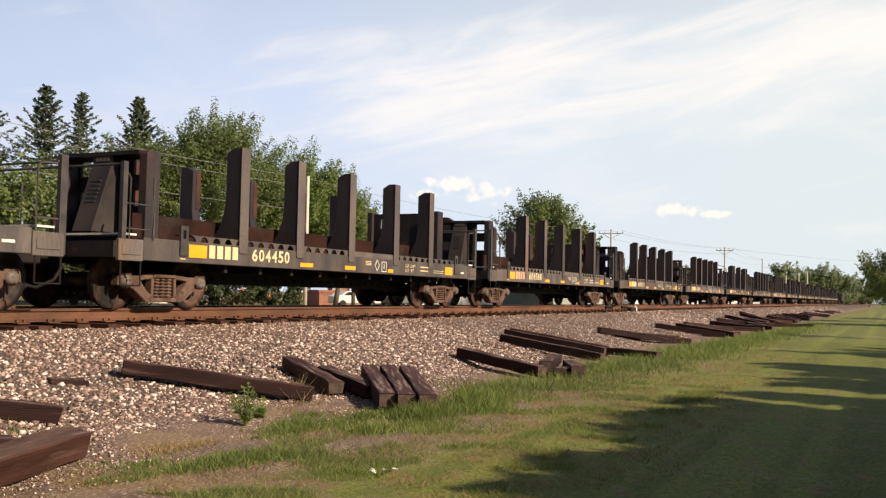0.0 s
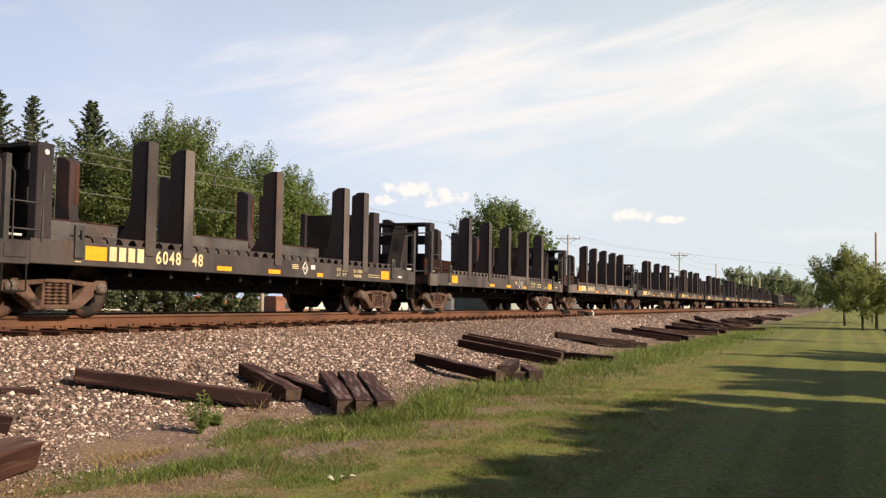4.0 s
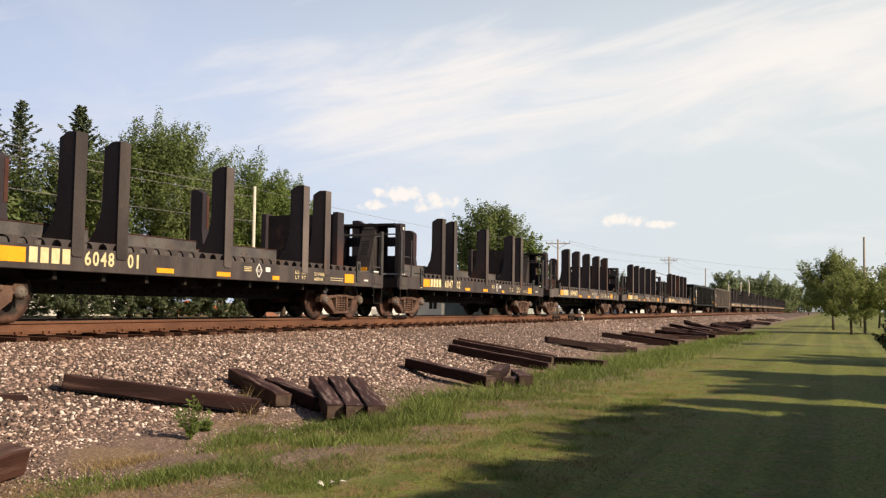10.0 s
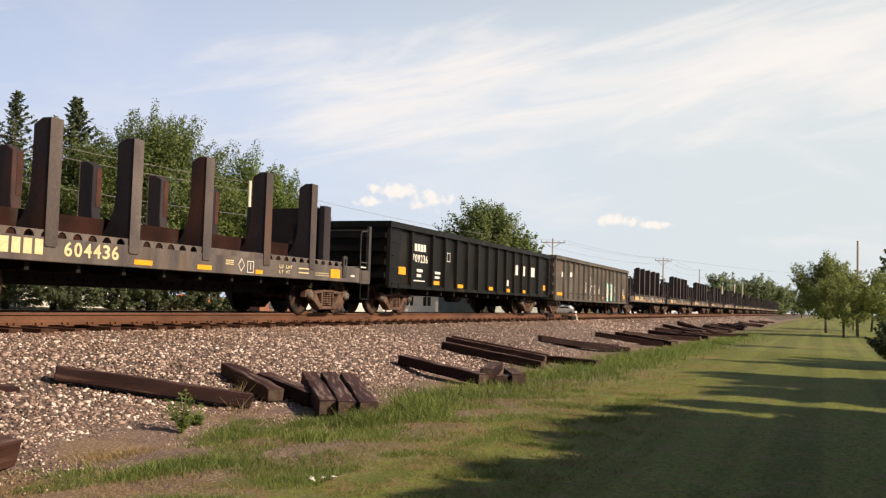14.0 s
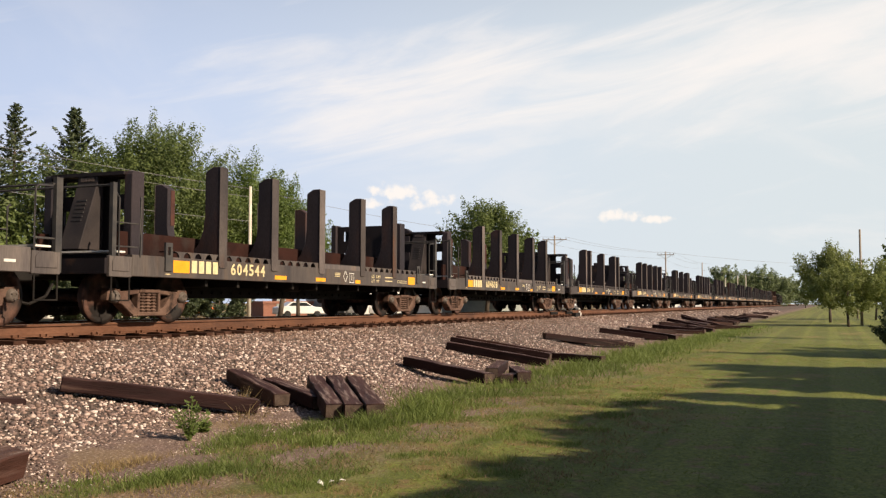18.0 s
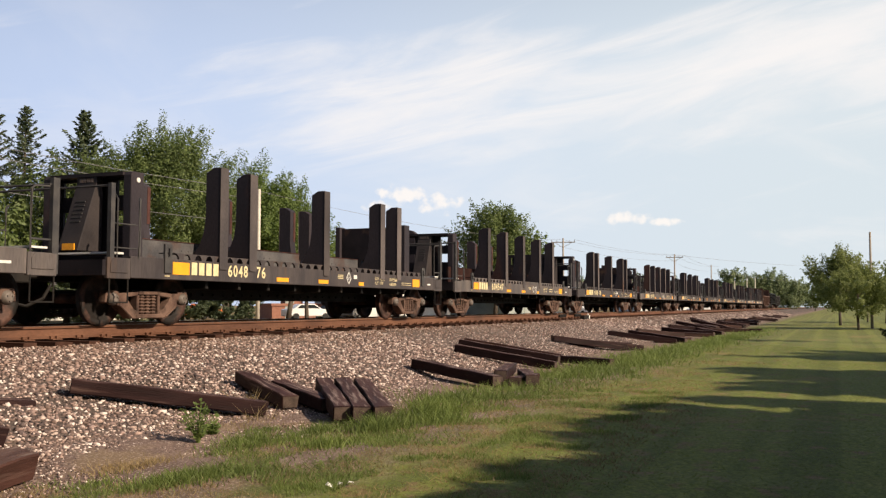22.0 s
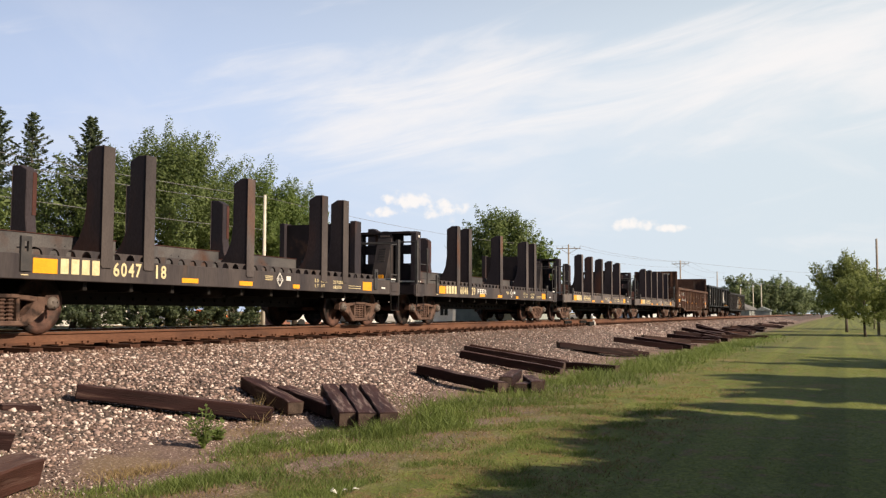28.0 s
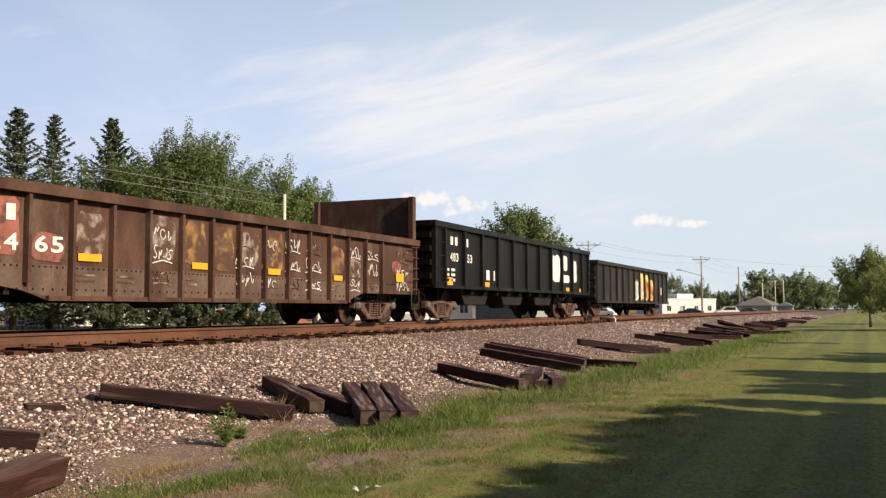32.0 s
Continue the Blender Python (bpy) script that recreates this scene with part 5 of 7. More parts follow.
FAR_SPOTS = [(15.5, 4.5, 0.5, 0.16, 500), (17.6, 4.7, 0.5, 0.22, 650), (19.3, 4.7, 0.6, 0.24, 800),
         (22.0, 4.5, 0.8, 0.24, 850), (25.0, 4.6, 0.9, 0.24, 850), (28.0, 4.5, 1.0, 0.24, 850), (31.5, 4.4, 1.1, 0.22, 800), (36.0, 4.3, 1.4, 0.22, 800), (41.0, 4.2, 1.6, 0.2, 700),
         (47.0, 4.0, 2.0, 0.2, 600), (55.0, 3.9, 2.5, 0.2, 500), (5.75, 6.75, 0.2, 0.12, 120), (5.2, 6.1, 0.12, 0.13, 150)]
tufts("long_grass", SPOTS + FAR_SPOTS, M_TUFT, "tufts of uncut green grass along the foot of the bank")
tufts("dry_stalks", [(10.2, 6.9, 0.10, 0.30, 22), (9.3, 6.3, 0.3, 0.10, 160), (6.4, 5.6, 0.22, 0.08, 420), (9.4, 6.3, 0.10, 0.28, 14), (8.2, 6.4, 0.3, 0.06, 160), (7.2, 4.9, 0.3, 0.05, 260), (6.30, 5.55, 0.16, 0.09, 520), (6.5, 5.45, 0.12, 0.10, 300), (5.6, 4.95, 0.25, 0.05, 300), (8.8, 6.05, 0.25, 0.09, 160)], M_DRY, "dry grass stalks among the ties")


def weed(x, y, h, spread, seed):
    """A bushy weed: leaning stems with drooping pointed leaves, thick below and pointed on top."""
    r = np.random.default_rng(seed)
    t = thing("weed", "leafy green weed growing at the foot of the bank", "weed", m=pose(x, y, bank(y)))
    cen, nrm, ways = [], [], []
    for k in range(18):
        a, lean = k * 2.4 + r.uniform(-0.4, 0.4), r.uniform(0.1, 1.0)
        top = Vector((math.cos(a) * spread * lean, math.sin(a) * spread * lean, h * (1.05 - 0.55 * lean) * r.uniform(0.85, 1.0)))
        bm = bmesh.new()
        tube(bm, [(0, 0, -0.02), (top.x * 0.35, top.y * 0.35, top.z * 0.55), tuple(top)], 0.004, 5)
        part("stem", bm, M_WEED, t)
        for u in np.linspace(0.22, 1.0, 9):
            b = r.uniform(0, 6.28)
            d = np.array((math.cos(b), math.sin(b), -0.35 + 0.5 * u))
            cen.append(np.array((top.x * u ** 1.6, top.y * u ** 1.6, top.z * u)) + d * 0.035)
            ways.append(d)
            nrm.append(np.array((-math.cos(b) * 0.3, -math.sin(b) * 0.3, 1.0)) + r.normal(size=3) * 0.3)
    cen = np.array(cen)
    ob = new("leaves", faced_leaves("leaves", cen, r.uniform(0.024, 0.050, len(cen)), np.array(nrm), np.array(ways), M_WEED, 0.50))
    ob.parent = t


weed(7.72, 5.88, 0.46, 0.27, 3)
weed(8.25, 6.1, 0.13, 0.10, 5)


M_GRAFFITI_PALE = surface("pale_turquoise_spray", (0.68, 0.76, 0.72), (0.78, 0.80, 0.77), 5.0, (0.5, 0.7), bump=0.0)
M_GRAFFITI_TEAL = surface("turquoise_spray", (0.22, 0.62, 0.56), (0.38, 0.70, 0.64), 5.0, (0.5, 0.7), bump=0.0)
M_GRAFFITI_DARK = surface("dark_spray_lines", (0.12, 0.10, 0.09), (0.16, 0.13, 0.11), 5.0, bump=0.0)
M_GRAFFITI_GOLD = surface("golden_spray", (0.75, 0.42, 0.05), (0.85, 0.66, 0.22), 3.0, (0.5, 0.7), bump=0.0)
M_GRAFFITI_RED = surface("faded_red_patch", (0.36, 0.115, 0.085), (0.22, 0.085, 0.065), 3.0, (0.6, 0.8), (0.085, 0.045, 0.035), (0.50, 0.62), 4.0, 0.1)
M_BOARD = surface("dusty_grey_board", (0.060, 0.059, 0.064), (0.115, 0.108, 0.108), 2.0, (0.55, 0.8), (0.090, 0.050, 0.038), (0.55, 0.72), 1.8, 0.15, 40, spec=0.25)
M_GON_DARK = surface("sooty_dark_grey_paint", (0.014, 0.013, 0.013), (0.034, 0.030, 0.028), 1.2, (0.5, 0.75), (0.07, 0.05, 0.04), (0.58, 0.76), 1.6, 0.15, 40, stretch=(1, 1, 0.4), spec=0.25)
M_FADED_PALE = surface("faded_pale_spray", (0.20, 0.155, 0.125), (0.42, 0.36, 0.31), 7.0, (0.65, 0.85), (0.085, 0.042, 0.030), (0.36, 0.54), 5.5, 0.15)
M_FADED_OCHRE = surface("faded_ochre_spray", (0.20, 0.105, 0.030), (0.33, 0.19, 0.065), 6.0, (0.65, 0.85), (0.085, 0.042, 0.030), (0.38, 0.55), 5.0, 0.15)
M_PALE_STEEL = surface("pale_worn_steel", (0.11, 0.086, 0.078), (0.16, 0.125, 0.112), 6.0, (0.5, 0.7), bump=0.1, spec=0.25)
M_BUTTRESS = surface("dusty_purple_grey_paint", (0.026, 0.0225, 0.0245), (0.052, 0.043, 0.043), 1.6, (0.55, 0.8), bump=0.15, spec=0.22)
M_RUST_RED = surface("rubbed_rust_red_steel", (0.050, 0.021, 0.018), (0.090, 0.038, 0.030), 3.0, (0.6, 0.8), (0.05, 0.04, 0.04), (0.58, 0.75), 2.0, 0.2, 50, spec=0.2)
# ---- the train: z from the rail's top, y from the track's middle, x from the front coupler's face ----
WHEEL_R = 0.42
SIDE = 1.45


def wheelset_mesh():
    bm = bmesh.new()
    for s in (-1, 1):
        c = s * 0.755
        prof = [(0.08, -0.09), (0.135, -0.085), (0.15, -0.035), (0.33, -0.015), (0.35, -0.065), (WHEEL_R - 0.012, -0.065), (WHEEL_R, -0.055), (WHEEL_R + 0.004, 0.035), (WHEEL_R + 0.026, 0.045), (WHEEL_R + 0.026, 0.07),
                (0.35, 0.07), (0.33, 0.025), (0.15, 0.03), (0.13, 0.09), (0.08, 0.095)]
        lathe(bm, [(r, c - s * y * -1) for r, y in prof] if s < 0 else [(r, c - y) for r, y in prof][::-1], 24)
    rod(bm, (0, -1.0, 0), (0, 1.0, 0), 0.085, 10)
    bmesh.ops.recalc_face_normals(bm, faces=bm.faces)
    return finish("wheelset", bm, M_WHEEL)


def beam(bm, a, b, t, y0, y1):
    """A bar in the plane of a side frame from a to b (x, z), t thick, from y0 to y1."""
    a, b = Vector(a), Vector(b)
    n = Vector((-(b - a).y, (b - a).x)).normalized() * t / 2
    prism(bm, [tuple(a - n), tuple(b - n), tuple(b + n), tuple(a + n)], y0, y1, "y")


def side_frame_mesh():
    bm = bmesh.new()
    y0, y1 = -0.085, 0.085
    prism(bm, [(-0.27, 0.49), (0.27, 0.49), (0.25, 0.555), (-0.25, 0.555)], y0 - 0.01, y1 + 0.01, "y")
    for s in (-1, 1):
        beam(bm, (s * 0.80, 0.45), (s * 0.58, 0.46), 0.12, y0, y1)
        prism(bm, [(s * 0.74, 0.46), (s * 0.71, 0.30), (s * 0.60, 0.22), (s * 0.44, 0.10), (s * 0.26, 0.09), (s * 0.25, 0.21), (s * 0.36, 0.25), (s * 0.48, 0.37), (s * 0.55, 0.46)], y0, y1, "y")
        beam(bm, (s * 0.70, 0.31), (s * 0.42, 0.12), 0.03, y0 - 0.02, y1 + 0.02)
        beam(bm, (s * 0.62, 0.475), (s * 0.25, 0.515), 0.075, y0 + 0.01, y1 - 0.01)
        beam(bm, (s * 0.265, 0.15), (s * 0.255, 0.52), 0.06, y0 + 0.01, y1 - 0.01)
        prism(bm, [(s * 0.86 - 0.14, 0.46), (s * 0.86 + 0.14, 0.46), (s * 0.86 + 0.12, 0.555), (s * 0.86 - 0.12, 0.555)], y0, y1, "y")
        beam(bm, (s * 0.715, 0.31), (s * 0.715, 0.46), 0.05, y0 + 0.01, y1 - 0.01)
        beam(bm, (s * 1.005, 0.36), (s * 0.985, 0.52), 0.045, y0 + 0.01, y1 - 0.01)
    beam(bm, (-0.33, 0.135), (0.33, 0.135), 0.07, y0 - 0.01, y1 + 0.01)
    return finish("side_frame", bevelled(bm, 0.012), M_TRUCK)


def spring_mesh():
    bm = bmesh.new()
    n, rings = 8, []
    for k in range(13):
        r = 0.068 if k % 2 else 0.042
        rings.append([bm.verts.new((r * math.cos(j * 2 * math.pi / n), r * math.sin(j * 2 * math.pi / n), 0.17 + 0.0266 * k)) for j in range(n)])
    for a, b in zip(rings, rings[1:]):
        for j in range(n):
            bm.faces.new((a[j], a[(j + 1) % n], b[(j + 1) % n], b[j]))
    return finish("spring", bm, M_TRUCK)


def cap_mesh():
    bm = bmesh.new()
    lathe(bm, [(0.100, 0.06), (0.105, -0.015), (0.085, -0.03), (0.080, -0.055), (0.045, -0.06)], 16)
    for k in range(3):
        a = k * 2.094 + 0.5
        rod(bm, (0.050 * math.cos(a), -0.05, 0.050 * math.sin(a)), (0.050 * math.cos(a), -0.075, 0.050 * math.sin(a)), 0.014, 6)
    bmesh.ops.recalc_face_normals(bm, faces=bm.faces)
    return finish("bearing_cap", bm, M_CAP)


WHEELSET, FRAME_MESH, SPRING, CAP = wheelset_mesh(), side_frame_mesh(), spring_mesh(), cap_mesh()


def child(name, me, parent, m, label=""):
    ob = new(name, me)
    ob.parent = parent
    ob.matrix_basis = m
    return tagged(ob, label)


def truck(car, x, wb=1.72):
    bm = bmesh.new()
    box(bm, -0.20, 0.20, -0.88, 0.88, 0.36, 0.58)
    box(bm, -0.35, 0.35, -0.33, 0.33, 0.60, 0.70)
    rod(bm, (-0.42, -0.85, 0.30), (-0.42, 0.85, 0.30), 0.045, 6)
    rod(bm, (0.42, -0.85, 0.30), (0.42, 0.85, 0.30), 0.045, 6)
    tr = part("truck", bm, M_UNDER, car, "four-wheel freight truck caked in brown dust")
    tr.matrix_basis = pose(x, 0, 0)
    for s in (-1, 1):
        child("side_frame", FRAME_MESH, tr, pose(0, s * 1.0, 0))
        for cx in (-0.14, 0.0, 0.14):
            child("spring", SPRING, tr, pose(cx, s * 1.02, 0))
        for e in (-1, 1):
            child("bearing_cap", CAP, tr, pose(e * wb / 2, s * 1.08, WHEEL_R, 0, 0, 0 if s < 0 else 180))
    for e in (-1, 1):
        w = new("wheelset", WHEELSET)
        w.parent = tr
        w.matrix_parent_inverse = pose(e * wb / 2, 0, WHEEL_R)
        WHEELSETS.append(w)


WHEELSETS = []


def coupler(car, x, way):
    bm = bmesh.new()
    box(bm, min(x, x + way * 0.62), max(x, x + way * 0.62), -0.09, 0.09, 0.74, 0.92)
    prism(bm, [(x, 0.66), (x + way * 0.28, 0.66), (x + way * 0.28, 0.98), (x, 0.98)], -0.16, 0.14, "y")
    part("coupler", bevelled(bm, 0.02), M_UNDER, car)
    bm = bmesh.new()
    pts = [Vector((x + way * 0.5, -0.35, 0.62)), Vector((x + way * 0.35, -0.36, 0.42)), Vector((x + way * 0.12, -0.25, 0.30)), Vector((x, -0.15, 0.34))]
    for a, b in zip(pts, pts[1:]):
        rod(bm, a, b, 0.025, 6)
    part("air_hose", bm, M_UNDER, car)


def plate_y(bm, x0, x1, z0, z1, y, t=0.012):
    """A thin upright plate standing proud of the side that faces -y."""
    box(bm, x0, x1, y - t, y, z0, z1)


def flatcar(uneven):
    """One of the two kinds of stake car: evenly spaced stakes, or stakes in pairs."""
    car = thing("stake_flatcar", "weathered grey flatcar with tall steel stakes, empty, on the track", "railway car", "cars of the train")
    bm = bmesh.new()
    box(bm, 0.70, 13.55, -1.36, 1.36, 0.95, 1.03)
    part("deck", bm, M_CAR, car)
    bm = bmesh.new()
    prism(bm, [(2.9, 0.42), (11.4, 0.42), (11.9, 0.70), (13.6, 0.70), (13.6, 0.95), (0.65, 0.95), (0.65, 0.70), (2.4, 0.70)], -0.36, 0.36, "y")
    part("centre_sill", bm, M_UNDER, car)
    bm = bmesh.new()
    for k in range(9):
        x = 3.2 + k * 1.0
        box(bm, x - 0.04, x + 0.04, -1.3, 1.3, 0.62, 0.95)
    for k in range(26):
        for s in (-1, 1):
            rod(bm, (3.0 + 0.33 * k, s * 0.36, 0.52), (3.0 + 0.33 * k, s * 0.40, 0.52), 0.03, 6)
    part("underframe_bracing", bm, M_UNDER, car)
    bm = bmesh.new()
    rod(bm, (6.6, -0.75, 0.72), (7.3, -0.75, 0.72), 0.15, 12)
    rod(bm, (7.45, -0.75, 0.72), (7.95, -0.75, 0.72), 0.11, 12)
    rod(bm, (2.9, -0.6, 0.62), (6.5, -0.7, 0.66), 0.02, 5)
    rod(bm, (8.0, -0.7, 0.66), (11.4, -0.6, 0.62), 0.02, 5)
    part("brake_gear", bm, M_UNDER, car)
    for s in (-1, 1):
        y = s * SIDE
        bm = bmesh.new()
        ya, yb = sorted((y, y - s * 0.05))
        prism(bm, [(1.04, 0.75), (13.22, 0.75), (13.22, 1.10), (1.04, 1.10)], ya, yb, "y")
        ya, yb = sorted((y - s * 0.01, y - s * 0.16))
        box(bm, 1.04, 13.22, ya, yb, 1.06, 1.10)
        box(bm, 1.04, 13.22, ya, yb, 0.75, 0.78)
        part("side_sill", bevelled(bm, 0.008), M_SILL_DARK if uneven else M_SILL, car, "grey side sill with faded stencils")
        a, b = sorted((y - s * 0.012, y - s * 0.05))
        teeth = []
        for k in range(33):
            x = 2.3 + 0.31 * k
            teeth += [(x + dx, z) for dx, z in ((-0.150, 1.195), (-0.105, 1.180), (-0.072, 1.145), (-0.060, 1.100), (0.060, 1.100), (0.072, 1.145), (0.105, 1.180), (0.150, 1.195))]
        bm = bmesh.new()
        prism(bm, teeth + [(12.42, 1.205), (2.10, 1.205)], a, b, "y")
        part("notched_rub_rail", bm, M_SILL_DARK if uneven else M_SILL, car)
        a, b = sorted((y - s * 0.25, y - s * 0.052))
        bm = bmesh.new()
        box(bm, 2.0, 12.6, a, b, 1.190, 1.205)
        part("deck_edge_strip", bm, M_CAR, car)
        stakes = (3.46, 4.40, 7.22, 9.98, 10.92) if uneven else (3.46, 5.22, 7.14, 9.12, 10.92)
        for x in stakes:
            bm = bmesh.new()
            yo, yi = y + s * 0.012, y - s * 0.32
            prism(bm, [(yo, 0.985), (yo, 2.84), (y - s * 0.16, 2.84), (yi, 2.75), (yi, 1.95), (y - s * 0.36, 1.65), (y - s * 0.46, 1.42), (y - s * 0.62, 1.22), (y - s * 0.62, 1.03), (y - s * 0.02, 1.03),
                       (y - s * 0.02, 0.985)], x - 0.115, x + 0.115, "x")
            stake = part("stake", bevelled(bm, 0.014), M_STAKE, car, "tall grey box-section stake with rust streaks")
            bm = bmesh.new()
            a, b = sorted((yi, yi - s * 0.008))
            box(bm, x - 0.02 if not uneven else x + 0.02, x + 0.108, a, b, 1.97, 2.72)
            part("wear_strip", bm, M_RUST_RED, stake, "rust-red rubbed inner face")
            # the outward face, in a material coloured as if in full sun
            bm = bmesh.new()
            a, b = sorted((yo, yo + s * 0.010))
            prism(bm, [(x - 0.122, 1.00), (x - 0.095, 0.965), (x + 0.095, 0.965), (x + 0.122, 1.00), (x + 0.122, 2.835), (x - 0.122, 2.835)], a, b, "y")
            part("outer_plate", bevelled(bm, 0.004), M_PLATE, stake, "chalky grey outer plate, coloured sunlit pale, with rust streaks")
        for x in (1.92, 12.42):
            bm = bmesh.new()
            yo, yi = sorted((y + s * 0.03, y - s * 0.01))
            for x0, x1, z0, z1 in ((-0.09, 0.09, 0.86, 1.13), (-0.09, -0.035, 1.13, 1.27), (0.035, 0.09, 1.13, 1.27), (-0.09, 0.09, 1.27, 1.34)):
                box(bm, x + x0, x + x1, yo, yi, z0, z1)
            part("tie_down_pocket", bevelled(bm, 0.008), M_STEELBAR, car)
        for x0, x1 in ((0.52, 1.03), (13.23, 13.76)):
            bm = bmesh.new()
            yo, yi = sorted((y + s * 0.006, y - s * 0.06))
            box(bm, x0, x1, yo, yi, 0.73, 1.06)
            prism(bm, [(x0 + 0.06, 0.82), (x1 - 0.06, 0.82), (x1 - 0.06, 0.98), (x1 - 0.12, 1.05), (x0 + 0.12, 1.05), (x0 + 0.06, 0.98)], yo - 0.012 if s < 0 else yi, yo if s < 0 else yi + 0.012, "y")
            part("sill_step_plate", bevelled(bm, 0.008), M_SILL_DARK if uneven else M_SILL, car)
            bm = bmesh.new()
            for z in (0.36,):
                rod(bm, (x0 + 0.05, y, z), (x1 - 0.05, y, z), 0.013, 5)
            rod(bm, (x0 + 0.05, y, 0.36), (x0 + 0.05, y, 0.74), 0.013, 5)
            rod(bm, (x1 - 0.05, y, 0.36), (x1 - 0.05, y, 0.74), 0.013, 5)
            part("stirrup_step", bm, M_UNDER, car)
    # inner walls of the load trough
    if uneven:
        for s in (-1, 1):
            for x0, x1 in ((1.95, 4.30), (4.52, 7.05), (7.40, 9.80), (10.10, 12.05)):
                bm = bmesh.new()
                a, b = sorted((s * 0.80, s * 0.86))
                box(bm, x0, x1, a, b, 1.03, 1.45)
                board = part("trough_board", bevelled(bm, 0.008), M_BOARD, car, "dusty grey side board with a rusty edge")
                bm = bmesh.new()
                a, b = sorted((s * 0.785, s * 0.875))
                box(bm, x0, x1, a, b, 1.45, 1.462)
                part("board_edge", bm, M_RUST_RED, board, "rusty top edge")
                for k in range(4):
                    bm = bmesh.new()
                    bx, bz = (x0 + x1) / 2 - 0.1 + 0.2 * (k % 2), 1.16 + 0.14 * (k // 2)
                    rod(bm, (bx, -0.86 if s < 0 else 0.80, bz), (bx, -0.868 if s < 0 else 0.792, bz), 0.014, 6)
                    part("bolt", bm, M_STEELBAR, board)
    else:
        for s in (-1, 1):
            bm = bmesh.new()
            a, b = sorted((s * 0.84, s * 0.90))
            box(bm, 1.35, 11.2, a, b, 1.03, 1.52)
            for x in (2.3, 4.3, 6.2, 8.1, 10.0):
                prism(bm, [(s * 0.84, 1.03), (s * 0.30, 1.03), (s * 0.50, 1.18), (s * 0.70, 1.32), (s * 0.84, 1.52)], x - 0.06, x + 0.06, "x")
            part("trough_board", bm, M_RUST, car, "rusty red inner board")
        bm = bmesh.new()
        plate_y(bm, 7.25, 9.0, 1.09, 1.19, -SIDE + 0.02, 0.02)
        part("raised_edge_plate", bm, M_SILL, car)
    # bulkhead tower over the leading end
    bm = bmesh.new()
    box(bm, 1.82, 1.87, -0.44, 0.44, 1.03, 2.50)
    for s in (-1, 1):
        for y0, y1, z0, z1 in ((0.76, 0.80, 1.03, 2.50), (0.44, 0.76, 1.03, 1.68), (0.44, 0.76, 1.94, 2.20), (0.44, 0.76, 2.46, 2.50)):
            box(bm, 1.82, 1.87, min(s * y0, s * y1), max(s * y0, s * y1), z0, z1)
    box(bm, 1.54, 1.88, -0.80, 0.80, 2.50, 2.56)
    bulk = part("front_bulkhead", bevelled(bm, 0.01), M_CAR, car, "dark grey end bulkhead with a sloping buttress")
    for s in (-1, 1):
        bm = bmesh.new()
        a, b = sorted((s * 0.97, s * 0.80))
        prism(bm, [(1.56, 1.03), (1.87, 1.03), (1.87, 2.56), (1.60, 2.56), (1.56, 2.50)], a, b, "y")
        post = part("bulkhead_post", bevelled(bm, 0.012), M_STAKE, bulk)
        if uneven:
            bm = bmesh.new()
            lathe(bm, [(0.045, 0.0), (0.045, 0.012), (0.03, 0.016)] if s > 0 else [(0.03, -0.016), (0.045, -0.012), (0.045, 0.0)], 12, (1.72, s * 0.972, 2.42))
            part("round_reflector", bm, M_WHITE, post, "white round reflector")
    bm = bmesh.new()
    prism(bm, [(1.72, 1.22), (1.16, 1.22), (1.20, 1.34), (1.56, 2.38), (1.56, 2.50), (1.72, 2.50)], -0.22, 0.22, "y")
    but = part("buttress", bevelled(bm, 0.01), M_BUTTRESS, bulk)
    for k in range(6):
        z = 2.06 - 0.07 * k
        x = 1.56 - (2.38 - z) * 0.346
        bm = bmesh.new()
        box(bm, x - 0.012, x + 0.01, -0.10, 0.10, z, z + 0.022)
        part("stencil_line", bm, M_STEELBAR, but)
    for k in range(4):
        bm = bmesh.new()
        box(bm, 1.550, 1.558, -0.15 + 0.078 * k, -0.09 + 0.078 * k, 2.41, 2.475)
        part("stencil_line", bm, M_PALE_STEEL, but)
    if uneven:
        bm = bmesh.new()
        box(bm, 1.145, 1.165, -0.16, 0.10, 1.23, 1.34)
        part("paint_patch", bm, M_ORANGE, but, "orange-yellow painted patch")
    for s in (-1, 1):
        bm = bmesh.new()
        box(bm, 0.57, 0.66, s * 1.42 - 0.035, s * 1.42 + 0.035, 0.76, 2.22)
        rail = part("front_handrail_post", bm, M_STEELBAR, car)
        for z in (1.22, 1.6):
            bm = bmesh.new()
            rod(bm, (0.60, s * 1.42, z), (1.20, s * 1.42, z), 0.013, 5)
            part("handrail_bar", bm, M_STEELBAR, rail)
        bm = bmesh.new()
        tube(bm, [(0.72, s * 1.455, 1.06), (0.72, s * 1.455, 1.98), (0.66, s * 1.44, 2.06)], 0.014, 5)
        part("handrail_bar", bm, M_STEELBAR, rail)
        bm = bmesh.new()
        tube(bm, [(1.22, s * 1.44, 1.06), (1.22, s * 1.46, 1.12), (1.22, s * 1.46, 2.0), (1.26, s * 1.42, 2.04)], 0.022, 5)
        part("handrail_bar", bm, M_STEELBAR, rail)
    bm = bmesh.new()
    rod(bm, (0.60, -1.42, 2.18), (0.60, 1.42, 2.18), 0.02, 6)
    part("front_handrail", bm, M_STEELBAR, car)
    for x0, x1 in ((0.62, 0.92), (13.30, 13.62)):
        bm = bmesh.new()
        box(bm, x0, x1, -1.41, 1.41, 1.12, 1.15)
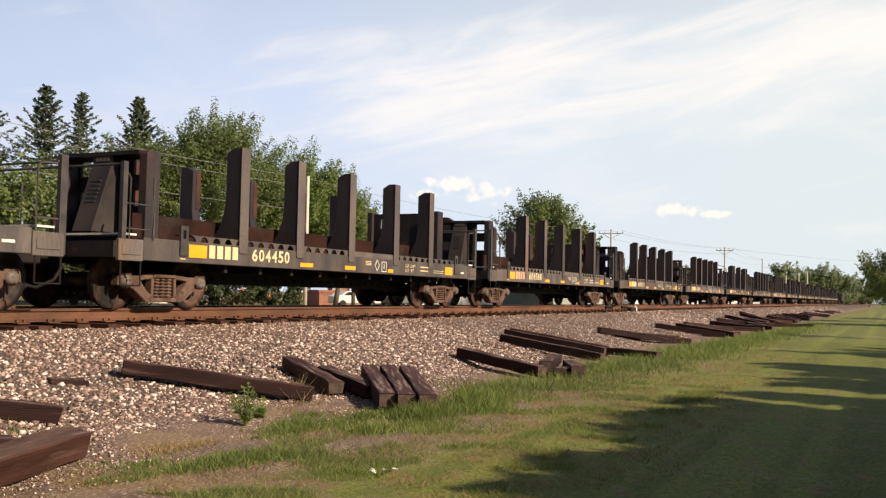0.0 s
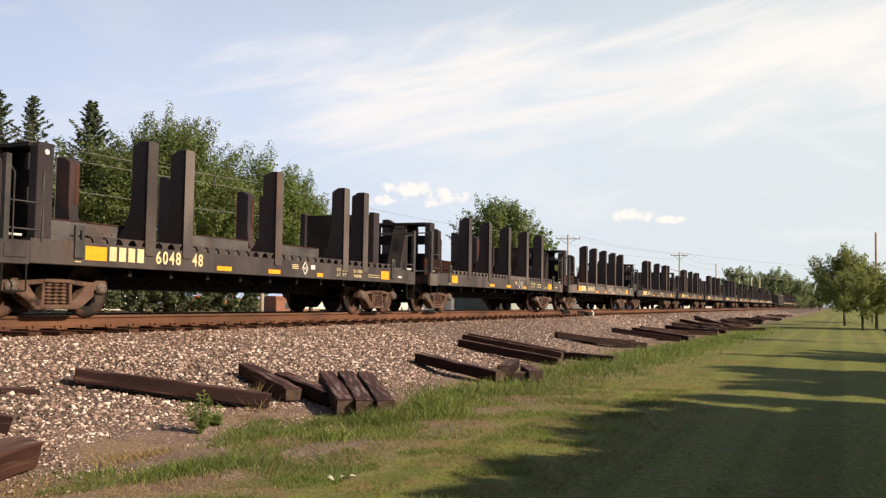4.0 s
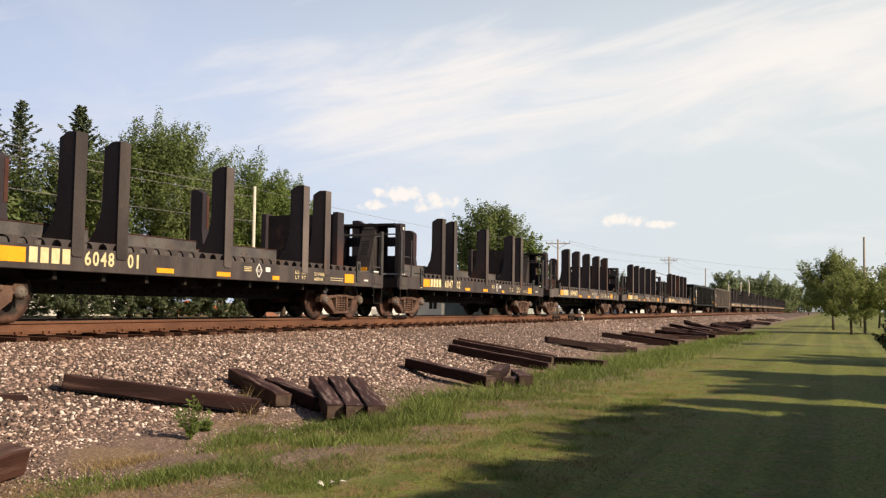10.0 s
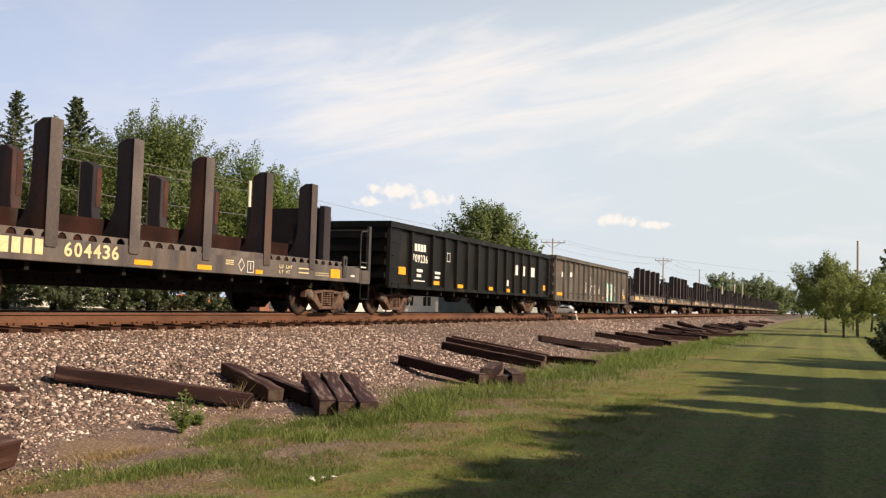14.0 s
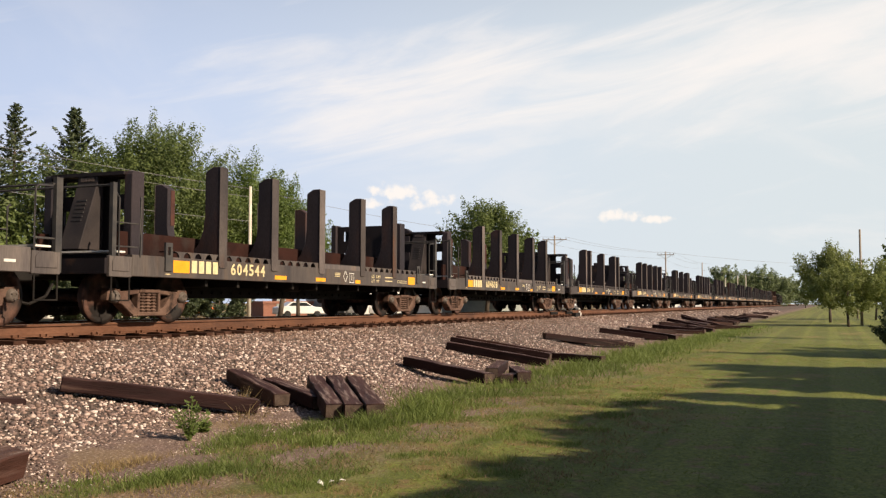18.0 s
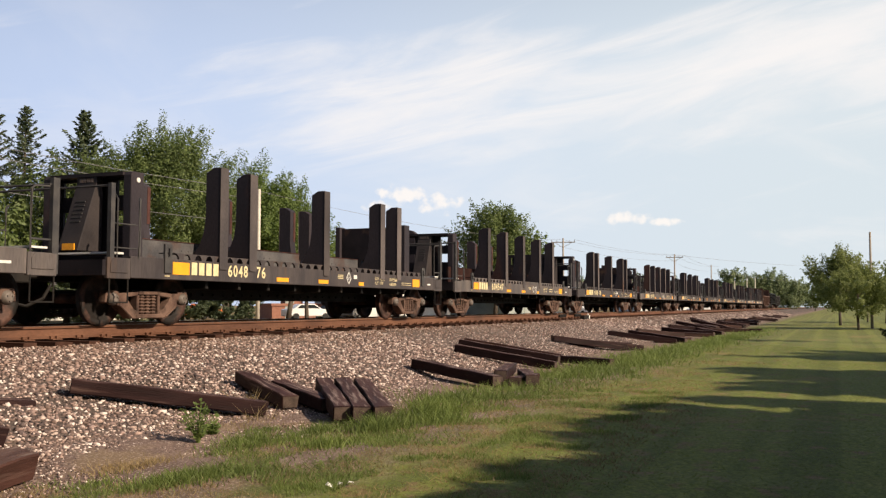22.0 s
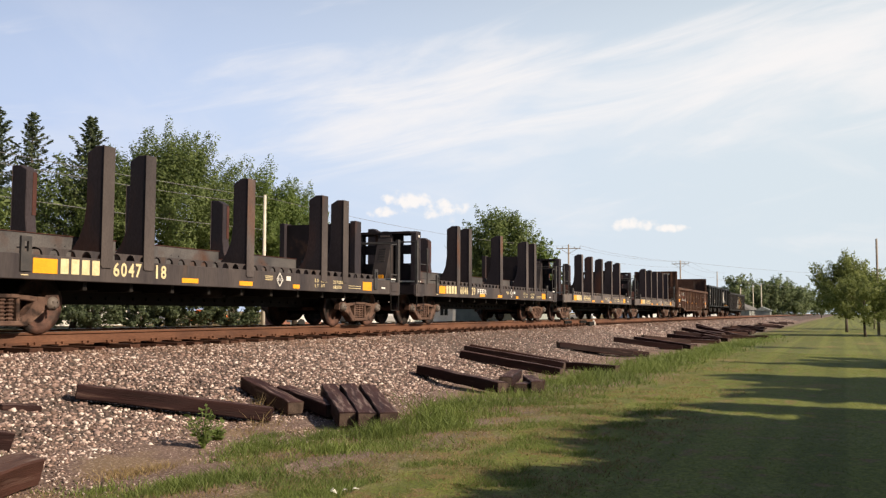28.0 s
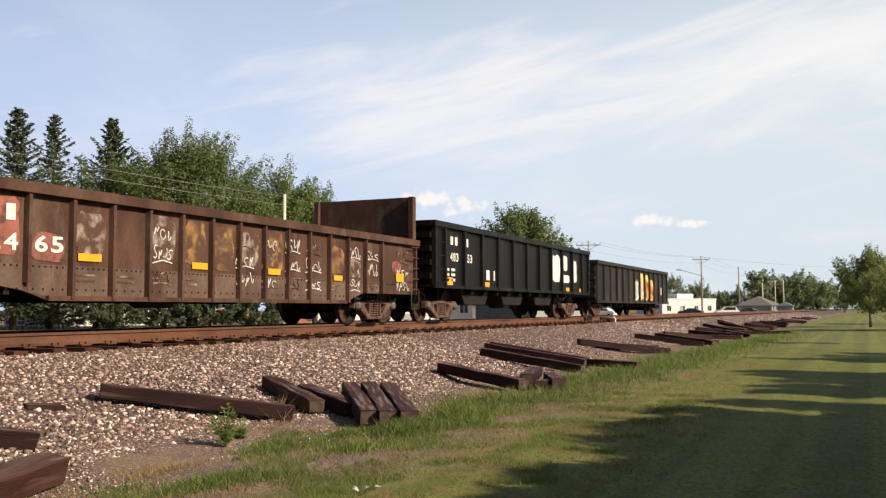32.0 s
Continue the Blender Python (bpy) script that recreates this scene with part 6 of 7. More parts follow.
        part("crossover_board", bm, M_WHITE, car, "pale crossover board")
    bm = bmesh.new()
    box(bm, 0.45, 0.70, -1.42, 1.42, 0.78, 1.02)
    part("end_sill", bevelled(bm), M_CAR, car)
    bm = bmesh.new()
    box(bm, 13.55, 13.80, -1.42, 1.42, 0.78, 1.02)
    part("end_sill", bevelled(bm), M_CAR, car)
    # plate and posts at the trailing end of the load
    bm = bmesh.new()
    if uneven:
        box(bm, 12.20, 12.26, -0.92, 0.92, 1.03, 2.46)
    else:
        box(bm, 12.20, 12.26, -0.52, 0.52, 1.03, 2.46)
        for s in (-1, 1):
            for y0, y1, z0, z1 in ((0.74, 0.92, 1.03, 2.46), (0.52, 0.74, 1.03, 1.45), (0.52, 0.74, 1.72, 2.05), (0.52, 0.74, 2.32, 2.46)):
                box(bm, 12.20, 12.26, min(s * y0, s * y1), max(s * y0, s * y1), z0, z1)
    rear = part("rear_bulkhead", bm, M_CAR, car, "flat dark steel bulkhead plate")
    for s in (-1, 1):
        bm = bmesh.new()
        a, b = sorted((s * 1.07, s * 0.92))
        prism(bm, [(12.10, 1.03), (12.40, 1.03), (12.40, 2.50), (12.10, 2.50)], a, b, "y")
        part("bulkhead_post", bevelled(bm, 0.012), M_STAKE, rear)
        bm = bmesh.new()
        a, b = sorted((s * 0.70, s * 0.60))
        prism(bm, [(12.26, 1.03), (12.80, 1.03), (12.45, 2.30), (12.26, 2.40)], a, b, "y")
        part("bulkhead_brace", bm, M_CAR, rear)
        bm = bmesh.new()
        box(bm, 13.66, 13.78, s * 1.42 - 0.035, s * 1.42 + 0.035, 0.76, 2.15)
        rail = part("rear_handrail_post", bm, M_STEELBAR, car)
        bm = bmesh.new()
        tube(bm, [(13.30, s * 1.42, 1.05), (13.30, s * 1.42, 1.95), (13.35, s * 1.42, 2.0), (13.62, s * 1.42, 2.02)], 0.017, 5)
        part("handrail_bar", bm, M_STEELBAR, rail)
        bm = bmesh.new()
        rod(bm, (13.30, s * 1.42, 1.25), (13.66, s * 1.42, 1.25), 0.017, 5)
        part("handrail_bar", bm, M_STEELBAR, rail)
    bm = bmesh.new()
    rod(bm, (13.64, -1.42, 2.05), (13.64, 1.42, 2.05), 0.018, 6)
    part("rear_handrail", bm, M_STEELBAR, car)
    bm = bmesh.new()
    rod(bm, (13.1, 0.75, 1.03), (13.1, 0.75, 1.75), 0.05, 6)
    lathe(bm, [(0.0, 0), (0.24, 0), (0.24, 0.03), (0.0, 0.03)], 16, (13.0, 0.66, 1.65))
    part("hand_brake", bm, M_UNDER, car)
    # markings on both sides
    for s in (-1, 1):
        y = s * (SIDE + 0.001)

        def patch(name, x0, x1, z0, z1, mat, label=""):
            bm = bmesh.new()
            a, b = sorted((y, y + s * 0.006))
            xa, xb = (x0, x1) if s < 0 else (14.25 - x1, 14.25 - x0)
            box(bm, xa, xb, a, b, z0, z1)
            return part(name, bm, mat, car, label)
        for x0, x1, z0, z1 in ((2.06, 2.50, 0.84, 1.05), (5.25, 5.69, 0.80, 0.88), (6.9, 7.32, 0.80, 0.88), (8.75, 9.0, 0.79, 0.87), (11.78, 12.22, 0.82, 1.02)):
            patch("reflector", x0, x1, z0, z1, M_ORANGE, "orange reflective patch")
        if s < 0:
            for word, x0, x1, z in (("LD LMT", 9.60, 10.12, 0.945), ("LT WT", 9.60, 10.03, 0.835)) + ((("217500", 10.38, 10.84, 0.935), ("68500", 10.38, 10.77, 0.825)) if uneven else ()):
                me = lettering(word, x0, x1, z, 0.070, y - 0.008)
                me.materials.append(M_LETTER)
                ob = new("stencilled_words", me)
                ob.parent = car
        for k in range(2):
            if s > 0:
                patch("stencil_line", 9.7, 10.15, 0.96 - 0.09 * k, 0.985 - 0.09 * k, M_LETTER)
            if s > 0 or not uneven:
                patch("stencil_line", 10.38, 10.80, 0.96 - 0.09 * k, 0.985 - 0.09 * k, M_LETTER)
            patch("stencil_line", 11.1, 11.7, 0.90 - 0.05 * k, 0.912 - 0.05 * k, M_LETTER)
        patch("stencil_line", 1.86, 1.98, 0.80, 0.815, M_LETTER)
        patch("stencil_line", 12.75, 12.95, 0.88, 0.92, M_WHITE)
        for k in range(3):
            patch("stencil_line", 7.75, 8.0, 0.93 + 0.035 * k, 0.945 + 0.035 * k, M_LETTER)
        if s < 0:
            bm = bmesh.new()
            if uneven:
                for p, q in (((8.155, 0.95), (8.26, 0.815)), ((8.26, 0.815), (8.365, 0.95)), ((8.365, 0.95), (8.26, 1.085)), ((8.26, 1.085), (8.155, 0.95))):
                    beam(bm, p, q, 0.02, y - 0.008, y)
                placard = part("diamond_placard", bm, M_WHITE, car)
                me = lettering("HOT", 8.19, 8.33, 0.92, 0.06, y - 0.009)
                me.materials.append(M_WHITE)
                word = new("placard_word", me)
                word.parent = placard
                patch("placard", 8.5, 8.66, 0.94, 1.03, M_WHITE)
            else:
                bm.free()
                for x0, x1, z0, z1 in ((8.46, 8.68, 0.80, 0.815), (8.46, 8.68, 1.015, 1.03), (8.46, 8.475, 0.815, 1.015), (8.665, 8.68, 0.815, 1.015), (8.56, 8.58, 0.86, 0.99)):
                    patch("placard_line", x0, x1, z0, z1, M_WHITE)
                bm = bmesh.new()
                for a, b in (((8.16, 0.94), (8.26, 0.82)), ((8.26, 0.82), (8.36, 0.94)), ((8.36, 0.94), (8.26, 1.06)), ((8.26, 1.06), (8.16, 0.94))):
                    beam(bm, a, b, 0.014, y - 0.006, y)
                part("diamond_line", bm, M_WHITE, car)
    truck(car, 1.93)
    truck(car, 12.38)
    coupler(car, -0.02, 1)
    coupler(car, 14.27, -1)
    return car


def number_flatcar(car, text, uneven, red):
    mat = M_LETTER_RED if red else M_LETTER
    y = -SIDE - 0.007
    for k in range(4):
        bm = bmesh.new()
        x = 2.56 + 0.205 * k
        box(bm, x, x + 0.15, y, y + 0.005, 0.845, 1.065)
        part("mark_bar", bm, mat, car)
    if uneven:
        a, b = text[:4], text[4:].strip()
        spans = ((a, 3.60, 4.26), (b, 4.53, 4.86))
    else:
        spans = ((text, 3.71, 4.90),)
    for tx, x0, x1 in spans:
        me = lettering(tx, x0, x1, 0.845, 0.22, y)
        me.materials.append(M_LETTER)
        ob = new("stencilled_number", me)
        ob.parent = car


def scrawl(car, x0, x1, z0, z1, y, material, seed, thick=0.03, strokes=5):
    """A hurried sprayed tag of loops, hooks and slashes that spells nothing."""
    rng = random.Random(seed)
    lines = []
    for k in range(strokes):
        w = (x1 - x0) / strokes
        cx, wide = x0 + w * (k + 0.5), w * rng.uniform(0.7, 1.1)
        tall = (z1 - z0) * rng.uniform(0.5, 0.95)
        cz = z0 + tall / 2 + (z1 - z0 - tall) * rng.random()
        tilt = rng.uniform(-0.25, 0.35)
        kind = rng.randrange(4)
        if kind == 0:
            a0, turn = rng.uniform(0, 6.28), rng.choice((-1, 1)) * rng.uniform(3.2, 5.6)
            pts = [(math.cos(a0 + turn * j / 9) * 0.5, math.sin(a0 + turn * j / 9) * 0.5) for j in range(10)]
        elif kind == 1:
            pts = [(-0.3, 0.5), (-0.15, 0.1), (-0.1, -0.3), (0.05, -0.5), (0.3, -0.42), (0.42, -0.15)]
        elif kind == 2:
            pts = [(0.4, 0.42), (0.1, 0.5), (-0.25, 0.35), (-0.2, 0.08), (0.15, -0.08), (0.3, -0.3), (0.0, -0.5), (-0.4, -0.42)]
        else:
            pts = [(-0.35, -0.5), (-0.1, 0.45), (0.08, -0.1), (0.4, 0.5)]
        lines.append([Vector((cx + (px + tilt * pz) * wide, cz + pz * tall)) for px, pz in pts])
    if rng.random() < 0.6:
        lines.append([Vector((x0, z0 - 0.02)), Vector(((x0 + x1) / 2, z0 + 0.03)), Vector((x1, z0 - 0.01))])
    for pts in lines:
        bm = bmesh.new()
        for a, b in zip(pts, pts[1:]):
            d = (b - a).normalized() * thick * 0.3
            beam(bm, a - d, b + d, thick, y - 0.004, y)
        part("paint_scrawl", bm, material, car)


def gondola(length, top, bottom, ribs, paint, label, belly=0.0, ends=0.0, hopper=False, slim=1.0):
    """An open high-sided car; side face at y = -1.53."""
    car = thing("gondola_car", label, "railway car", "cars of the train")
    x0, x1, W = 0.45, 0.45 + length, 1.53
    for s in (-1, 1):
        y = s * (W - 0.09)
        bm = bmesh.new()
        a, b = sorted((y, y - s * 0.03))
        if belly:
            pts = [(x0, bottom), (x0 + 2.75, bottom), (x0 + 3.5, bottom - belly), (x1 - 3.5, bottom - belly), (x1 - 2.75, bottom), (x1, bottom), (x1, top), (x0, top)]
        else:
            pts = [(x0, bottom), (x1, bottom), (x1, top), (x0, top)]
        prism(bm, pts, a, b, "y")
        wall = part("side_wall", bm, paint, car)
        bm = bmesh.new()
        a, b = sorted((s * (W + 0.03), s * (W - 0.15)))
        box(bm, x0 - 0.03, x1 + 0.03, a, b, top - 0.13, top + 0.02)
        part("top_chord", bevelled(bm, 0.02), paint, wall)
        bm = bmesh.new()
        a, b = sorted((s * (W - 0.02), s * (W - 0.12)))
        box(bm, x0, x1, a, b, bottom - 0.02, bottom + 0.07) if not belly else box(bm, x0 + 3.5, x1 - 3.5, a, b, bottom - belly - 0.02, bottom - belly + 0.05)
        part("bottom_chord", bevelled(bm, 0.01), paint, wall)
        for x in ribs:
            zb = bottom - (belly if 3.3 < x - x0 < length - 3.3 else 0)
            bm = bmesh.new()
            prism(bm, [(x - 0.075 * slim, s * (W - 0.09)), (x + 0.075 * slim, s * (W - 0.09)), (x + 0.05 * slim, s * W), (x - 0.05 * slim, s * W)], zb, top - 0.12, "z")
            part("rib", bm, paint, wall)
        bm = bmesh.new()
        for xl in (x0 + 0.08, x1 - 0.50):
            for k in range(5):
                z = bottom + 0.12 + k * (top - bottom - 0.3) / 4
                rod(bm, (xl, s * (W + 0.05), z), (xl + 0.42, s * (W + 0.05), z), 0.012, 5)
            rod(bm, (xl, s * (W + 0.05), bottom - 0.35), (xl, s * (W + 0.05), bottom + 0.1), 0.012, 5)
            rod(bm, (xl + 0.42, s * (W + 0.05), bottom - 0.35), (xl + 0.42, s * (W + 0.05), bottom + 0.1), 0.012, 5)
            rod(bm, (xl, s * (W + 0.05), bottom - 0.35), (xl + 0.42, s * (W + 0.05), bottom - 0.35), 0.012, 5)
        part("side_ladder", bm, paint, wall)
    bm = bmesh.new()
    box(bm, x0, x1, -W + 0.1, W - 0.1, bottom + 0.08, bottom + 0.14)
    part("floor", bm, paint, car)
    bm = bmesh.new()
    box(bm, x0 + 0.3, x1 - 0.3, -0.35, 0.35, 0.62, bottom + 0.08)
    under = part("underframe", bm, M_UNDER, car)
    for k in range(10):
        x = x0 + 2.9 + (length - 5.8) * k / 9
        bm = bmesh.new()
        box(bm, x - 0.05, x + 0.05, -W + 0.15, W - 0.15, bottom - 0.16, bottom + 0.06)
        part("crossbearer", bm, M_UNDER, under)
    bm = bmesh.new()
    rod(bm, (6.4, -0.8, 0.52), (7.2, -0.8, 0.52), 0.16, 12)
    part("air_tank", bm, M_UNDER, under)
    if hopper:
        for xa in (4.0, 7.2, 10.4):
            bm = bmesh.new()
            prism(bm, [(xa - 1.2, bottom + 0.05), (xa + 1.2, bottom + 0.05), (xa + 0.8, bottom - 0.45), (xa - 0.8, bottom - 0.45)], -1.2, 1.2, "y")
            part("hopper_pocket", bm, M_UNDER, under)
    for xe, d in ((x0, 1), (x1, -1)):
        bm = bmesh.new()
        a, b = sorted((xe, xe + d * 0.05))
        box(bm, a, b, -W + 0.1, W - 0.1, bottom, top + ends)
        wall = part("end_wall", bevelled(bm, 0.012), paint, car)
        for k in range(4):
            z = bottom + 0.22 + k * (top - bottom - 0.3) / 4
            a, b = sorted((xe - d * 0.10, xe + d * 0.02))
            bm = bmesh.new()
            box(bm, a, b, -W + 0.1, W - 0.1, z, z + 0.14)
            part("end_rib", bevelled(bm, 0.012), paint, wall)
        if ends:
            for k in range(4):
                y = -1.05 + 0.7 * k
                a, b = sorted((xe - d * 0.06, xe + d * 0.04))
                bm = bmesh.new()
                box(bm, a, b, y - 0.05, y + 0.05, top, top + ends - 0.05)
                part("end_post", bm, paint, wall)
            for y in (-W + 0.14, W - 0.14):
                a, b = sorted((xe - d * 0.02, xe + d * 0.16))
                bm = bmesh.new()
                box(bm, a, b, y - 0.06, y + 0.06, top - 0.1, top + ends)
                part("corner_post", bm, paint, wall)
            if d > 0:
                for k in range(4):
                    bm = bmesh.new()
                    box(bm, xe - 0.012, xe - 0.002, -0.95 + 0.14 * k, -0.85 + 0.14 * k, top + ends - 0.24, top + ends - 0.14)
                    part("mark_bar", bm, M_WHITE, wall)
        else:
            a, b = sorted((xe - d * 0.05, xe + d * 0.14))
            bm = bmesh.new()
            box(bm, a, b, -W + 0.1, W - 0.1, top - 0.13, top + 0.02)
            part("end_chord", bevelled(bm, 0.012), paint, wall)
    truck(car, x0 + 1.42, 1.74)
    truck(car, x1 - 1.42, 1.74)
    coupler(car, -0.03, 1)
    coupler(car, length + 0.93, -1)
    return car


def blob(car, x0, x1, z0, z1, y, material, seed):
    """A rounded painted patch with an uneven outline."""
    rng = random.Random(seed)
    bm = bmesh.new()
    pts = []
    for k in range(22):
        a = k * 2 * math.pi / 22
        r = rng.uniform(0.82, 1.0)
        c, s = math.cos(a), math.sin(a)
        pts.append(((x0 + x1) / 2 + math.copysign(abs(c) ** 0.5, c) * r * (x1 - x0) / 2, (z0 + z1) / 2 + math.copysign(abs(s) ** 0.5, s) * r * (z1 - z0) / 2))
    prism(bm, pts, y - 0.004, y, "y")
    part("paint_patch", bm, material, car)


def rivets(car, bays, wide, z, count=6):
    """A row of rivet heads across each bay of a side, as one part."""
    bm = bmesh.new()
    for x in bays:
        for k in range(count):
            cx = x + wide * (0.17 + 0.66 * k / (count - 1))
            prism(bm, [(cx - 0.016, z), (cx - 0.008, z - 0.014), (cx + 0.008, z - 0.014), (cx + 0.016, z), (cx + 0.008, z + 0.014), (cx - 0.008, z + 0.014)], -1.455, -1.440, "y")
    tagged(part("rivets", bm, M_UNDER, car), kind="stuff")


def marks(car, items, y=-1.444):
    """Painted patches on the near side: x0, x1, z0, z1, material."""
    for x0, x1, z0, z1, mat in items:
        bm = bmesh.new()
        box(bm, x0, x1, y - 0.006, y, z0, z1)
        part("painted_patch" if mat is not M_ORANGE else "reflector", bm, mat, car)


def number_on(car, text, x0, x1, z0, h, mat, y=-1.452):
    me = lettering(text, x0, x1, z0, h, y)
    me.materials.append(mat)
    ob = new("stencilled_number", me)
    ob.parent = car


TRAIN = []      # (car, x of its front coupler at 0 s)
PITCH, START = 14.25, 9.85


def make_train():
    even, odd = flatcar(False), flatcar(True)
    first = ["------", "604450", "604568", "604611", "604561", "604848", "604553", "604567", "604766", "604950", "604627", "604801", "604702", "604463", "604574", "604436"]
    then = ["604586", "604544", "604608", "604937", "604491", "604876", "604547", "604808", "604430", "604982", "604841", "604718", "604629", "604446", "604532"]
    pairs = {"604848", "604766", "604950", "604627", "604801", "604702", "604937", "604876", "604808", "604982", "604841", "604718", "604629"}
    spots = [(t, START + PITCH * (k - 1)) for k, t in enumerate(first)]
    after = START + PITCH * 15
    spots += [(t, after + 32.85 + PITCH * k) for k, t in enumerate(then)]
    used = set()
    blanks = {"604553", "604841"}
    for text, x in spots:
        u = text in pairs
        proto = odd if u else even
        m = pose(x, TRACK_Y, RAIL_TOP)
        if u not in used:
            used.add(u)
            car = proto
            car.matrix_world = m
        else:
            car = copy_thing(proto, m)
        TRAIN.append((car, x, text, u))
    for car, x, text, u in TRAIN:
        if text.isdigit() and text not in blanks:
            number_flatcar(car, text, u, text == "604568")
        if text == "604629":
            number_on(car, "FEER", 5.02, 5.84, 0.88, 0.155, M_WHITE, -SIDE - 0.006)
    g1 = gondola(15.2, 2.37, 0.70, [0.52, 1.90, 3.38] + [4.32 + 0.957 * k for k in range(10)] + [14.09, 15.57], M_GON_BLACK, "glossy black open gondola car with white lettering")
    marks(g1, [(2.2 + 0.205 * k, 2.36 + 0.205 * k, 1.73, 1.93, M_WHITE) for k in range(4)] + [(11.25, 11.62, 1.42, 1.78, M_WHITE), (12.18, 12.5, 1.42, 1.78, M_WHITE), (13.3, 13.75, 1.42, 1.78, M_WHITE)])
    number_on(g1, "709236", 2.05, 3.14, 1.42, 0.22, M_WHITE)
    marks(g1, [(1.2, 1.65, 1.05, 1.25, M_ORANGE), (3.6, 4.05, 0.84, 0.95, M_ORANGE), (5.5, 6.0, 0.80, 0.91, M_ORANGE), (8.35, 8.85, 0.80, 0.91, M_ORANGE), (10.2, 10.7, 0.78, 0.89, M_ORANGE), (12.1, 12.6, 0.78, 0.89, M_ORANGE),
               (15.0, 15.3, 0.95, 1.15, M_ORANGE), (4.6, 4.86, 1.55, 1.57, M_WHITE), (4.6, 4.86, 1.80, 1.82, M_WHITE), (4.6, 4.62, 1.57, 1.80, M_WHITE), (4.84, 4.86, 1.57, 1.80, M_WHITE),
               (2.4, 2.8, 1.16, 1.24, M_WHITE), (2.4, 2.7, 1.02, 1.10, M_WHITE), (2.2, 2.95, 0.90, 0.93, M_WHITE), (3.7, 4.1, 1.15, 1.22, M_WHITE), (3.7, 4.05, 1.02, 1.09, M_WHITE), (10.3, 10.55, 1.0, 1.2, M_WHITE)])
    TRAIN.append((g1, after, "", False))
    g2 = gondola(15.7, 2.45, 0.60, [0.52, 1.95] + [2.78 + 0.953 * k for k in range(12)] + [14.46, 16.05], M_GON_GREY, "dusty dark grey gondola car with pale turquoise sprayed paint")
    marks(g2, [(1.0, 1.9, 0.80, 0.93, M_ORANGE), (9.52, 10.02, 0.76, 0.88, M_ORANGE), (15.2, 15.6, 0.85, 1.05, M_ORANGE), (1.7, 2.3, 1.6, 1.8, M_WHITE), (2.8, 3.5, 1.65, 1.85, M_WHITE), ])
    for k, (a, b) in enumerate(((10.42, 11.29), (11.38, 12.26))):
        blob(g2, a, b, 0.62, 1.66, -1.448, M_GRAFFITI_TEAL, 30 + k)
        blob(g2, a + 0.04, a + 0.42, 1.45, 1.82, -1.450, M_GRAFFITI_TEAL, 36 + k)
        blob(g2, a + 0.13, b - 0.13, 0.80, 1.46, -1.456, M_GRAFFITI_PALE, 33 + k)
        blob(g2, a + 0.17, a + 0.40, 1.38, 1.70, -1.457, M_GRAFFITI_PALE, 38 + k)
        for j in range(15):
            z = 0.84 + 0.042 * j
            bm = bmesh.new()
            beam(bm, (a + 0.17, z + random.uniform(-0.02, 0.02)), (b - 0.19, z + random.uniform(-0.03, 0.03)), 0.009, -1.466, -1.461)
            part("paint_hatching", bm, M_GRAFFITI_DARK, g2)
    scrawl(g2, 12.40, 12.95, 0.66, 0.98, -1.448, M_GRAFFITI_TEAL, 48, 0.030, 4)
    for k, (cx, cz, w, h, a0, a1) in enumerate(((6.95, 1.42, 0.26, 0.36, 1.9, -1.4), (7.35, 1.02, 0.30, 0.34, 3.6, 0.3), (7.12, 0.86, 0.22, 0.22, 3.0, 6.4))):
        bm = bmesh.new()
        pts = [Vector((cx + w * math.cos(a0 + (a1 - a0) * j / 10), cz + h * math.sin(a0 + (a1 - a0) * j / 10))) for j in range(11)]
        for a, b in zip(pts, pts[1:]):
            beam(bm, a, b, 0.045, -1.452, -1.448)
        part("paint_scrawl", bm, M_WHITE, g2)
    rivets(g2, [2.78 + 0.953 * k for k in range(12)], 0.953, 0.92, 7)
    marks(g2, [(12.55, 12.9, 1.42, 1.44, M_WHITE), (12.55, 12.9, 1.12, 1.14, M_WHITE), (12.55, 12.57, 1.14, 1.42, M_WHITE), (12.88, 12.9, 1.14, 1.42, M_WHITE), (12.66, 12.68, 1.2, 1.42, M_WHITE), (12.77, 12.79, 1.2, 1.42, M_WHITE)], -1.450)
    marks(g2, [(13.55 + 0.25 * i, 13.66 + 0.25 * i, 1.35 - 0.12 * j, 1.39 - 0.12 * j, M_FADED_PALE) for i in range(2) for j in range(4)], -1.450)
    for k, (a, b) in enumerate(((7.6, 8.1), (8.6, 9.1), (14.7, 15.4), (5.8, 6.3))):
        scrawl(g2, a, b, 1.02, 1.45 + 0.1 * (k % 2), -1.448, M_WHITE, 40 + k, 0.034, 4)
    TRAIN.append((g2, after + 16.15, "", False))
    end = after + 32.85 + PITCH * len(then)
    g3 = gondola(15.15, 2.05, 0.70, [0.55] + [2.03 + 0.78 * k for k in range(16)] + [15.5], M_GON_RUST, "rusty brown gondola car with tall ends and white scrawls", 0.22, 1.12, slim=0.55)
    for k, (a, b, c, d) in enumerate(((0.75, 1.3, 0.95, 1.35), (2.10, 2.73, 1.0, 1.88), (2.87, 3.51, 1.0, 1.88), (3.66, 4.30, 0.98, 1.42), (14.3, 14.8, 1.2, 1.5))):
        blob(g3, a, b, c, d, -1.446, M_GRAFFITI_RED, 170 + k)
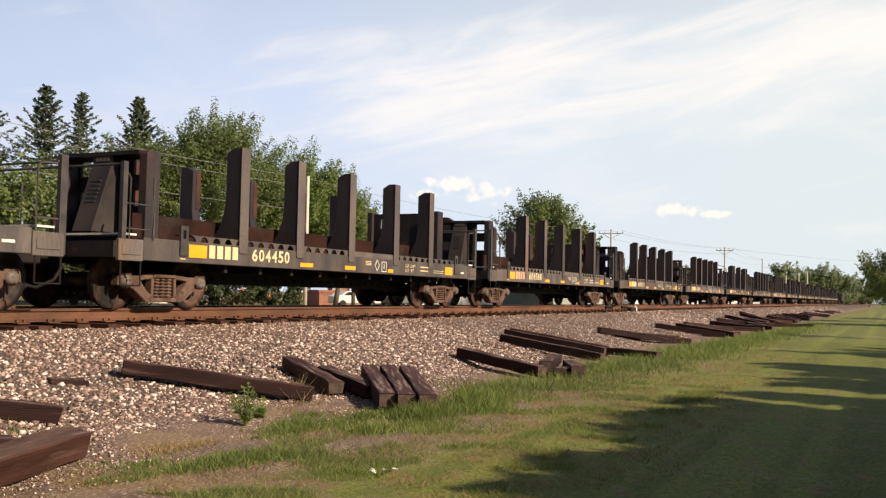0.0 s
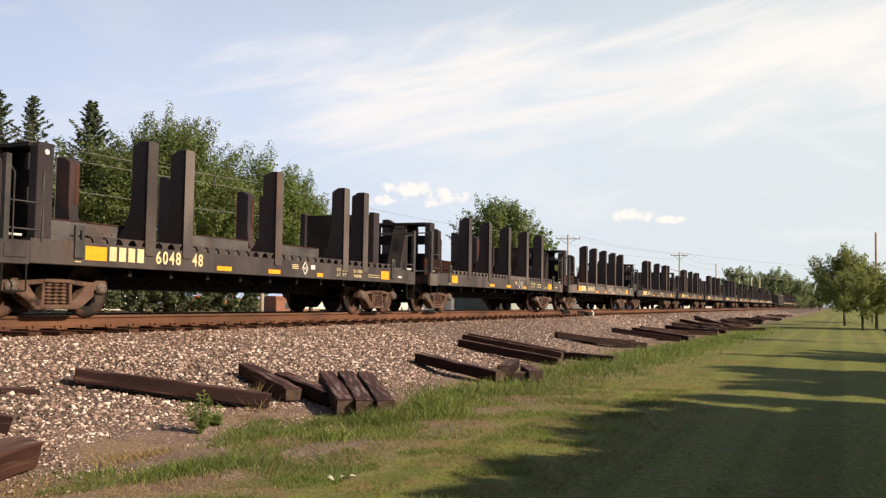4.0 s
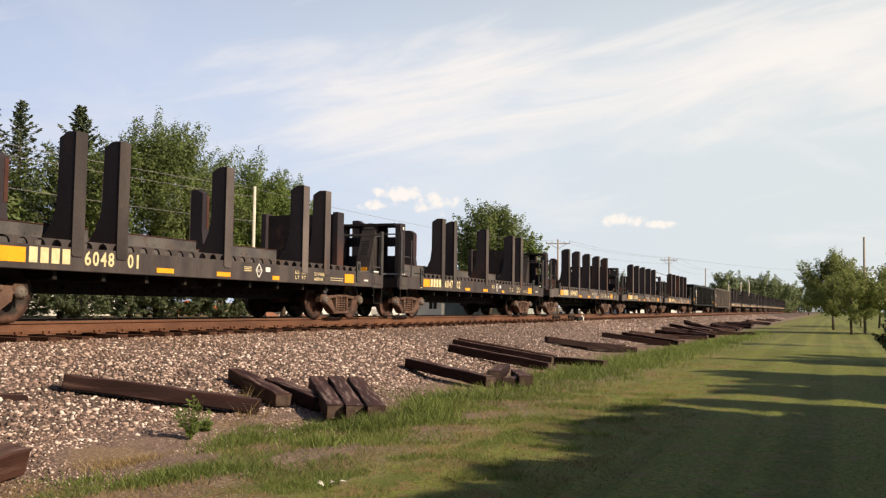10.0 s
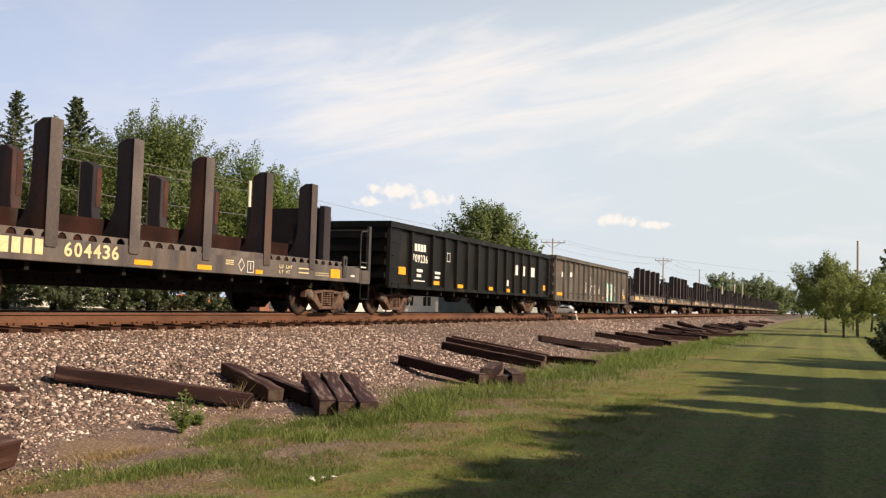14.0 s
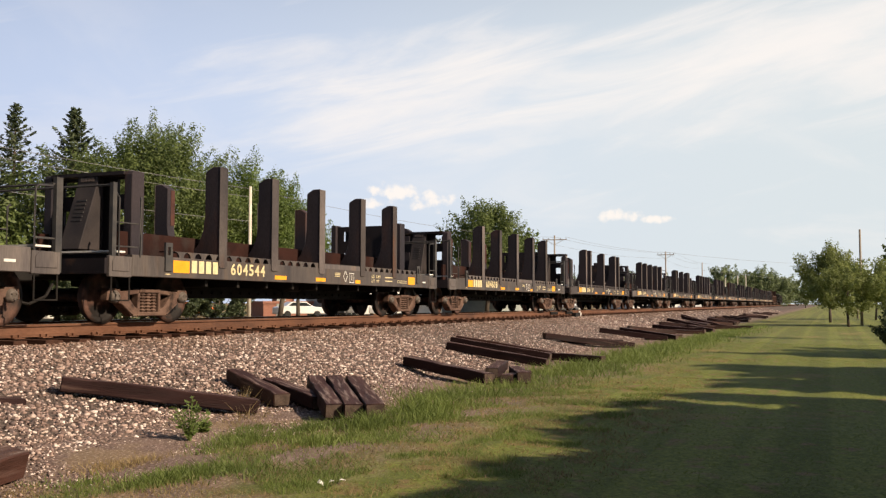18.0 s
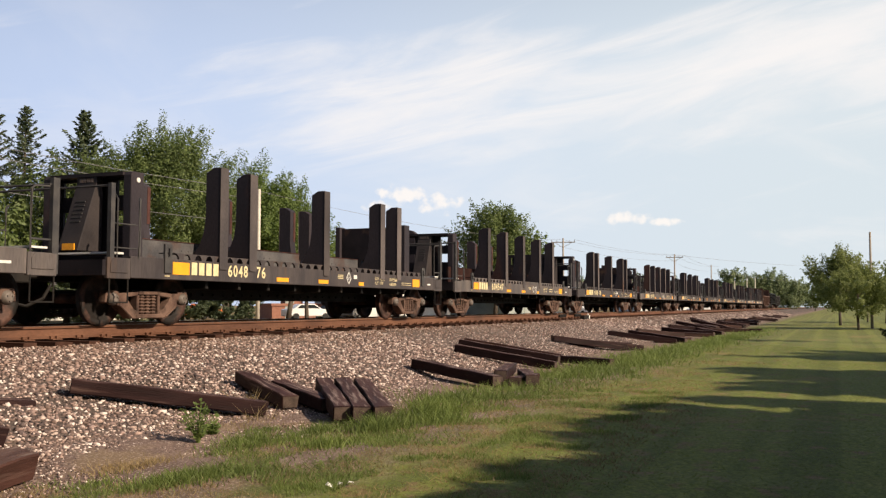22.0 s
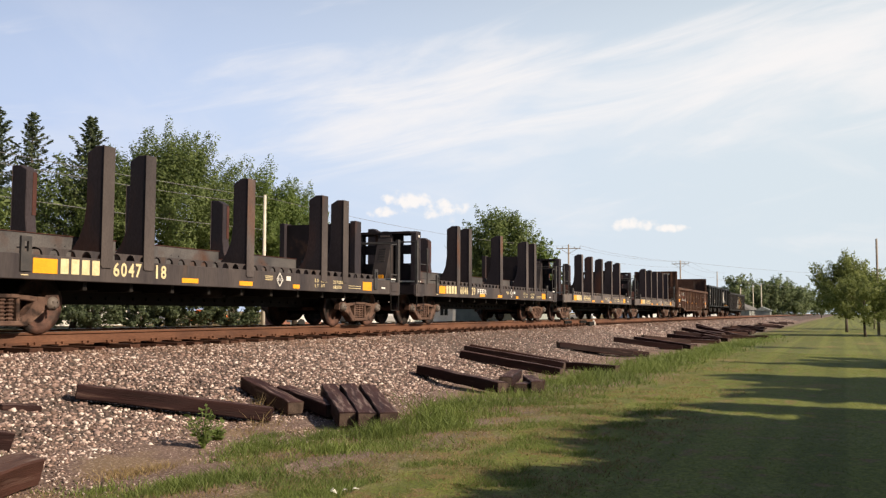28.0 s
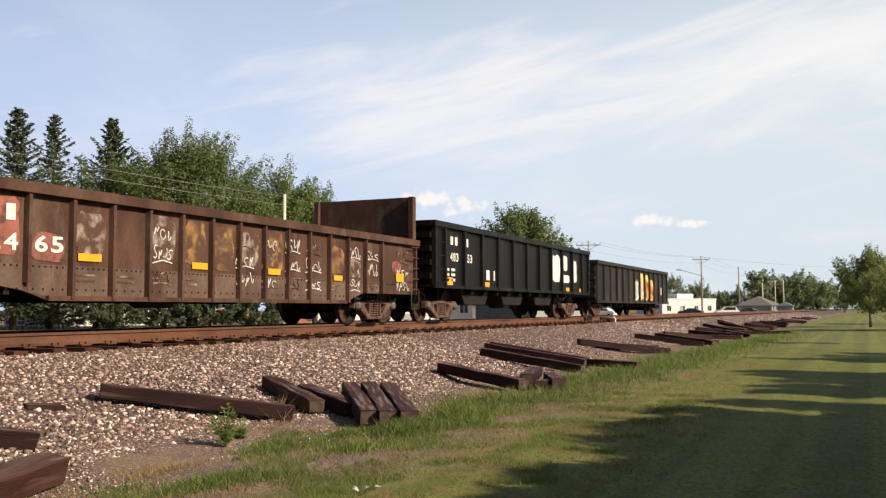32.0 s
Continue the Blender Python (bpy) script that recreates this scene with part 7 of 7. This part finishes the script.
    for k in range(15):
        x = 2.03 + 0.78 * k
        bm = bmesh.new()
        low = [0.70 - 0.22 * min(max(v, 0.0), 1.0) for v in ((x + 0.05 - 3.2) / 0.75, (x + 0.73 - 3.2) / 0.75)] if k < 5 else [0.70 - 0.22 * min(max(v, 0.0), 1.0) for v in ((12.85 - x - 0.05) / 0.75, (12.85 - x - 0.73) / 0.75)]
        prism(bm, [(x + 0.05, low[0]), (x + 0.73, low[1]), (x + 0.73, 0.96), (x + 0.05, 0.96)], -1.4455, -1.438, "y")
        part("lower_side_sheet", bm, M_GON_DUST, g3)
    rivets(g3, [2.03 + 0.78 * k for k in range(15)], 0.78, 0.93)
    rivets(g3, [0.62, 13.8], 1.4, 0.93, 10)
    marks(g3, [(1.30, 1.72, 1.68, 1.70, M_FADED_PALE), (1.30, 1.66, 1.62, 1.64, M_FADED_PALE), (1.30, 1.55, 1.55, 1.57, M_FADED_PALE), (1.22, 1.40, 0.74, 0.88, M_FADED_PALE)], -1.450)
    bm = bmesh.new()
    lathe(bm, [(0.02, -0.012), (0.055, -0.012), (0.055, 0.0)], 14, (1.31, -1.450, 0.81))
    part("drain_hole", bm, M_UNDER, g3, "dark round hole in a pale plate")
    rivets(g3, [2.03 + 0.78 * k for k in range(15)], 0.78, 0.62, 4)
    y = -1.456
    marks(g3, [(2.17, 2.32, 1.53, 1.75, M_WHITE), (2.47, 2.62, 1.53, 1.75, M_WHITE), (2.95, 3.10, 1.53, 1.75, M_WHITE), (3.25, 3.40, 1.53, 1.75, M_WHITE)], y)
    number_on(g3, "48", 2.12, 2.70, 1.13, 0.23, M_WHITE, y - 0.004)
    number_on(g3, "24", 2.92, 3.48, 1.13, 0.23, M_WHITE, y - 0.004)
    number_on(g3, "65", 3.70, 4.26, 1.13, 0.23, M_WHITE, y - 0.004)
    marks(g3, [(1.15, 1.6, 1.10, 1.30, M_ORANGE), (4.5, 4.95, 1.04, 1.15, M_ORANGE), (7.0, 7.4, 1.02, 1.13, M_ORANGE), (9.2, 9.6, 1.0, 1.11, M_ORANGE), (11.6, 11.95, 0.95, 1.06, M_ORANGE), (14.5, 14.9, 1.0, 1.2, M_ORANGE)], -1.462)
    for k, (a, b, m) in enumerate(((6.05, 6.5, M_WHITE), (8.2, 8.75, M_WHITE), (8.98, 9.5, M_WHITE), (9.78, 10.3, M_WHITE), (10.5, 11.1, M_WHITE), (12.2, 12.75, M_WHITE),
                                   (13.0, 13.6, M_WHITE), (14.5, 15.2, M_WHITE), (1.2, 1.8, M_WHITE))):
        for j in range(3):
            z = 0.74 + 0.36 * j
            scrawl(g3, a, b, z, z + 0.20 + 0.08 * ((k + j) % 2), -1.458, m if (k + j) % 3 else M_FADED_PALE, 60 + 7 * k + j, 0.018, 3 + (k + j) % 2)
    for k, (a, b, c, d, m) in enumerate(((4.42, 5.05, 1.10, 1.80, M_FADED_PALE), (5.98, 6.60, 1.05, 1.85, M_FADED_PALE), (6.76, 7.38, 1.05, 1.85, M_FADED_OCHRE), (7.54, 8.16, 1.0, 1.82, M_FADED_OCHRE),
                                          (8.32, 8.94, 1.1, 1.78, M_FADED_PALE), (9.10, 9.72, 1.0, 1.85, M_FADED_OCHRE), (11.44, 12.06, 1.05, 1.7, M_FADED_OCHRE), (12.3, 12.8, 1.0, 1.6, M_FADED_PALE))):
        blob(g3, a, b, c, d, -1.449, m, 150 + k)
    marks(g3, [(x, x + 0.34, z, z + 0.03, M_FADED_PALE) for x in (4.5, 5.3, 6.05, 6.8, 9.2, 11.5) for z in (0.74, 0.82)], -1.450)
    TRAIN.append((g3, end, "", False))
    g4 = gondola(15.1, 2.66, 0.92, [0.55] + [1.20 + 1.335 * k for k in range(11)] + [15.5], M_GON_BLACK, "black open-top car with white lettering and sprayed patch", hopper=True)
    marks(g4, [(1.65, 1.82, 2.1, 2.33, M_WHITE), (1.95, 2.12, 2.1, 2.33, M_WHITE), (2.75, 2.9, 2.1, 2.33, M_WHITE)])
    number_on(g4, "483", 1.6, 2.2, 1.65, 0.24, M_WHITE)
    number_on(g4, "153", 2.6, 3.2, 1.65, 0.24, M_WHITE)
    marks(g4, [(1.3 + 0.4 * a, 1.55 + 0.4 * a, 1.38 - 0.14 * b, 1.45 - 0.14 * b, M_WHITE) for a in range(2) for b in range(3)])
    marks(g4, [(1.35, 1.8, 0.98, 1.2, M_ORANGE), (4.2, 4.55, 1.0, 1.14, M_ORANGE), (12.5, 12.9, 1.0, 1.14, M_ORANGE), (14.3, 14.6, 1.0, 1.14, M_ORANGE), (4.3, 4.55, 1.2, 1.5, M_WHITE),
               (4.9, 5.0, 1.2, 1.5, M_WHITE)])
    for k, (a, b, c, d) in enumerate(((10.7, 11.78, 1.25, 2.35), (12.03, 12.7, 1.75, 2.35), (12.03, 12.95, 1.3, 1.62), (13.35, 13.95, 1.3, 2.25))):
        blob(g4, a, b, c, d, -1.448, M_WHITE, 120 + k)
    TRAIN.append((g4, end + 16.15, "", False))
    g5 = gondola(15.4, 2.38, 0.62, [0.55 + 1.17 * k for k in range(14)], M_GON_DARK, "dark grey gondola car with golden and orange sprayed patches", 0.0)
    for k in range(4):
        a, b = 7.57 + 1.17 * k + 0.07, 7.57 + 1.17 * (k + 1) - 0.07
        blob(g5, a, b, 0.72, (1.75, 2.15, 2.1, 1.95)[k], -1.448, M_GRAFFITI_PALE if k == 0 else M_GRAFFITI_GOLD, 90 + k)
        scrawl(g5, a + 0.1, b - 0.1, 0.9, 1.8, -1.456, M_CAR_RED if k > 1 else M_WHITE, 96 + k, 0.09, 4)
    marks(g5, [(4.1, 4.35, 1.3, 1.6, M_WHITE), (14.2, 14.4, 1.1, 1.5, M_WHITE)])
    TRAIN.append((g5, end + 32.45, "", False))


make_train()


# ---- what moves ----
def run(t):
    """Metres that the train has rolled by t seconds."""
    return float(np.interp(t, RUN_T, RUN_S))


RUN_T = (0, 1, 2, 3, 6, 8, 10, 12, 14, 17, 18, 19, 20, 21, 22, 23, 24, 25, 28, 30, 32)
RUN_S = (0, 14.66, 29.25, 43.75, 87.3, 116.28, 145.1, 173.85, 202.5, 245.5, 259.75, 274.0, 288.1, 302.4, 317.0, 331.75, 346.5, 361.3, 405.6, 435.1, 464.65)


def motions():
    for car, x, _, _ in TRAIN:
        walk(car, [(t, pose(x - s, TRACK_Y, RAIL_TOP)) for t, s in zip(RUN_T, RUN_S)])
    # all wheelsets turn alike: one set of keys, shared
    steps = [k / 30 for k in range(0, 961)]
    wheels = [o for o in scene.objects if o.name.split(".")[0] == "wheelset"]
    walk(wheels[0], [(t, pose(0, 0, 0, 0, -math.degrees(run(t) / WHEEL_R), 0)) for t in steps])
    keys = wheels[0].animation_data
    for w in wheels[1:]:
        w.rotation_mode = "QUATERNION"
        w.animation_data_create()
        w.animation_data.action = keys.action
        w.animation_data.action_slot = keys.action_slot


motions()
